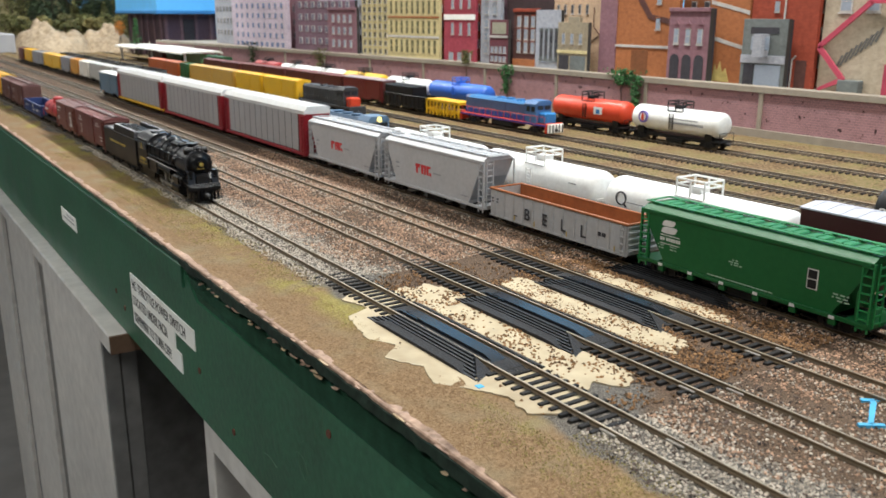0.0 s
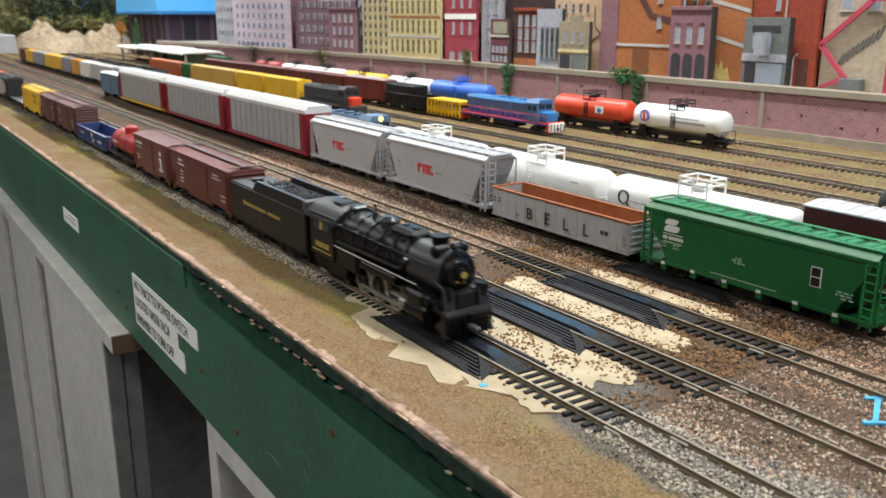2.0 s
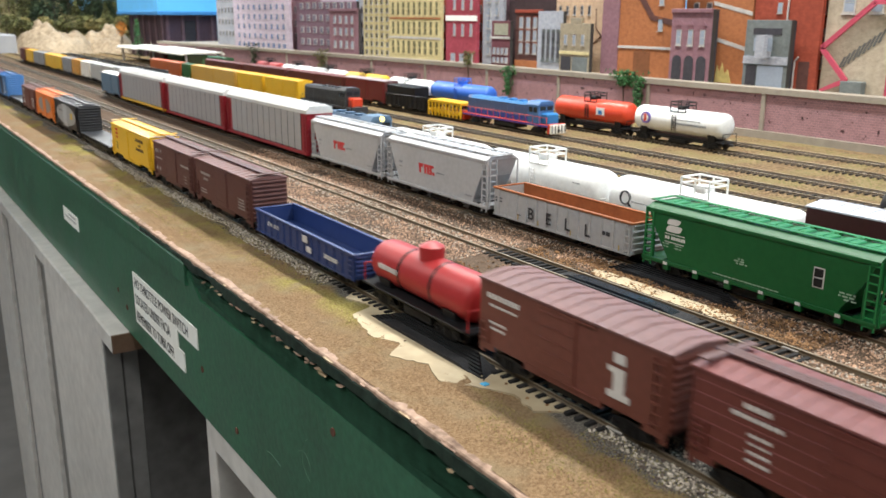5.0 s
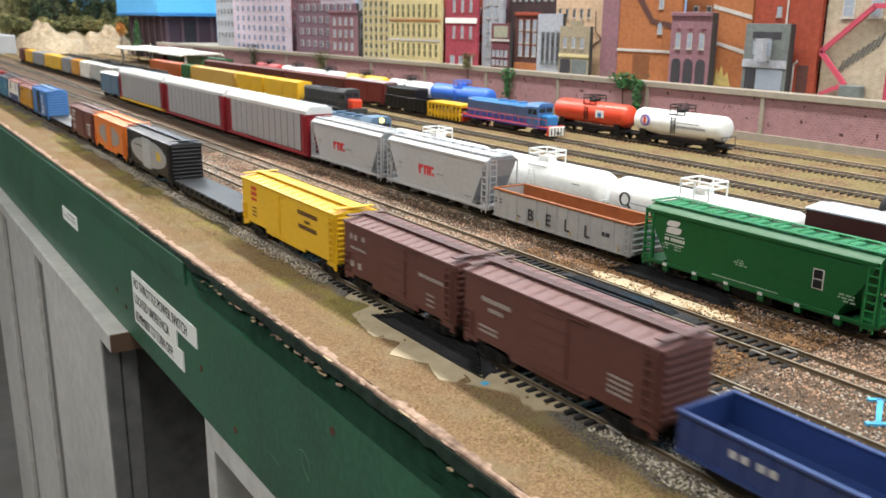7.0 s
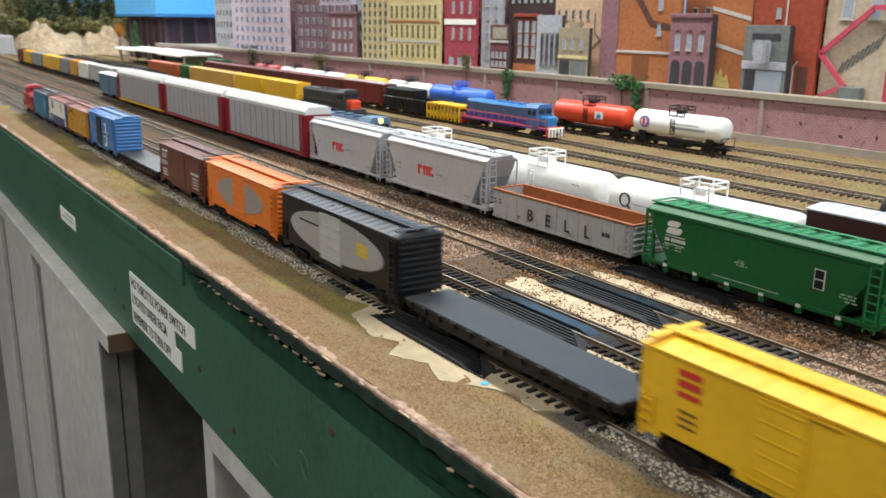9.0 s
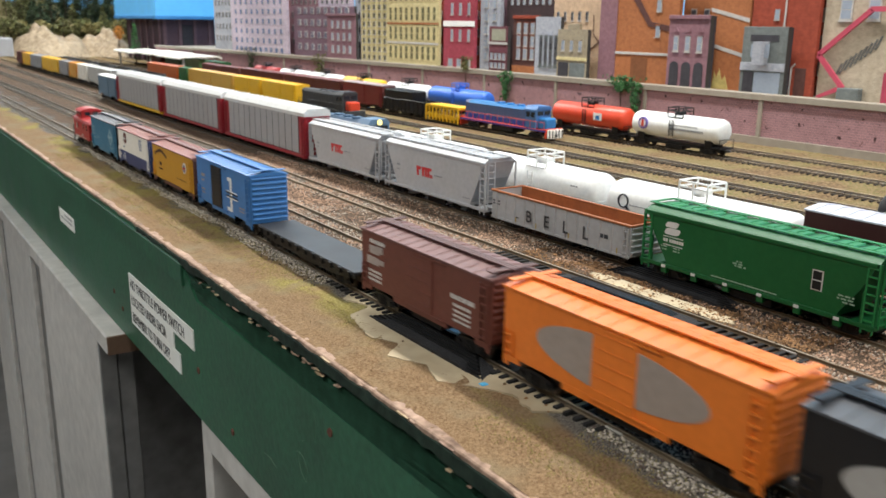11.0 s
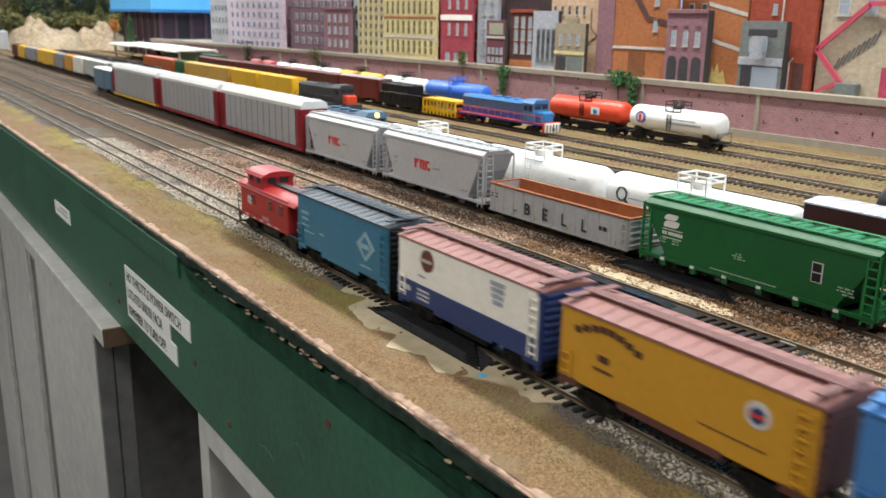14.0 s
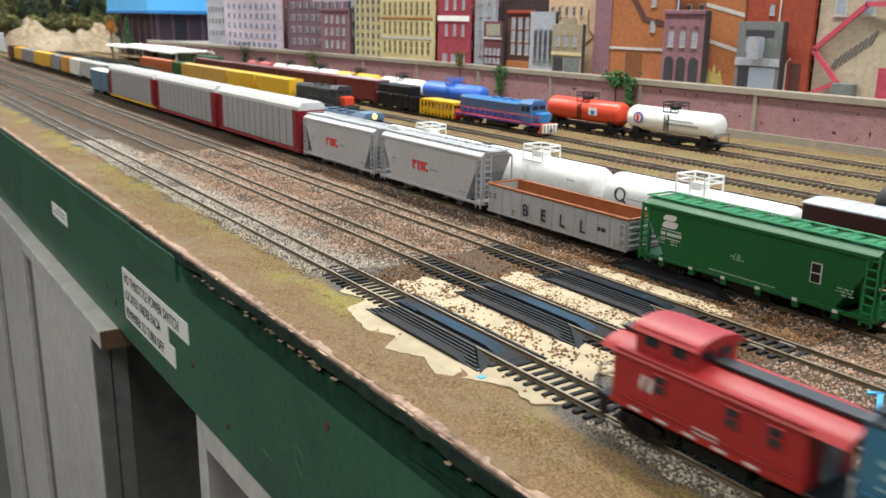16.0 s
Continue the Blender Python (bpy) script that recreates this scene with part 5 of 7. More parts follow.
        part("cylinder", G().cyl((s * 0.0145, e + 0.033, 0.0118), (s * 0.0145, e + 0.054, 0.0118), 0.0062, 18).cyl((s * 0.0145, e + 0.0322, 0.0118), (s * 0.0145, e + 0.0332, 0.0118), 0.0050, 16).cyl((s * 0.0148, e + 0.031, 0.0205), (s * 0.0148, e + 0.056, 0.0205), 0.0036, 14).box(s * 0.0145 - 0.0050, s * 0.0145 + 0.0050, e + 0.036, e + 0.052, 0.0120, 0.0240, 0.0015), BOIL, car)
        part("air_tank", G().cyl((s * 0.0138, e + 0.070, 0.0226), (s * 0.0138, e + 0.112, 0.0226), 0.0033, 14), BOIL, car)
        part("air_pump", G().cyl((s * 0.0115, e + 0.0225, 0.0185), (s * 0.0115, e + 0.0225, 0.0300), 0.0030, 12).cyl((s * 0.0115, e + 0.0225, 0.0230), (s * 0.0115, e + 0.0225, 0.0245), 0.0036, 12), BOIL, car)
        part("pump_shield", G().prism([(e + 0.0185, 0.0175), (e + 0.0192, 0.0175), (e + 0.0215, 0.0290), (e + 0.0208, 0.0290)], 0, min(s * 0.0080, s * 0.0150), max(s * 0.0080, s * 0.0150)), SHINE, car, "sloping grey pump shield")
        part("trailing_frame", G().prism([(e + 0.138, 0.005), (e + 0.180, 0.005), (e + 0.184, 0.013), (e + 0.136, 0.014)], 0, s * 0.0125 - 0.001, s * 0.0125 + 0.001), BOIL, car)
        part("cab_step", G().box(s * 0.0160 - 0.0008, s * 0.0160 + 0.0008, c1 - 0.012, c1 - 0.004, 0.0045, 0.0055).box(s * 0.0160 - 0.0003, s * 0.0160 + 0.0003, c1 - 0.012, c1 - 0.011, 0.005, 0.015).box(s * 0.0160 - 0.0003, s * 0.0160 + 0.0003, c1 - 0.005, c1 - 0.004, 0.005, 0.015), PIPE, car)
        part("grab_iron", G().cyl((s * 0.0145, -a + 0.006, 0.0180), (s * 0.0145, -a + 0.006, 0.0290), 0.0004, 6).cyl((s * 0.0145, -a + 0.006, 0.0290), (s * 0.0145, e + 0.030, 0.0330), 0.0004, 6), SHINE, car)
    deck = part("pilot_deck", G().box(-0.0160, 0.0160, -a + 0.004, -a + 0.024, 0.0150, 0.0178, 0.0006), BOIL, car)
    part("uncoupling_bar", G().cyl((-0.0155, -a + 0.0025, 0.0150), (0.0155, -a + 0.0025, 0.0150), 0.0004, 6), SHINE, deck)
    for k in range(9):
        x = -0.0135 + k * 0.0027 * 1.25
        part("pilot_bar", G().box(x - 0.0006, x + 0.0006, -a + 0.001 + abs(x) * 0.2, -a + 0.008, 0.0015, 0.0150), BOIL, car)
    part("pilot", G().box(-0.0158, 0.0158, -a + 0.003, -a + 0.008, 0.0110, 0.0165, 0.0005), BOIL, car)
    for s in (-1, 1):
        part("pilot_step", G().box(s * 0.0150 - 0.0016, s * 0.0150 + 0.0016, -a + 0.002, -a + 0.007, 0.0030, 0.0040).box(s * 0.0162 - 0.0003, s * 0.0162 + 0.0003, -a + 0.004, -a + 0.006, 0.0035, 0.0120), PIPE, car)
    part("coupler", G().box(-0.0022, 0.0022, -a - 0.006, -a + 0.004, 0.006, 0.0095, 0.0008), DARK, car)
    part("chassis", G().box(-0.0060, 0.0060, -a + 0.006, e + 0.182, 0.0060, 0.0260), BLACK, car)
    for y, r in ((-a + 0.019, 0.0048), (e + 0.145, 0.0052), (e + 0.169, 0.0062)):
        g = G()
        for s in (-1, 1):
            g.cyl((s * 0.0078, y, r), (s * 0.0100, y, r), r, 16)
        part("small_wheelset", g, WHEEL, car)
    R = 0.0098
    RIM = mat("bright_tyre", (0.46, 0.46, 0.47), 0.3, 0.8)
    first = e + 0.0605
    for k in range(4):
        y = first + k * 0.0203
        ax = part("driver", G().cyl((-0.009, 0, 0), (0.009, 0, 0), 0.0015, 8), BLACK, car, at=(0, y, R))
        for s in (-1, 1):
            g = G()
            seg = 28
            ring, faces = [], []
            for i in range(seg):
                t = 6.28319 * i / seg
                ring += [(x, r * math.cos(t), r * math.sin(t)) for x in (s * 0.0078, s * 0.0098) for r in (R - 0.0016, R)]
                m, n = 4 * i, 4 * ((i + 1) % seg)
                faces += [(m + 1, n + 1, n + 3, m + 3), (m, m + 2, n + 2, n), (m + 2, m + 3, n + 3, n + 2), (m, n, n + 1, m + 1)]
            g.add(ring, faces)
            part("tyre", g, RIM, ax, "bright steel tyre")
            g = G().cyl((s * 0.0080, 0, 0), (s * 0.0100, 0, 0), 0.0024, 12)
            for i in range(12):
                t = 6.28319 * i / 12
                g.box(s * 0.0086 - 0.0004, s * 0.0086 + 0.0004, -0.0004, 0.0004, 0.001, R - 0.0012)
                o = len(g.v) - 8
                for q in range(o, o + 8):
                    x, yy, z = g.v[q]
                    g.v[q] = (x, yy * math.cos(t) - z * math.sin(t), yy * math.sin(t) + z * math.cos(t))
            g.prism([(-0.004, -R + 0.0013), (0.004, -R + 0.0013), (0.006, -R + 0.0036), (-0.006, -R + 0.0036)], 0, s * 0.0082, s * 0.0092)
            part("spokes", g, PIPE, ax)
        DRIVERS.append((ax, y, R))
    STEEL = mat("bright_rod_steel", (0.40, 0.40, 0.41), 0.3, 0.85)
    for s in (-1, 1):
        g = G()
        y0, y1 = first, first + 3 * 0.0203
        g.box(s * 0.0110 - 0.0005, s * 0.0110 + 0.0005, y0, y1, -0.0010, 0.0010)
        for k in range(4):
            g.cyl((s * 0.0102, y0 + k * 0.0203, 0), (s * 0.0118, y0 + k * 0.0203, 0), 0.0018, 10)
        g.box(s * 0.0122 - 0.0004, s * 0.0122 + 0.0004, first - 0.002, first + 0.0410, -0.0007, 0.0007)
        RODS.append((part("side_rod", g, STEEL, car, "bright steel side rod"), s))
        part("crosshead", G().box(s * 0.0145 - 0.0012, s * 0.0145 + 0.0012, e + 0.054, e + 0.076, 0.0135, 0.0148).box(s * 0.0145 - 0.0012, s * 0.0145 + 0.0012, e + 0.054, e + 0.076, 0.0090, 0.0100).box(s * 0.0145 - 0.0014, s * 0.0145 + 0.0014, e + 0.060, e + 0.067, 0.0100, 0.0135, 0.0004).cyl((s * 0.0145, e + 0.050, 0.0118), (s * 0.0145, e + 0.062, 0.0118), 0.0008, 8), STEEL, car)
        part("valve_hanger", G().box(s * 0.0140 - 0.0008, s * 0.0140 + 0.0008, e + 0.078, e + 0.083, 0.0130, 0.0262, 0.0004).cyl((s * 0.0145, e + 0.056, 0.0205), (s * 0.0145, e + 0.080, 0.0190), 0.0006, 8), PIPE, car)
    return moving(car, 0.283, 0.454)


def tender():
    L = 0.144
    a = L / 2
    car = thing("tender", "black coal tender with gold lettering behind the engine", "tender")
    TB = paint("satin_black_tender", 0.006, 0.006, 0.0075, 0.42, spec=0.3)
    part("body", G().box(-0.0168, 0.0168, -a, a, 0.0105, 0.0405, 0.0008), TB, car)
    part("bunker", G().prism([(-a + 0.002, 0.0405), (a - 0.048, 0.0405), (a - 0.056, 0.0490), (-a + 0.002, 0.0490)], 0, -0.0168, -0.0135), TB, car)
    part("bunker", G().prism([(-a + 0.002, 0.0405), (a - 0.048, 0.0405), (a - 0.056, 0.0490), (-a + 0.002, 0.0490)], 0, 0.0135, 0.0168), TB, car)
    part("rear_deck", G().box(-0.0160, 0.0160, a - 0.048, a - 0.001, 0.0405, 0.0415, 0.0004).cyl((0, a - 0.018, 0.0415), (0, a - 0.018, 0.0440), 0.005, 14), paint("grey_water_deck", 0.028, 0.03, 0.035, 0.5, spec=0.35), car, "glossy grey water deck")
    g = G()
    rng = random.Random(9)
    for k in range(420):
        x, y = rng.uniform(-0.0130, 0.0130), rng.uniform(-a + 0.004, a - 0.052)
        s = rng.uniform(0.0008, 0.0019)
        z = 0.0425 + 0.004 * (1 - (x / 0.014) ** 2) + rng.uniform(-0.0005, 0.0008)
        p = [(x + s * rng.uniform(0.6, 1.2) * u, y + s * rng.uniform(0.6, 1.2) * w, z + s * h) for u, w, h in ((1, 0, 0), (0, 1, 0), (-1, 0, 0), (0, -1, 0), (0, 0, 0.9), (0, 0, -0.9))]
        g.add(p, [(0, 1, 4), (1, 2, 4), (2, 3, 4), (3, 0, 4), (1, 0, 5), (2, 1, 5), (3, 2, 5), (0, 3, 5)])
    g.box(-0.0134, 0.0134, -a + 0.003, a - 0.052, 0.0400, 0.0428)
    part("coal", g, COAL, car, "heap of black coal")
    part("front_plate", G().box(-0.0168, 0.0168, -a - 0.0005, -a + 0.004, 0.0405, 0.0490, 0.001), paint("worn_grey_edge", 0.06, 0.06, 0.065, 0.4), car)
    bars(car, -0.0169, [(0.043 - 0.0046 * k, 0.0262, 0.0034, 0.0025 if k else 0.0032) for k in range(10)] + [(-0.007 - 0.0046 * k, 0.0262, 0.0034, 0.0025) for k in range(5)], YLETTER, "gold lettering bar")
    for y in (-0.046, 0.046):
        truck(car, y)
        truck(car, y + (0.022 if y < 0 else -0.022))
    part("underframe", G().box(-0.0145, 0.0145, -a + 0.002, a - 0.002, 0.0080, 0.0106), BLACK, car)
    part("coupler", G().box(-0.0022, 0.0022, a - 0.002, a + 0.008, 0.006, 0.0095, 0.0008), DARK, car)
    return moving(car, 0.461, 0.605)


def caboose():
    L = 0.114
    a, hw = L / 2, 0.0155
    car = thing("caboose", "red model caboose with cupola, trailing the train", "caboose")
    b0, b1, low, eave = -a + 0.016, a - 0.008, 0.0120, 0.0368
    part("body", G().box(-hw, hw, b0, b1, low, eave, 0.0006), RED, car)
    part("roof", G().prism([((hw + 0.001) * math.sin(t), eave - 0.0045 + 0.0060 * math.cos(t) + 0.0010) for t in [-1.4 + 0.28 * k for k in range(11)]], 1, -a + 0.002, a - 0.001), RED, car)
    part("roof_walk", G().box(-0.0035, 0.0035, -a, 0.012, eave + 0.0030, eave + 0.0042).box(-0.0035, 0.0035, a - 0.012, a, eave + 0.0030, eave + 0.0042), DARK, car, "grey roof walk")
    c0, c1 = 0.010, 0.040
    part("cupola", G().box(-0.0130, 0.0130, c0, c1, eave, eave + 0.0112, 0.0005), RED, car)
    part("cupola_roof", G().prism([(0.0145 * math.sin(t), eave + 0.0080 + 0.0055 * math.cos(t)) for t in [-1.4 + 0.28 * k for k in range(11)]], 1, c0 - 0.002, c1 + 0.002), RED, car)
    for k in range(2):
        part("cupola_window", G().box(-0.0134, -0.0128, c0 + 0.004 + k * 0.014, c0 + 0.011 + k * 0.014, eave + 0.0040, eave + 0.0090, 0.0003), GLASS, car)
        part("cupola_window", G().box(-0.0085 + k * 0.0105, -0.002 + k * 0.0105, c0 - 0.0004, c0 + 0.0004, eave + 0.0040, eave + 0.0090, 0.0003), GLASS, car)
    for y in (b0 + 0.012, b0 + 0.030, b0 + 0.064):
        w = part("window", G().box(-hw - 0.0006, -hw + 0.0002, y - 0.0034, y + 0.0034, 0.0235, 0.0320, 0.0003), RED, car)
        for q in (-1, 1):
            part("pane", G().box(-hw - 0.0008, -hw - 0.0004, y - 0.0026, y + 0.0026, 0.0281 + q * 0.0019 - 0.0016, 0.0281 + q * 0.0019 + 0.0014), GLASS, w)
    part("door", G().box(-0.005, 0.005, b0 - 0.0006, b0 + 0.0004, low + 0.001, eave - 0.004), LGREY, car, "pale grey end door")
    for s in (-1, 1):
        y0, y1 = (-a, b0) if s < 0 else (b1, a)
        part("platform", G().box(-hw, hw, y0, y1, 0.0105, 0.0130, 0.0004), BLACK, car)
        g = G()
        ye = y0 if s < 0 else y1
        for x in (-hw + 0.0008, -0.005, 0.005, hw - 0.0008):
            g.cyl((x, ye, 0.012), (x, ye, 0.0245), 0.0005, 6)
        g.cyl((-hw, ye, 0.0245), (hw, ye, 0.0245), 0.0005, 6).cyl((-hw, ye, 0.0195), (hw, ye, 0.0195), 0.0005, 6)
        part("end_rail", g, LETTER if s < 0 else BLACK, car)
        ladder(car, 0.009, ye, 0.012, eave + 0.003, 0.006, MGREY, 6, ends=True)
        part("step", G().box(-hw - 0.0005, -hw + 0.005, y0 + 0.002, y1 - 0.002, 0.0040, 0.0050).box(-hw - 0.0003, -hw + 0.0004, y0 + 0.002, y1 - 0.002, 0.004, 0.011), BLACK, car)
    part("side_rail", G().cyl((-hw - 0.0006, b0 + 0.004, 0.0168), (-hw - 0.0006, b1 - 0.004, 0.0168), 0.0003, 6), RED, car)
    part("belt_rail", G().box(-hw - 0.0005, -hw, b0, b1, 0.0335, 0.0341).box(-hw - 0.0005, -hw, b0, b1, low, low + 0.002), RED, car)
    bars(car, -hw - 0.0001, [(0.000, 0.0150, 0.012, 0.0026)], LETTER, "white number bar")
    logo = G().prism([(0.033, 0.022), (0.030, 0.029), (0.0325, 0.029), (0.034, 0.0255)], 0, -hw - 0.0003, -hw).prism([(0.028, 0.022), (0.025, 0.029), (0.0285, 0.029), (0.030, 0.0235)], 0, -hw - 0.0003, -hw)
    part("emblem", logo, LETTER, car, "white angular emblem")
    bars(car, -hw - 0.0006, [(0.035 - 0.014 * k, 0.0128, 0.006, 0.0012) for k in range(5)], LETTER, "white dash on the side sill")
    running_gear(car, L, 0.022, 0.009)
    return moving(car, 3.056, 3.170)

# ---- the moving train ----
engine = steam_engine()
tender()
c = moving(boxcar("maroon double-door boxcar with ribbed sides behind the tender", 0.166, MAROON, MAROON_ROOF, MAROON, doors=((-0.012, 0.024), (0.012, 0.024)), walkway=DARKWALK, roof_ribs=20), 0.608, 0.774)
part("side_boards", (lambda g: [g.box(-0.0161, -0.0157, -0.080, 0.080, 0.0155 + 0.0052 * k, 0.0159 + 0.0052 * k) for k in range(6)] and g)(G()), MAROON_ROOF, c)
bars(c, -0.0159, [(0.052, 0.038, 0.012, 0.002), (0.052, 0.034, 0.022, 0.0016), (0.050, 0.028, 0.010, 0.0012), (0.050, 0.025, 0.010, 0.0012), (0.050, 0.0215, 0.010, 0.0012), (0.050, 0.018, 0.010, 0.0012), (-0.046, 0.035, 0.020, 0.0016), (-0.046, 0.038, 0.014, 0.0014), (-0.062, 0.018, 0.012, 0.0012), (-0.062, 0.022, 0.012, 0.0012)], LETTER)
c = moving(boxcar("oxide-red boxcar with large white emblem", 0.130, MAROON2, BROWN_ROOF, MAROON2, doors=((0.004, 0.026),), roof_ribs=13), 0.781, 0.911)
bars(c, -0.0159, [(0.044, 0.037, 0.026, 0.0026), (0.044, 0.033, 0.022, 0.0012), (0.048, 0.024, 0.014, 0.0012), (0.048, 0.021, 0.012, 0.0012)], LETTER)
bars(c, -0.0161, [(-0.036, 0.017, 0.013, 0.0030), (-0.036, 0.020, 0.0065, 0.010), (-0.0345, 0.0285, 0.0100, 0.0024), (-0.036, 0.033, 0.0065, 0.0045)], LETTER, "large white emblem")
c = tankcar("small red tank car with a large dome", 0.114, RED, 0.0135, 0.0245, dome=True, platform=False, bands=2)
part("walkway", G().box(-0.0165, 0.0165, -0.055, 0.055, 0.0105, 0.0120, 0.0003), BLACK, c)
bars(c, -0.0140, [(0.028, 0.024, 0.022, 0.003)], LETTER)
moving(c, 0.921, 1.035)
c = moving(gondola("navy blue gondola with white lettering, empty", 0.168, NAVY, NAVY, 0.0160, 0.0250, 0.0085, 14), 1.042, 1.210)
bars(c, -0.0173, [(0.055, 0.017, 0.0022, 0.003), (0.050, 0.017, 0.0022, 0.003), (0.043, 0.017, 0.0022, 0.003), (0.038, 0.017, 0.0022, 0.003), (-0.010, 0.018, 0.008, 0.005), (-0.016, 0.012, 0.008, 0.004), (-0.050, 0.014, 0.02, 0.003)], LETTER)
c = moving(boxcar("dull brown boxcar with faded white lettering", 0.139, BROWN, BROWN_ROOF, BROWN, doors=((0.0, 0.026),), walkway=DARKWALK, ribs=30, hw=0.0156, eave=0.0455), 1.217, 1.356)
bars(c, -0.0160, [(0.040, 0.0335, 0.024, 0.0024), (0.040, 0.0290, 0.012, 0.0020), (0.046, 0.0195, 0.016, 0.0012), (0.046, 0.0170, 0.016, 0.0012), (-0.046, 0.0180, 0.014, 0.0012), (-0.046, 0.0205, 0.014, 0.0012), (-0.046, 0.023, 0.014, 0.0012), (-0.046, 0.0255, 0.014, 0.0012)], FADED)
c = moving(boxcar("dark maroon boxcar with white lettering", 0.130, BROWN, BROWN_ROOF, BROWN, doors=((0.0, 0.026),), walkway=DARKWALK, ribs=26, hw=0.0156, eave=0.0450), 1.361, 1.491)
bars(c, -0.0160, [(0.053, 0.035, 0.003, 0.0035), (0.047, 0.035, 0.003, 0.0035), (0.037, 0.036, 0.003, 0.003), (0.044, 0.029, 0.020, 0.0015), (0.052, 0.017, 0.004, 0.004), (0.042, 0.017, 0.004, 0.004), (-0.040, 0.031, 0.026, 0.002), (-0.040, 0.022, 0.008, 0.001), (-0.040, 0.019, 0.008, 0.001), (-0.040, 0.016, 0.008, 0.001)], FADED)
c = moving(boxcar("bright yellow ice refrigerator car with red emblem", 0.170, YELLOW, YELLOW, YELLOW, doors=((0.018, 0.020),), walkway=YELLOW, hw=0.0155, eave=0.0455, kind="refrigerator car"), 1.500, 1.670)
REDL = paint("red_emblem", 0.5, 0.03, 0.02, 0.6)
bars(c, -0.0158, [(0.058, 0.0345, 0.011, 0.0028), (0.058, 0.0390, 0.011, 0.0026), (0.058, 0.0305, 0.011, 0.0020)], REDL, "red emblem")
bars(c, -0.0158, [(0.058, 0.024, 0.009, 0.0012), (0.058, 0.021, 0.009, 0.0012), (0.058, 0.018, 0.009, 0.0012), (-0.040, 0.036, 0.032, 0.003), (-0.040, 0.031, 0.010, 0.002), (-0.040, 0.026, 0.030, 0.003)], paint("dark_print", 0.12, 0.06, 0.02, 0.6))
GREYDECK = paint("dark_grey_deck", 0.016, 0.017, 0.020, 0.48, spec=0.35)
moving(flatcar("empty black flatcar with brake wheel", 0.176, BLACK, GREYDECK), 1.677, 1.853)
BLK = paint("charcoal_boxcar_paint", 0.008, 0.008, 0.010, 0.42, spec=0.35)
c = moving(boxcar("black boxcar with large silver oval on the side", 0.168, BLK, paint("charcoal_roof", 0.05, 0.052, 0.06, 0.45), BLK, doors=((0.004, 0.030),), walkway=BLK, roof_ribs=18, eave=0.047, door_m=paint("silver_door", 0.42, 0.42, 0.42, 0.45)), 1.857, 2.025)
oval = [(0.066 * math.cos(6.28319 * k / 48), 0.0290 + 0.0145 * math.sin(6.28319 * k / 48)) for k in range(48)]
part("oval_panel", G().prism(oval, 0, -0.0162, -0.0157), paint("silver_oval", 0.33, 0.32, 0.31, 0.5), c, "large silver oval panel")
bars(c, -0.0163, [(-0.040, 0.0260, 0.014, 0.0022), (-0.040, 0.0290, 0.014, 0.0022), (-0.040, 0.0320, 0.014, 0.0022)], paint("yellow_emblem", 0.65, 0.42, 0.01, 0.6), "yellow emblem")
bars(c, -0.0163, [(0.036, 0.0330, 0.030, 0.0012)], BLK, "thin dark script line")
c = moving(boxcar("orange boxcar with silver oval on the side", 0.154, ORANGE, ORANGE, ORANGE, doors=((0.0, 0.026),), walkway=ORANGE, eave=0.0465), 2.033, 2.187)
oval = [(0.050 * math.cos(6.28319 * k / 40), 0.0290 + 0.0125 * math.sin(6.28319 * k / 40)) for k in range(40)]
part("oval_panel", G().prism(oval, 0, -0.0162, -0.0157), paint("faded_silver_oval", 0.30, 0.25, 0.22, 0.5), c, "faded silver oval panel")
bars(c, -0.0163, [(-0.006, 0.020, 0.012, 0.018)], paint("pale_door_mark", 0.5, 0.47, 0.44, 0.5), "pale panel on the door")
c = moving(boxcar("oxide-red boxcar with small white lettering", 0.137, MAROON2, BROWN_ROOF, MAROON2, doors=((0.0, 0.028),), walkway=DARKWALK), 2.194, 2.331)
bars(c, -0.0160, [(0.047, 0.0395, 0.018, 0.0022), (0.050, 0.0212, 0.016, 0.0014), (0.050, 0.0185, 0.016, 0.0014), (0.050, 0.0158, 0.016, 0.0014), (-0.042, 0.0280, 0.022, 0.0024), (-0.042, 0.0240, 0.016, 0.0016), (-0.042, 0.0212, 0.016, 0.0012), (-0.042, 0.0185, 0.016, 0.0012), (-0.042, 0.0158, 0.016, 0.0012)], LETTER)
bars(c, -0.0161, [(0.050, 0.0330, 0.012, 0.0048), (0.044, 0.0345, 0.008, 0.0040), (0.052, 0.0262, 0.014, 0.0048), (0.042, 0.0275, 0.006, 0.0030)], FADED, "blurred pale emblem block")
moving(flatcar("empty black flatcar with plain grey deck", 0.164, BLACK, GREYDECK), 2.338, 2.502)
c = moving(boxcar("sky blue boxcar with black door and white emblem", 0.132, BLUE, BLUE, BLUE, doors=((0.013, 0.024),), walkway=BLUE, eave=0.050, door_m=BLK, roof_ribs=16), 2.509, 2.641)
bars(c, -0.0160, [(0.047, 0.034, 0.010, 0.0026), (0.048, 0.030, 0.008, 0.0016), (0.048, 0.022, 0.009, 0.0016), (0.048, 0.019, 0.009, 0.0012), (-0.044, 0.020, 0.012, 0.0012), (-0.044, 0.0175, 0.010, 0.0012)], FADED)
bars(c, -0.0160, [(-0.021, 0.016, 0.0042, 0.026), (-0.0175, 0.0395, 0.0075, 0.0030), (-0.0175, 0.014, 0.0110, 0.0030), (-0.023, 0.0305, 0.024, 0.0007), (-0.023, 0.0250, 0.024, 0.0007)], WHITE, "white emblem piece")
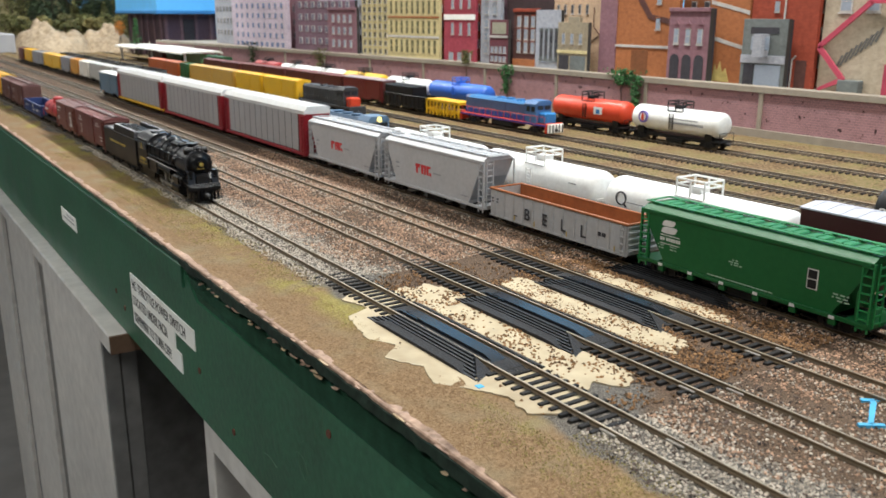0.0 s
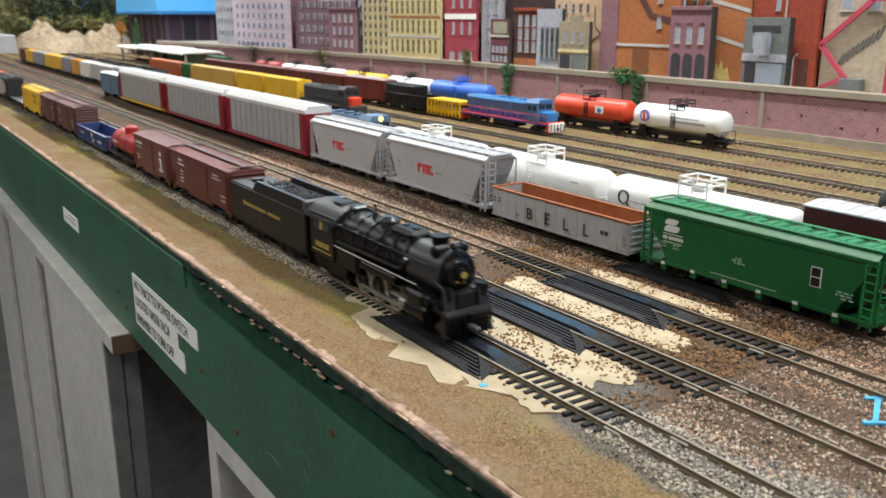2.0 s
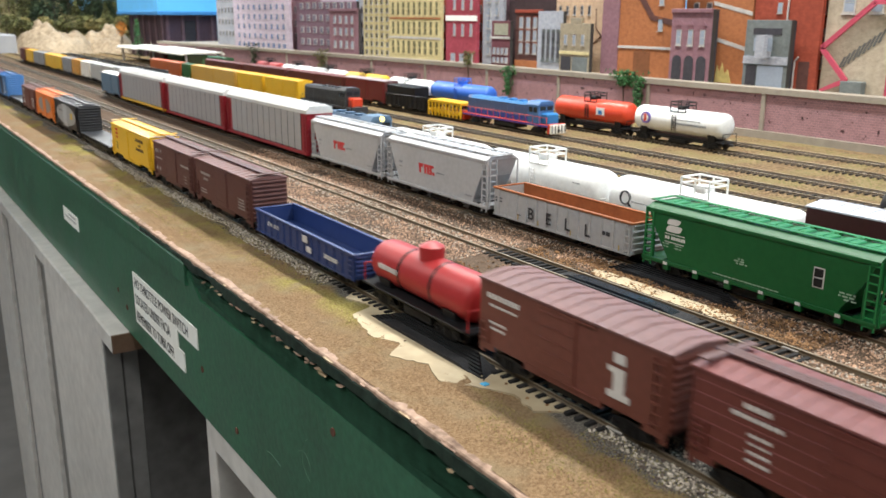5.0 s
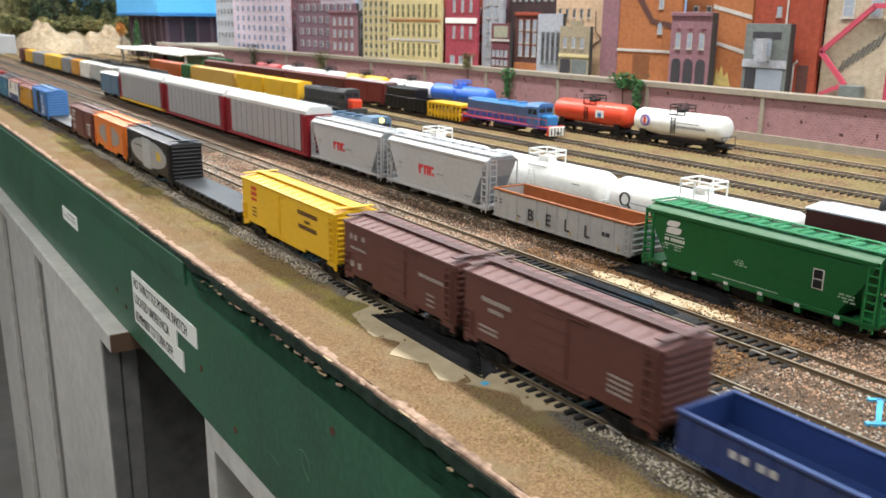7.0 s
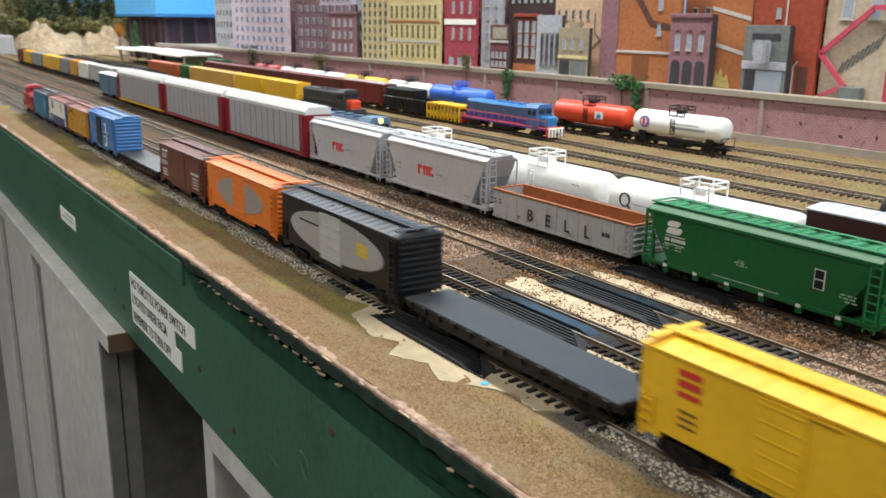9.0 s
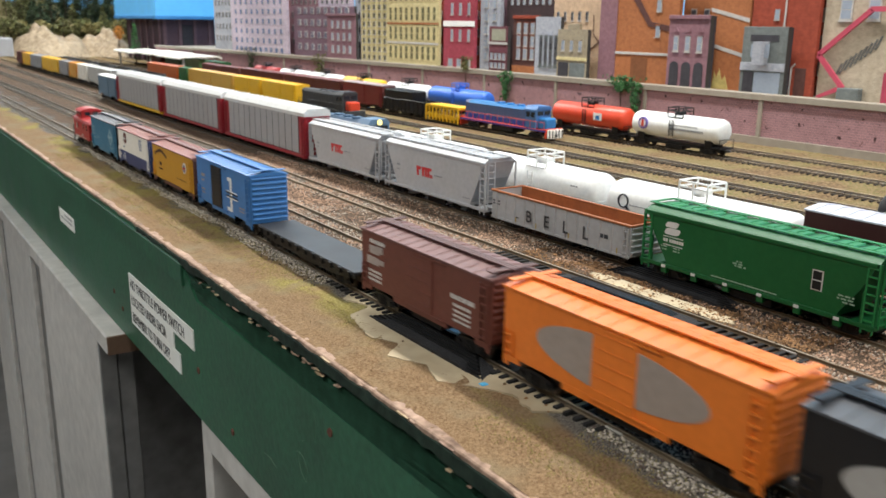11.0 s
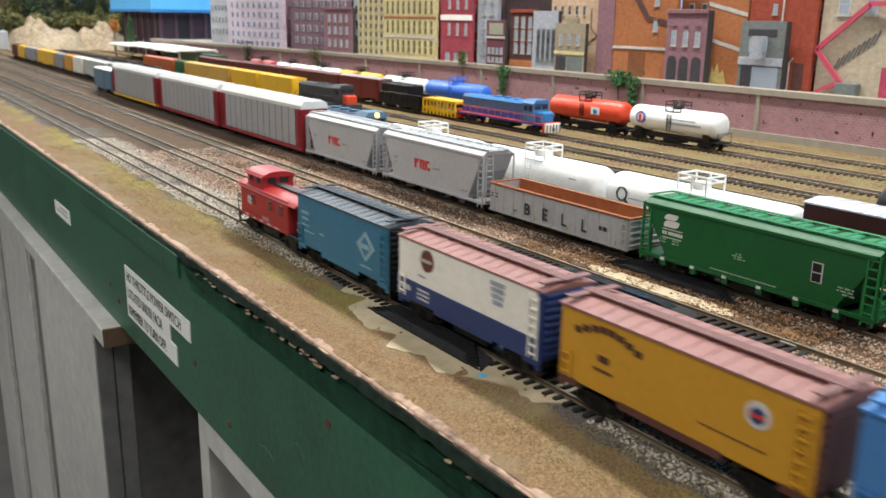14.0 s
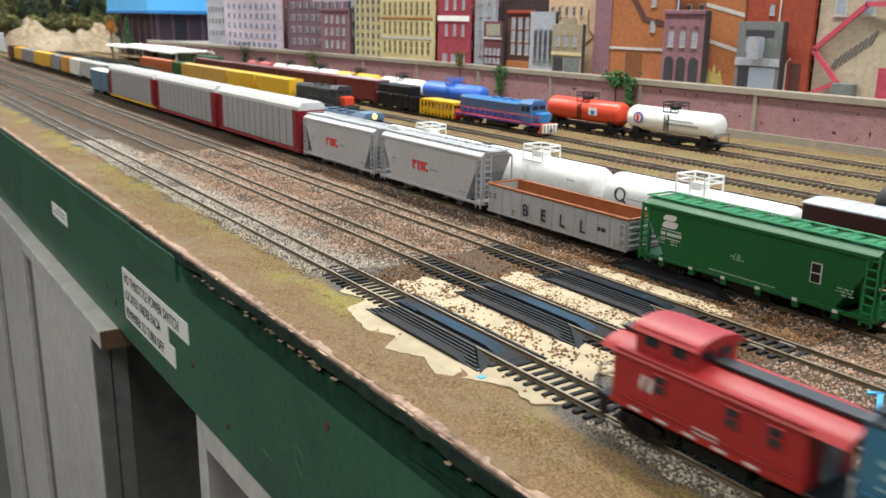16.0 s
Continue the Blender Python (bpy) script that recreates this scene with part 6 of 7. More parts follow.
bars(c, -0.0162, [(-0.023, 0.0290, 0.026, 0.0011), (-0.023, 0.0262, 0.026, 0.0011)], BLK, "black emblem stroke")
DKBROWN = paint("dark_brown_print", 0.07, 0.025, 0.015, 0.6)
c = moving(boxcar("orange-yellow wood refrigerator car with pink roof", 0.131, GOLD, PINK_ROOF, BROWN, doors=(), walkway=PINK_WALK, eave=0.0452, ribs=30, kind="refrigerator car", sill=BROWN), 2.650, 2.781)
for k in range(8):
    bars(c, -0.0161, [(0.052 - 0.005 * k, 0.0350 + 0.0042 * math.sin(3.1416 * k / 7), 0.0042, 0.0028)], DKBROWN, "arched brown lettering bar")
bars(c, -0.0161, [(0.036, 0.026, 0.006, 0.003), (0.036, 0.0215, 0.012, 0.0014), (-0.030, 0.020, 0.030, 0.0006)], DKBROWN)
part("round_emblem", G().cyl((-0.0162, -0.040, 0.0330), (-0.0157, -0.040, 0.0330), 0.0052, 24), LETTER, c, "round white emblem")
part("round_emblem", G().prism([(-0.0370, 0.0345), (-0.0400, 0.0365), (-0.0430, 0.0345), (-0.0430, 0.0312), (-0.0400, 0.0293), (-0.0370, 0.0312)], 0, -0.0164, -0.0160), NAVY, c, "blue and red emblem core")
part("emblem_band", G().box(-0.0166, -0.0163, -0.0432, -0.0368, 0.0320, 0.0335), REDL, c, "red emblem band")
c = moving(boxcar("white and navy blue refrigerator car with pink roof", 0.130, CREAM, PINK_ROOF, NAVY, doors=(), walkway=PINK_WALK, eave=0.0462, ribs=30, kind="refrigerator car", sill=NAVY), 2.790, 2.920)
part("blue_band", G().box(-0.0164, -0.0155, -0.0632, 0.0632, 0.0112, 0.0225), NAVY, c, "navy blue lower band")
part("corner_band", G().box(-0.0163, -0.0155, -0.0635, -0.0600, 0.0112, 0.0455), NAVY, c)
part("round_emblem", G().cyl((-0.0163, 0.033, 0.0375), (-0.0158, 0.033, 0.0375), 0.0062, 24), paint("brown_emblem", 0.12, 0.035, 0.02, 0.6), c, "round brown emblem")
bars(c, -0.0165, [(0.033, 0.0365, 0.010, 0.0018)], LETTER)
bars(c, -0.0161, [(-0.030 , 0.0400 - 0.0032 * k, 0.012 - 0.0012 * k, 0.0022) for k in range(4)] + [(0.038, 0.0270, 0.008, 0.0012)], paint("grey_blue_print", 0.30, 0.33, 0.42, 0.6), "grey-blue print bar")
bars(c, -0.0166, [(0.054, 0.0165, 0.010, 0.003), (0.036, 0.0140, 0.012, 0.0012), (0.036, 0.0165, 0.012, 0.0012), (0.036, 0.019, 0.012, 0.0012)], LETTER)
c = moving(boxcar("teal boxcar with dark roof and white diamond emblem", 0.128, TEAL, paint("dark_slate_roof", 0.06, 0.07, 0.085, 0.5), BLK, doors=(), walkway=BLK, eave=0.0470, ribs=36), 2.928, 3.056)
PALE = paint("pale_teal_print", 0.26, 0.40, 0.46, 0.6)
part("diamond_emblem", G().prism([(-0.024, 0.0300), (-0.035, 0.0395), (-0.046, 0.0300), (-0.035, 0.0205)], 0, -0.0162, -0.0157), PALE, c, "pale diamond emblem")
part("diamond_core", G().prism([(-0.028, 0.0300), (-0.035, 0.0365), (-0.042, 0.0300), (-0.035, 0.0235)], 0, -0.0164, -0.0161), TEAL, c)
bars(c, -0.0165, [(-0.035, 0.0285, 0.011, 0.0030)], PALE, "pale emblem bar")
bars(c, -0.0160, [(0.050, 0.034, 0.012, 0.0022), (0.050, 0.030, 0.010, 0.0018), (0.050, 0.026, 0.012, 0.0010), (0.044, 0.022, 0.016, 0.0010), (0.025, 0.024, 0.006, 0.001), (-0.035, 0.0165, 0.014, 0.0012)], PALE)
caboose()

# ---- parked on the fourth track ----
PALELET = paint("pale_green_lettering", 0.26, 0.36, 0.27, 0.6)
c = parked(hopper("glossy green covered hopper with white lettering", 0.176, GREEN, GREEN_LT, 10, ribs=6, top=0.0458), -0.270, -0.094, 3)
g = G()
for cy, cz, ry, rz, sl in ((0.0600, 0.0392, 0.0052, 0.0020, 0.6), (0.0594, 0.0345, 0.0062, 0.0023, 0.5)):
    ell = []
    for k in range(24):
        t = 6.28319 * k / 24
        u, w = abs(math.cos(t)) ** 0.5 * (1 if math.cos(t) > 0 else -1), abs(math.sin(t)) ** 0.5 * (1 if math.sin(t) > 0 else -1)
        ell.append((cy + ry * u - sl * rz * w, cz + rz * w))
    g.prism(ell, 0, -0.0174, -0.0169)
part("emblem", g, LETTER, c, "white rounded emblem")
bars(c, -0.0171, [(0.0585, 0.0305, 0.0170, 0.0005), (0.0585, 0.0248, 0.0170, 0.0004)], LETTER, "thin white rule")
bars(c, -0.0171, [(0.0660 - 0.0021 * k - (0.001 if k > 1 else 0), 0.0270, 0.0015, 0.0022) for k in range(8)], LETTER, "white lettering bar")
for row, (y, z, n) in enumerate(((0.0650, 0.0232, 3), (0.0545, 0.0232, 3), (0.0650, 0.0212, 2), (0.0545, 0.0212, 3), (0.004, 0.0262, 2), (0.005, 0.0247, 4), (0.003, 0.0232, 4), (-0.068, 0.0232, 5), (-0.068, 0.0214, 5), (-0.070, 0.0196, 4))):
    bars(c, -0.0171, [(y - 0.0021 * (k - n / 2) - 0.0005 * ((k + row) % 2), z, 0.0013 + 0.0004 * (k % 2), 0.0008) for k in range(n)], PALELET, "small pale lettering bar")
bars(c, -0.0171, [(0.024 - 0.0031 * k, 0.0126, 0.0022 + 0.0005 * (k % 2), 0.0007) for k in range(16)], PALELET, "small pale lettering bar")
part("data_panel", G().box(-0.0173, -0.0169, -0.0525, -0.0455, 0.0225, 0.0345), LETTER, c, "black and white data panel")
for k in range(2):
    part("data_panel", G().box(-0.0176, -0.0172, -0.0518, -0.0462, 0.0231 + 0.0058 * k, 0.0281 + 0.0058 * k), BLACK, c)
c = parked(gondola("grey gondola with black letters and rust-brown interior", 0.167, paint("weathered_grey_paint", 0.36, 0.36, 0.365, 0.5), RUST, 0.0165, 0.0305, 0.0075, 13, RUST), -0.0865, 0.0805, 3)
for k, ch in enumerate("BELL"):
    text("letter", ch, 0.0135, INK, c, side(0.0345 - 0.0225 * k, 0.0118, -0.0178), "black painted letter", 1.0, 0.00018)
bars(c, -0.0168, [(0.075, 0.0215, 0.010, 0.0012), (0.075, 0.0190, 0.010, 0.0012), (-0.0575, 0.0165, 0.004, 0.003), (-0.0525, 0.0165, 0.004, 0.003), (0.047, 0.012, 0.005, 0.0008)], INK)
bars(c, -0.0178, [(-0.018 + 0.013 * k, 0.0085, 0.001, 0.004) for k in (-4, 0, 3, 5)], YLETTER, "yellow tick mark")
REDLOGO = paint("red_logo", 0.55, 0.03, 0.035, 0.6)
for f0, r0 in ((0.086, 0.263), (0.271, 0.444)):
    c = parked(hopper("light grey covered hopper with red emblem", r0 - f0, LGREY, LGREY, 10, top=0.0515), f0, r0, 3)
    g = G()
    for k in range(3):
        y = 0.026 - 0.0095 * k
        for dy, z0, z1 in ((0.0, 0.0255, 0.0345), (-0.0050 if k else -0.003, 0.0255 if k else 0.031, 0.0345 if k < 2 else 0.0285)):
            g.prism([(y + dy - 0.0012, z0), (y + dy - 0.0042, z0), (y + dy - 0.0030 - 0.0005, z1), (y + dy, z1)], 0, -0.0174, -0.0169)
        g.box(-0.0173, -0.0169, y - 0.0078, y - 0.001, 0.0322, 0.0345)
    part("emblem", g, REDLOGO, c, "red emblem blocks")
    bars(c, -0.0172, [(-0.012, 0.0285, 0.014, 0.0012), (0.060, 0.030, 0.006, 0.002), (0.060, 0.026, 0.006, 0.001), (-0.058, 0.016, 0.012, 0.0012)], MGREY)
for (f0, r0), foot in (((0.450, 0.728), DKRED), ((0.735, 1.031), DKRED), ((1.038, 1.345), YELLOW)):
    parked(autorack("tall autorack car, silver panels, white roof, red ends", r0 - f0, foot), f0, r0, 3)
parked(boxcar("slate blue boxcar with white roof", 0.158, SLATE, WHITE, SLATE, eave=0.050), 1.353, 1.511, 3)

# ---- fifth track ----
parked(boxcar("dark maroon boxcar with silver roof", 0.160, paint("deep_maroon", 0.05, 0.012, 0.014, 0.45), paint("silver_roof", 0.5, 0.5, 0.56, 0.35), MAROON, eave=0.0525), -0.333, -0.173, 4)
for f0, r0 in ((-0.168, 0.014), (0.019, 0.193), (0.199, 0.386)):
    c = parked(tankcar("white pressure tank car with railed platform", r0 - f0, WHITE, 0.0178, 0.0270, WHITE), f0, r0, 4)
    ring = G()
    for k in range(20):
        t0, t1 = 6.28319 * k / 20, 6.28319 * (k + 1) / 20
        ring.prism([(0.064 + 0.0058 * math.cos(t0), 0.030 + 0.0058 * math.sin(t0)), (0.064 + 0.0058 * math.cos(t1), 0.030 + 0.0058 * math.sin(t1)), (0.064 + 0.0048 * math.cos(t1), 0.030 + 0.0048 * math.sin(t1)), (0.064 + 0.0048 * math.cos(t0), 0.030 + 0.0048 * math.sin(t0))], 0, -0.0186, -0.0172)
    ring.prism([(0.060, 0.0265), (0.062, 0.0265), (0.059, 0.0235), (0.057, 0.0235)], 0, -0.0184, -0.0170)
    part("ring_emblem", ring, INK, c, "thin black ring emblem")
    bars(c, -0.0181, [(0.048, 0.0275, 0.018, 0.0008), (0.050, 0.019, 0.024, 0.0016), (-0.060, 0.032, 0.010, 0.001)], MGREY)
DBLUE = paint("dark_grey_blue_paint", 0.04, 0.085, 0.15, 0.45)
parked(diesel("dark blue diesel locomotive with lit headlight", 0.178, DBLUE, DBLUE, paint("pale_blue_cab", 0.10, 0.17, 0.26, 0.45), light=LAMP_Y), 0.391, 0.569, 4).scale = (1, 1, 1.1)
for f0, r0, m in ((0.58, 0.86, LGREY), (0.87, 1.15, LGREY), (1.16, 1.44, LGREY), (1.45, 1.66, LGREY), (1.67, 1.915, paint("pale_grey_car", 0.45, 0.45, 0.43)), (1.922, 2.036, CREAM), (2.043, 2.148, paint("amber_car", 0.62, 0.30, 0.04)), (2.155, 2.285, MGREY), (2.292, 2.558, YELLOW), (2.566, 2.770, MGREY), (2.778, 2.925, YELLOW), (2.932, 3.055, MAROON)):
    parked(boxcar("freight car at the far end of the yard", r0 - f0, m, m, m, eave=0.048 if f0 > 1.6 else 0.050), f0, r0, 4)

# ---- back tracks ----
c = parked(tankcar("black tank car with white letter", 0.16, BLK, 0.0185, 0.0300, BLK), -0.305, -0.145, 6)
text("letter", "S", 0.016, WHITE, c, side(0.070, 0.022, -0.0188), "white painted letter")
BLACKLOCO = paint("faded_black_paint", 0.035, 0.036, 0.04, 0.5)
parked(diesel("black and red diesel locomotive", 0.215, BLACKLOCO, BLACKLOCO, BLACKLOCO, light=None, nose_m=REDBRT), 0.838, 1.053, 7)
for f0, r0, m in ((1.060, 1.228, YELLOW), (1.235, 1.388, YELLOW), (1.395, 1.708, TANPAINT), (1.716, 1.785, paint("dark_green_car", 0.03, 0.12, 0.04)), (1.793, 2.075, paint("orange_red_car", 0.5, 0.12, 0.03))):
    parked(boxcar("tall freight car on a back track", r0 - f0, m, m, m, eave=0.0475, roof_ribs=10), f0, r0, 7)
ELBLUE = paint("bright_blue_loco", 0.025, 0.17, 0.42, 0.4)
LOCO = parked(diesel("blue and red diesel locomotive with white pilot", 0.227, REDBRT, paint("grey_blue_hood", 0.07, 0.11, 0.22, 0.4), paint("blue_grey_cab", 0.06, 0.16, 0.36, 0.4), stripe=paint("violet_blue_band", 0.03, 0.05, 0.30, 0.4), roof_m=ELBLUE, nose_m=ELBLUE), 0.473, 0.700, 9)
part("pilot_plate", G().box(-0.0150, 0.0150, -0.1155, -0.1124, 0.003, 0.0165, 0.0008), CREAM, LOCO, "white pilot plate")
for k in range(5):
    part("pilot_stripe", G().box(-0.0130 + 0.0062 * k, -0.0112 + 0.0062 * k, -0.1159, -0.1154, 0.004, 0.0155), DARK, LOCO)
for k in range(14):
    part("side_panel", G().box(-0.0106, -0.0100, -0.055 + 0.0115 * k, -0.0465 + 0.0115 * k, 0.0165, 0.0235, 0.0002), paint("royal_blue_panel", 0.025, 0.06, 0.36, 0.4), LOCO)
c = parked(flatcar("yellow flatcar with side posts", 0.105, YELLOW, YELLOW), 0.700, 0.805, 9)
for k in range(10):
    part("post", G().box(-0.0165, -0.014, -0.05 + 0.011 * k, -0.046 + 0.011 * k, 0.002, 0.027, 0.0004), YELLOW, c)
part("top_beam", G().box(-0.0165, 0.0165, -0.05, 0.05, 0.025, 0.029), YELLOW, c)
c = parked(gondola("black work gondola with a tall ribbed box", 0.150, BLK, BLK, 0.0165, 0.029, 0.008, 10), 0.806, 0.956, 9)
box = part("ribbed_box", G().box(-0.0155, 0.0155, -0.030, 0.070, 0.012, 0.0445, 0.0008), BLK, c, "tall black ribbed box")
for k in range(9):
    part("box_rib", G().cyl((-0.0155, -0.026 + 0.0115 * k, 0.0448), (0.0155, -0.026 + 0.0115 * k, 0.0448), 0.0014, 8), DARK, box)
parked(boxcar("dark red boxcar with pale lettering", 0.165, paint("dark_red_car", 0.16, 0.02, 0.022), paint("pale_pink_roof", 0.42, 0.33, 0.34), MAROON, eave=0.049), 0.960, 1.125, 9)
for f0, r0, m, top in ((1.13, 1.42, MAROON, 0.047), (1.43, 1.70, MAROON, 0.047), (1.71, 2.0, MAROON, 0.046)):
    parked(boxcar("maroon freight car on a back track", r0 - f0, m, MAROON_ROOF, m, eave=top, roof_ribs=10), f0, r0, 9)
c = parked(tankcar("white tank car with black underframe and round emblem", 0.166, WHITE, 0.0172, 0.0315, BLK), 0.236, 0.402, 10)
part("round_emblem", G().cyl((-0.0190, 0.052, 0.033), (-0.0160, 0.052, 0.033), 0.0085, 24), paint("blue_red_emblem", 0.16, 0.12, 0.38, 0.5), c, "round blue emblem")
part("emblem_core", G().cyl((-0.0193, 0.052, 0.033), (-0.0188, 0.052, 0.033), 0.0055, 20), WHITE, c)
part("emblem_flame", G().box(-0.0196, -0.0192, 0.0495, 0.0545, 0.028, 0.038, 0.0001), REDBRT, c)
bars(c, -0.0176, [(-0.020, 0.034, 0.052, 0.0018), (-0.026, 0.028, 0.060, 0.0030)], MGREY)
c = parked(tankcar("orange-red tank car with white panel", 0.168, REDBRT, 0.0172, 0.0315, BLK), 0.411, 0.579, 10)
bars(c, -0.0178, [(-0.030, 0.027, 0.018, 0.011)], WHITE, "white panel")
bars(c, -0.0180, [(-0.030, 0.028, 0.008, 0.006)], ELBLUE, "blue mark")
parked(tankcar("bright blue tank car with railed platform", 0.190, paint("cobalt_tank", 0.03, 0.13, 0.55, 0.4), 0.0172, 0.031, None, BLK), 0.76, 0.952, 10)
for f0, r0, m in ((0.958, 1.12, WHITE), (1.14, 1.32, YELLOW), (1.33, 1.50, WHITE), (1.51, 1.68, WHITE), (1.70, 1.86, RED)):
    parked(tankcar("tank car on the rear yard track", r0 - f0, m, 0.0165, 0.030, BLK), f0, r0, 10)

# white sheet over the far tracks
sh = thing("white_cover", "white cover sheet lying over far yard cars", "cover")
for k, (y0, y1, zt) in enumerate(((2.27, 2.52, 0.058), (2.522, 2.80, 0.060), (2.802, 3.10, 0.057))):
    part("sheet", G().prism([(0.600, zt - 0.008), (0.601, zt - 0.003), (0.612, zt), (0.725, zt + 0.001), (0.738, zt - 0.004), (0.738, zt - 0.010), (0.724, zt - 0.004), (0.613, zt - 0.005)], 1, y0, y1), CREAM, sh)
for y in (2.29, 2.66, 3.07):
    for x in (0.618, 0.722):
        part("support", G().box(x - 0.003, x + 0.003, y - 0.003, y + 0.003, 0.0, 0.053), LGREY, sh)
DKGREEN = paint("dark_green_far_car", 0.02, 0.10, 0.035, 0.5)
for f0, r0, m in ((2.10, 2.26, DKGREEN), (2.30, 2.47, paint("pale_green_car", 0.16, 0.30, 0.14)), (2.50, 2.68, DKGREEN), (2.72, 2.90, MAROON)):
    parked(boxcar("boxcar under the cream canopy", r0 - f0, m, m, m, eave=0.042, roof_ribs=8), f0, r0, 10)
for k in range(5):
    parked(gondola("dark grey empty gondola at the far end", 0.235, DARK, DARK, 0.016, 0.030, 0.0085, 8), 1.78 + 0.245 * k, 2.015 + 0.245 * k, 6)

# ---- building flats on the street shelf ----
def tone(name, r, g, b):
    m = mat(name, (r * 0.80, g * 0.84, b * 0.90), 0.8, 0, 0.20, 120, 0.15, spec=0.25)
    N, L = m.node_tree.nodes, m.node_tree.links
    base = N["Principled BSDF"].inputs["Base Color"]
    src = base.links[0].from_socket
    tc, mp, br, mul = N.new("ShaderNodeTexCoord"), N.new("ShaderNodeMapping"), N.new("ShaderNodeTexBrick"), N.new("ShaderNodeMix")
    mp.inputs["Rotation"].default_value = (0, 1.5708, 1.5708)
    br.inputs["Scale"].default_value, br.inputs["Mortar Size"].default_value = 110, 0.02
    br.inputs["Color1"].default_value, br.inputs["Color2"].default_value, br.inputs["Mortar"].default_value = (1.08, 1.06, 1.05, 1), (0.80, 0.80, 0.82, 1), (1.1, 1.1, 1.1, 1)
    mul.data_type, mul.blend_type = "RGBA", "MULTIPLY"
    mul.inputs[0].default_value = 0.7
    L.new(tc.outputs["Object"], mp.inputs[0]), L.new(mp.outputs[0], br.inputs["Vector"])
    L.new(src, mul.inputs[6]), L.new(br.outputs["Color"], mul.inputs[7]), L.new(mul.outputs[2], base)
    return m


PANE = paint("pale_window_pane", 0.26, 0.30, 0.36, 0.3)
PANE_DK = paint("dark_window_pane", 0.06, 0.06, 0.07, 0.3)
DARKEDGE = paint("dark_edge_shade", 0.035, 0.032, 0.03, 0.8)
PALEFRAME = tone("pale_window_frame", 0.55, 0.50, 0.44)


def facade(label, y0, y1, top, depth, wall_m, rows=(), cornice=None, doors=(), bands=(), lean=0.0, pane=PANE, frame_m=PALEFRAME):
    """A flat printed building front. Windows: (z, height, count, width share, first y share, last y share)."""
    ym = (y0 + y1) / 2
    b = thing("building_flat", label, "building", (wall_x(ym) + depth + 0.018, ym, 0.0705), "city building flats")
    b.rotation_euler = (0, 0, math.atan2(wall_x(y0) - wall_x(y1), y1 - y0))
    w, h = (y1 - y0) / 2, top - 0.0705
    part("front", G().box(0, 0.008, -w, w, 0, h, 0.0004), wall_m, b)
    # Low flats get a dark side strip that paints the shaded return.
    if top < 0.25:
        part("edge_strip", G().box(0.0004, 0.0078, -w - 0.0012, -w - 0.0002, 0, h), DARKEDGE, b, "side edge of the flat, painted dark as shade")
    for z, wh, n, share, f0, f1 in rows:
        for k in range(n):
            y = w - 2 * w * (f0 + (f1 - f0) * (k + 0.5) / n)
            hw = w * (f1 - f0) / n * share
            win = part("window", G().box(-0.0012, 0.0002, y - hw, y + hw, z, z + wh, 0.0002), frame_m, b)
            part("pane", G().box(-0.0016, -0.0010, y - hw * 0.78, y + hw * 0.78, z + wh * 0.08, z + wh * 0.48), pane, win)
            part("pane", G().box(-0.0016, -0.0010, y - hw * 0.78, y + hw * 0.78, z + wh * 0.52, z + wh * 0.92), pane, win)
            if n < 7 and depth < 0.06:
                part("sill", G().box(-0.0024, 0.0002, y - hw * 1.15, y + hw * 1.15, z - wh * 0.07, z), frame_m, win)
                part("lintel", G().box(-0.0020, 0.0002, y - hw * 1.1, y + hw * 1.1, z + wh, z + wh * 1.08), cornice or wall_m, win)
    if cornice:
        part("cornice", G().box(-0.0028, 0.0082, -w - 0.0004, w + 0.0004, h - 0.006, h + 0.001, 0.0008), cornice, b)
    for y0s, y1s, z0, z1, m in doors:
        part("opening", G().box(-0.0008, 0.0004, w - 2 * w * y1s, w - 2 * w * y0s, z0, z1, 0.0002), m, b)
    for z0, z1, m in bands:
        part("band", G().box(-0.0018, 0.0004, -w, w, z0, z1, 0.0003), m, b)
    return b


ORBRICK, REDBRICK, MAUVE, DKBRICK = tone("orange_brick", 0.40, 0.14, 0.05), tone("red_brick", 0.33, 0.06, 0.03), tone("mauve_brick", 0.27, 0.135, 0.15), tone("dark_brick", 0.11, 0.045, 0.035)
BEIGE, GREYST, CREAMST, PEACH = tone("beige_plaster", 0.46, 0.37, 0.26), tone("grey_stone", 0.17, 0.18, 0.165), tone("yellow_cream_stone", 0.66, 0.54, 0.27), tone("peach_plaster", 0.62, 0.42, 0.26)
LILAC, CRIMSON, STONE, DARKSH = tone("pale_lilac_brick", 0.58, 0.47, 0.52), tone("crimson_brick", 0.36, 0.055, 0.075), tone("tan_stone", 0.36, 0.29, 0.19), tone("dark_doorway_and_side_shade", 0.05, 0.045, 0.05)
GREYLT = tone("light_grey_stone", 0.42, 0.42, 0.44)
b = facade("beige plaster building with pink fire escape", 0.02, 0.272, 0.30, 0.050, BEIGE, [(0.112, 0.030, 3, 0.45, 0.05, 0.55)], doors=[(0.50, 0.62, 0, 0.05, DARKSH), (0.40, 0.47, 0, 0.042, tone("pink_door", 0.45, 0.06, 0.10))])
PINKFE = paint("pink_red_fire_escape", 0.42, 0.05, 0.09, 0.6)
g = G()
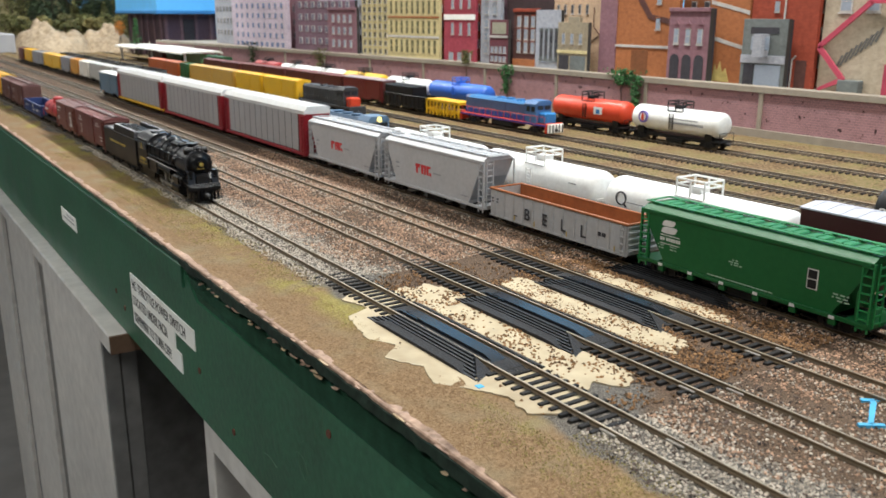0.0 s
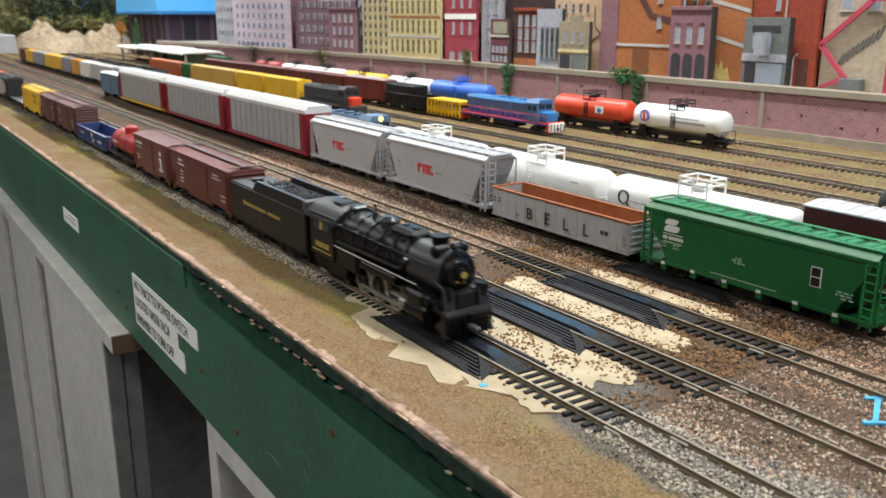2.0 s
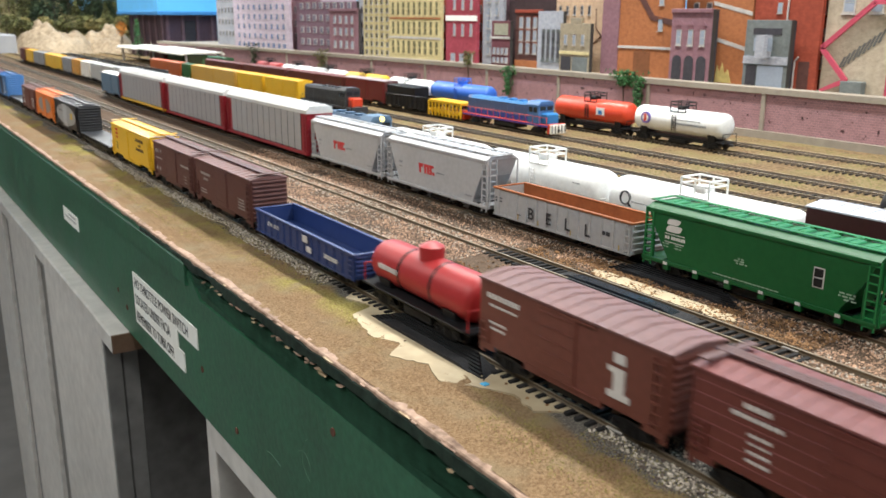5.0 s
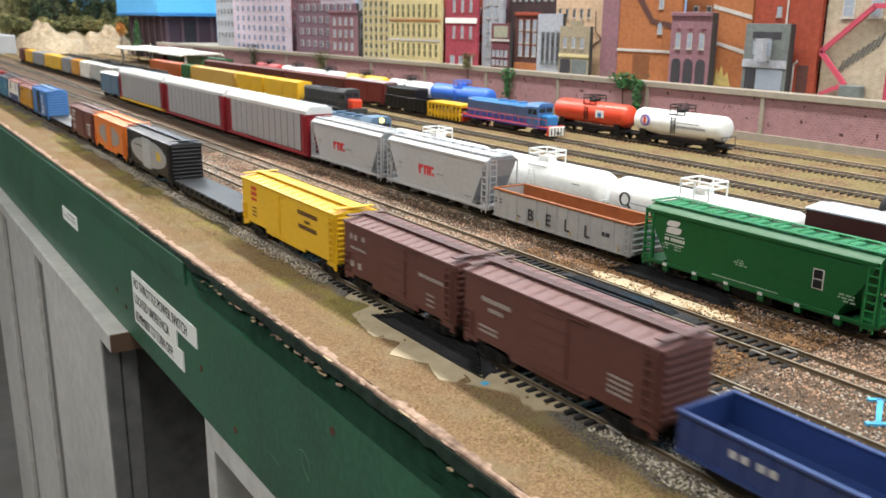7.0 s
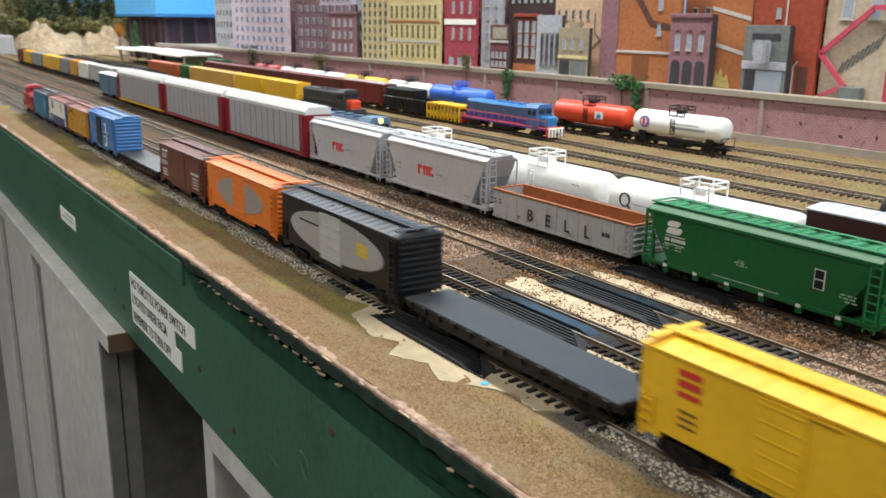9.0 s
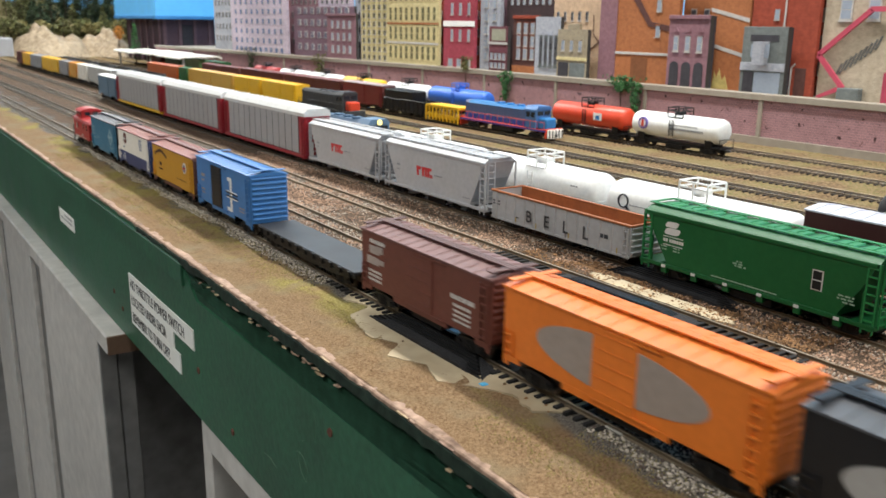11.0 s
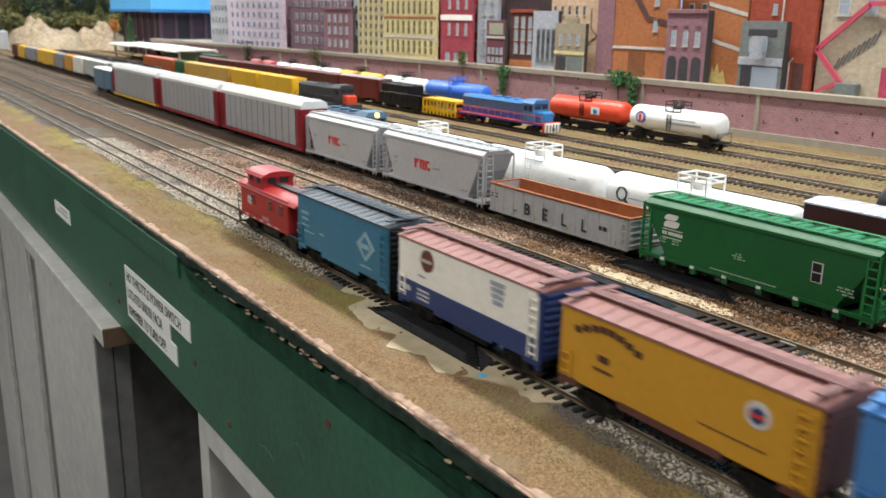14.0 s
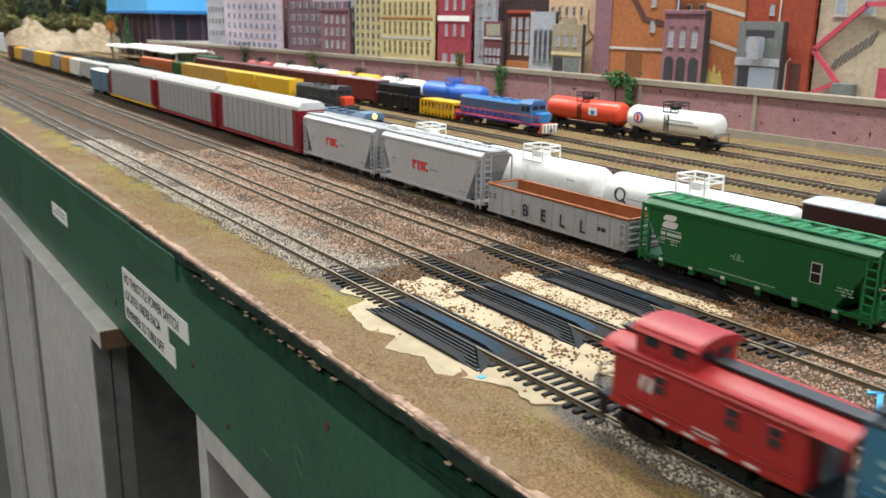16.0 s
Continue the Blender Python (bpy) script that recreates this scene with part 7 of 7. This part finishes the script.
for pts in ([(0.120, 0.060), (0.124, 0.066), (0.050, 0.130), (0.046, 0.124)], [(0.120, 0.066), (0.124, 0.060), (0.080, 0.014), (0.076, 0.020)], [(0.080, 0.014), (0.084, 0.020), (0.118, 0.004), (0.116, -0.0)], [(0.05, 0.124), (0.05, 0.131), (-0.02, 0.131), (-0.02, 0.124)]):
    g.prism(pts, 0, -0.012, -0.008)
for k in range(12):
    g.box(-0.012, -0.0005, 0.054 + 0.0057 * k, 0.056 + 0.0057 * k, 0.122 - 0.0051 * k, 0.124 - 0.0051 * k)
part("fire_escape", g, PINKFE, b, "pink-red zigzag fire escape")
part("shadow_stair", (lambda g: [g.prism([(0.10 - 0.007 * k, 0.032 + 0.005 * k), (0.097 - 0.007 * k, 0.032 + 0.005 * k), (0.088 - 0.007 * k, 0.052 + 0.005 * k), (0.091 - 0.007 * k, 0.052 + 0.005 * k)], 0, -0.0012, 0.0) for k in range(9)] and g)(G()), tone("grey_stair", 0.16, 0.15, 0.13), b, "printed grey stair")
part("bin", G().box(-0.014, -0.001, 0.052, 0.085, 0.0, 0.018, 0.001), GREYST, b, "grey refuse bin")
b = facade("tall red brick building side with pale pipe", 0.275, 0.392, 0.30, 0.042, REDBRICK, [(0.112, 0.016, 1, 0.5, 0.32, 0.46)], doors=[(0.74, 0.90, 0, 0.042, DKBRICK)])
part("pipe", G().cyl((-0.0015, -0.002, 0.09), (-0.0015, -0.002, 0.2), 0.0014, 8).cyl((-0.0015, -0.022, 0.0), (-0.0015, -0.022, 0.042), 0.0014, 8).cyl((-0.0015, -0.022, 0.042), (-0.0015, -0.028, 0.048), 0.0014, 8), PALEFRAME, b)
b = facade("small grey stone shop with bay window", 0.309, 0.388, 0.1725, 0.020, GREYST, bands=[(0.036, 0.048, GREYLT)], doors=[(0.08, 0.32, 0, 0.034, DARKSH), (0.34, 0.92, 0, 0.034, PANE), (0.18, 0.82, 0.080, 0.090, DARKSH)])
part("bay_window", G().prism([(-0.027, 0.0), (-0.018, -0.009), (0.018, -0.009), (0.027, 0.0)], 2, 0.046, 0.080), GREYLT, b, "pale three-sided bay window")
for k in range(3):
    part("bay_pane", G().box(-0.0098, -0.0088, -0.0165 + 0.0115 * k, -0.0070 + 0.0115 * k, 0.056, 0.076), PANE, b)
# Shaded side of the shop, painted as a dark strip.
part("side_edge", G().box(0.001, 0.012, -0.0405, -0.0396, 0, 0.101), DARKSH, b)
b = facade("orange brick wall with pale diagonal band", 0.394, 0.470, 0.30, 0.040, ORBRICK)
part("diagonal_band", G().prism([(0.038, 0.070), (-0.038, 0.052), (-0.038, 0.058), (0.038, 0.076)], 0, -0.0008, 0.0004).prism([(0.038, 0.125), (-0.038, 0.108), (-0.038, 0.114), (0.038, 0.131)], 0, -0.0008, 0.0004), PALEFRAME, b)
part("graffiti", G().prism([(0.026, 0.002), (0.022, 0.030), (0.017, 0.018), (0.012, 0.034), (0.006, 0.016), (0.0, 0.024), (-0.008, 0.002)], 0, -0.0008, 0.0004), tone("pale_yellow_paint", 0.6, 0.45, 0.15), b, "pale yellow painted shape")
b = facade("purple brick house with three arched doorways", 0.453, 0.538, 0.1885, 0.018, MAUVE, [(0.060, 0.026, 3, 0.42, 0.06, 0.94)], cornice=MAUVE)
for k in range(3):
    y = 0.026 - 0.026 * k
    arch = [(y - 0.0095, 0.0), (y + 0.0095, 0.0), (y + 0.0095, 0.034)] + [(y + 0.0095 * math.cos(3.1416 * i / 8), 0.034 + 0.0095 * math.sin(3.1416 * i / 8)) for i in range(1, 8)] + [(y - 0.0095, 0.034)]
    part("archway", G().prism(arch, 0, -0.0012, 0.0004), DARKSH, b)
    part("gable", G().prism([(y - 0.006, 0.092), (y + 0.006, 0.092), (y, 0.100)], 0, -0.0014, 0.0004), MAUVE, b)
# Shaded side of the house, painted as a dark strip.
part("side_edge", G().box(0.001, 0.014, -0.0436, -0.0426, 0, 0.118), DARKSH, b)
b = facade("orange-brown brick warehouse with pale belt course", 0.536, 0.682, 0.30, 0.038, ORBRICK, [(0.082, 0.020, 1, 0.4, 0.60, 0.78), (0.125, 0.020, 1, 0.4, 0.60, 0.78)], bands=[(0.050, 0.0545, PALEFRAME)], doors=[(0.28, 0.55, 0, 0.046, tone("brown_door", 0.22, 0.08, 0.03))])
part("stair_band", G().prism([(0.03, 0.16), (0.045, 0.16), (-0.005, 0.10), (-0.06, 0.09), (-0.06, 0.10), (-0.012, 0.108)], 0, -0.0012, 0.0004), DKBRICK, b, "dark brown stair shape")
facade("mauve brick strip building", 0.682, 0.725, 0.30, 0.036, MAUVE)
b = facade("peach plaster building with small dark windows", 0.725, 0.868, 0.30, 0.046, PEACH, [(0.108, 0.018, 5, 0.35, 0.02, 0.75)], pane=PANE_DK)
part("cable", G().cyl((-0.001, -0.045, 0.12), (-0.001, -0.045, 0.085), 0.0008, 6).cyl((-0.001, -0.045, 0.085), (-0.001, -0.062, 0.07), 0.0008, 6).cyl((-0.001, -0.062, 0.07), (-0.001, -0.03, 0.05), 0.0008, 6), DKBRICK, b)
b = facade("small tan stone shop with stepped parapet", 0.737, 0.822, 0.163, 0.018, STONE, [(0.052, 0.020, 3, 0.36, 0.06, 0.92)], bands=[(0.034, 0.040, CREAMST)], doors=[(0.06, 0.40, 0, 0.030, DARKSH), (0.45, 0.95, 0, 0.030, GREYST)])
part("parapet", G().box(0, 0.008, -0.018, 0.014, 0.0925, 0.103, 0.0005), STONE, b)
facade("grey-blue stone building with dark pointed windows", 0.824, 0.900, 0.186, 0.026, GREYLT, [(0.020, 0.060, 4, 0.6, 0.15, 0.95)], pane=PANE_DK, frame_m=GREYST)
facade("dark red-brown brick tower with tall windows", 0.898, 0.978, 0.188, 0.030, DKBRICK, [(0.030, 0.022, 3, 0.5, 0.1, 0.95), (0.056, 0.022, 3, 0.5, 0.1, 0.95), (0.082, 0.022, 3, 0.5, 0.1, 0.95)], cornice=REDBRICK, bands=[(0.0, 0.016, ORBRICK)])
facade("very dark brick block behind the smaller fronts", 0.87, 1.03, 0.30, 0.052, tone("black_brown_brick", 0.06, 0.035, 0.035), [(0.14, 0.012, 7, 0.4, 0.05, 0.95)])
facade("small maroon shop with cream panel", 0.982, 1.046, 0.166, 0.018, tone("maroon_brick", 0.16, 0.05, 0.06), [(0.008, 0.012, 4, 0.65, 0.05, 0.95), (0.026, 0.014, 4, 0.65, 0.05, 0.95)], doors=[(0.15, 0.90, 0.066, 0.090, tone("pale_olive_panel", 0.36, 0.34, 0.24))], bands=[(0.058, 0.063, PALEFRAME)])
facade("light grey office tower", 1.030, 1.104, 0.30, 0.036, GREYLT, [(0.022 + 0.028 * k, 0.018, 2, 0.5, 0.1, 0.9) for k in range(7)])
facade("crimson brick building with white band", 1.108, 1.222, 0.30, 0.024, CRIMSON, [(0.004, 0.018, 3, 0.5, 0.1, 0.95), (0.062, 0.026, 3, 0.28, 0.15, 0.95), (0.120, 0.026, 3, 0.28, 0.15, 0.95)], bands=[(0.094, 0.106, WHITE)])
b = facade("yellow-cream office block with tall column windows", 1.238, 1.452, 0.30, 0.022, CREAMST, [(0.012, 0.036, 9, 0.55, 0.02, 0.98), (0.058, 0.036, 9, 0.50, 0.02, 0.98), (0.104, 0.036, 9, 0.50, 0.02, 0.98), (0.15, 0.036, 9, 0.50, 0.02, 0.98)], bands=[(0.050, 0.055, PALEFRAME), (0.097, 0.101, ORBRICK)], pane=tone("olive_pane", 0.16, 0.14, 0.07), frame_m=CREAMST)
facade("yellow-cream side wing with small square windows", 1.452, 1.580, 0.30, 0.024, CREAMST, [(0.006 + 0.021 * k, 0.013, 5, 0.5, 0.02, 0.98) for k in range(9)], pane=tone("olive_dark_pane", 0.13, 0.11, 0.06), frame_m=PALEFRAME)
facade("mauve brick house with white window rows", 1.600, 1.752, 0.192, 0.020, MAUVE, [(0.018, 0.020, 4, 0.4, 0.1, 0.9), (0.052, 0.020, 4, 0.4, 0.1, 0.9), (0.084, 0.020, 4, 0.4, 0.1, 0.9)], cornice=MAUVE)
facade("dark mauve brick block", 1.640, 1.985, 0.212, 0.040, tone("dark_mauve", 0.19, 0.11, 0.135), [(0.020 + 0.034 * k, 0.018, 8, 0.5, 0.05, 0.95) for k in range(4)], pane=tone("dusk_pane", 0.16, 0.15, 0.19))
facade("pale lilac brick tower with striped corners", 1.995, 2.390, 0.32, 0.024, LILAC, [(0.004, 0.016, 10, 0.6, 0.05, 0.95)] + [(0.03 + 0.03 * k, 0.018, 9, 0.4, 0.05, 0.95) for k in range(6)], pane=tone("blue_pane", 0.16, 0.20, 0.34))

for k in range(14):
    y0 = 0.0 + 0.19 * k
    facade("tall muted brick block behind the street fronts", y0, y0 + 0.186, 0.34 if k != 5 else 0.24, 0.075 + 0.004 * (k % 3), [MAUVE, ORBRICK, LILAC, REDBRICK, GREYLT][(k * 3) % 5], [(0.03 + 0.04 * q, 0.02, 6, 0.42, 0.05, 0.95) for q in range(6)], pane=PANE_DK)

# ---- far end: roofed shed, rock cut and trees ----
shed = thing("blue_roofed_shed", "dark building with wide bright blue roof", "building", (0.86, 3.15, 0.0))
BLUEROOF = paint("bright_blue_roof", 0.10, 0.42, 0.80, 0.6)
part("wall", G().box(-0.050, 0.17, 0.0, 0.54, 0.0, 0.178, 0.002), tone("dark_purple_wall", 0.09, 0.055, 0.07), shed)
part("roof", G().box(-0.09, 0.18, -0.06, 0.58, 0.178, 0.33, 0.004), BLUEROOF, shed)
part("fascia_board", G().box(-0.094, 0.184, -0.064, 0.584, 0.172, 0.186, 0.002), tone("deep_blue_edge", 0.05, 0.22, 0.46), shed)
for k in range(6):
    part("side_pillar", G().box(-0.056, -0.0502, 0.02 + 0.09 * k, 0.035 + 0.09 * k, 0.0, 0.172, 0.001), tone("mauve_pillar", 0.19, 0.12, 0.14), shed)
for k in range(4):
    part("column", G().box(-0.045 + 0.062 * k, -0.033 + 0.062 * k, -0.006, 0.0, 0.0, 0.172), tone("lighter_purple", 0.17, 0.10, 0.11), shed)
part("doorway", G().box(0.032, 0.075, -0.004, 0.0, 0.0, 0.15), DARKSH, shed)

ROCK = mat("sandy_rock", (0.15, 0.105, 0.062), 0.9, 0, 0.2, 60, 0.9, col2=(0.42, 0.33, 0.225))


def mound(name, label, cx, cy, rx, ry, h, material, seed, n=36):
    vs, fs = [], []
    for i in range(n + 1):
        for j in range(n + 1):
            u, w = i / n * 2 - 1, j / n * 2 - 1
            r = min(1, math.hypot(u, w))
            z = h * max(0, (1 - r ** 2.2)) * (0.75 + 0.5 * noise.noise((u * 2.2 + seed, w * 2.2, seed))) + 0.02 * h * noise.noise((u * 9, w * 9, seed))
            vs.append((cx + u * rx, cy + w * ry, max(-0.006, z + h * (0.16 * noise.noise((u * 6 + seed, w * 6, 2.0)) + 0.10 * abs(noise.noise((u * 14 + seed, w * 14, 5.0)))) * (1 - r * r))))
    for i in range(n):
        for j in range(n):
            a = i * (n + 1) + j
            fs.append((a, a + n + 1, a + n + 2, a + 1))
    return setting(name, G().add(vs, fs), material, label, "rock")


mound("rock_cut", "sandy beige rock outcrop at the yard's end", 0.53, 4.1, 0.20, 0.40, 0.150, ROCK, 1.3, 64)
mound("rock_cut", "sandy beige rock outcrop at the yard's end", 0.775, 4.0, 0.14, 0.32, 0.120, ROCK, 4.1, 64)
mound("hillside", "olive scrub hillside behind the rocks", 0.6, 5.0, 0.95, 0.95, 0.30, mat("scrub_hill", (0.10, 0.085, 0.03), 0.95, 0, 0.3, 40, 0.8, col2=(0.26, 0.21, 0.10)), 7.7)
LEAF = mat("dark_conifer_needles", (0.022, 0.038, 0.012), 0.9, 0, 0.4, 300, 0.3, island=0.5)
LEAF2 = mat("bright_green_foliage", (0.03, 0.11, 0.03), 0.9, 0, 0.3, 300, 0.3, island=0.5)
LEAF3 = mat("olive_foliage", (0.10, 0.10, 0.03), 0.9, 0, 0.3, 300, 0.3, island=0.5)
LEAF4 = mat("autumn_orange_foliage", (0.45, 0.17, 0.02), 0.9, 0, 0.3, 300, 0.3, island=0.5)
SCRUB = mat("dry_yellow_scrub", (0.20, 0.17, 0.06), 0.9, 0, 0.3, 300, 0.3, island=0.5)
BARK = mat("brown_bark", (0.07, 0.045, 0.03), 0.9)


def tree(x, y, z, h, r, leaf, label, seed, cone=True):
    rng = random.Random(seed)
    t = thing("tree", label, "tree", (x, y, z))
    g = G().cyl((0, 0, -0.02), (0, 0, h * 0.9), r * 0.10, 7, r * 0.03)
    for k in range(9):
        a, zz = rng.uniform(0, 6.28), h * rng.uniform(0.2, 0.8)
        g.cyl((0, 0, zz), (math.cos(a) * r * 0.6, math.sin(a) * r * 0.6, zz + 0.1 * h), r * 0.03, 5, r * 0.01)
    part("trunk", g, BARK, t)
    g = G()
    for k in range(420):
        f = rng.random() ** 0.8
        zz = h * (0.12 + 0.88 * f)
        rad = r * ((1 - f) ** 0.8 if cone else math.sqrt(max(0, 1 - (2 * f - 1) ** 2))) * rng.uniform(0.3, 1.08)
        a = rng.uniform(0, 6.28)
        p = Vector((math.cos(a) * rad, math.sin(a) * rad, zz))
        s = r * rng.uniform(0.12, 0.26)
        d = [Vector((rng.uniform(-1, 1), rng.uniform(-1, 1), rng.uniform(-0.7, 0.4))) * s for _ in range(4)]
        g.add([p + q for q in d], [(0, 1, 2), (0, 2, 3), (0, 3, 1), (1, 3, 2)])
    part("crown", g, leaf, t)


rng = random.Random(21)
for k in range(70):
    x, y = rng.uniform(0.15, 1.15), rng.uniform(4.25, 5.0)
    tree(x, y, 0.03 + 0.16 * (y - 4.25) + 0.03 * rng.random(), rng.uniform(0.12, 0.24), rng.uniform(0.03, 0.055), rng.choice([LEAF, LEAF, LEAF3]), "dark model conifer on the far hillside", 100 + k, rng.random() < 0.7)
tree(0.665, 3.02, 0.0, 0.155, 0.026, LEAF2, "bright green model tree beside the blue-roofed shed", 7)
tree(0.63, 3.12, 0.085, 0.06, 0.020, LEAF4, "small autumn orange model tree", 8, False)
rng = random.Random(33)
for k in range(26):
    y = rng.uniform(4.02, 4.3)
    x = rng.uniform(0.33, 1.0)
    tree(x, y, 0.05 + 0.05 * rng.random(), rng.uniform(0.045, 0.09), rng.uniform(0.03, 0.05), rng.choice([LEAF3, LEAF3, SCRUB]), "olive scrub bush among the far rocks", 300 + k, False)
setting("grey_road", G().box(0.0, 0.36, 3.9, 4.3, -0.006, 0.082, 0.004), mat("grey_road_deck", (0.35, 0.35, 0.36), 0.7), "pale grey road embankment at the far end", "road")


def vine(y, dy, z0, z1, seed, leaf, label, n=160):
    rng = random.Random(seed)
    t = thing("vine", label, "plant", (wall_x(y), y, 0.0))
    part("stem", G().cyl((-0.002, 0, 0.004), (-0.003, dy * 0.4, z1), 0.001, 5), BARK, t)
    g = G()
    for k in range(n):
        f = rng.random()
        p = Vector((-0.004 - rng.random() * 0.006, rng.gauss(0, 1) * dy * (0.3 + 0.7 * f), z0 + (z1 - z0) * f))
        d = [Vector((rng.uniform(-0.5, 0.5), rng.uniform(-1, 1), rng.uniform(-1, 1))) * 0.004 for _ in range(4)]
        g.add([p + q for q in d], [(0, 1, 2), (0, 2, 3), (0, 3, 1), (1, 3, 2)])
    part("leaves", g, leaf, t)


vine(0.93, 0.011, 0.02, 0.078, 3, LEAF2, "dark green vine climbing the retaining wall", 280)
vine(0.600, 0.020, 0.060, 0.086, 4, LEAF2, "bright green creeper hanging over the wall coping", 300)
vine(0.566, 0.009, 0.020, 0.076, 5, LEAF2, "dark creeper on the retaining wall", 240)
vine(1.72, 0.03, 0.03, 0.085, 6, LEAF3, "small bush on the retaining wall", 200)
vine(2.15, 0.04, 0.03, 0.09, 7, LEAF, "dark bush on the retaining wall", 200)
vine(1.075, 0.016, 0.074, 0.100, 8, LEAF3, "olive bush on the street shelf")


# ---- what moves ----
def motions():
    for car, y in CARS:
        walk(car, [(t, pose(0, y - run(t), RT)) for t in TIMES])
    steps = 480
    for ax, y, r in DRIVERS:
        walk(ax, [(k / 30, pose(0, y, r, math.degrees(run(k / 30) / r) % 360)) for k in range(steps + 1)])
    for rod, s in RODS:
        rows = []
        for k in range(steps + 1):
            a = run(k / 30) / 0.0098 + (0 if s < 0 else 1.5708)
            rows.append((k / 30, pose(0, 0.0045 * math.sin(a), 0.0098 - 0.0045 * math.cos(a))))
        walk(rod, rows)


motions()
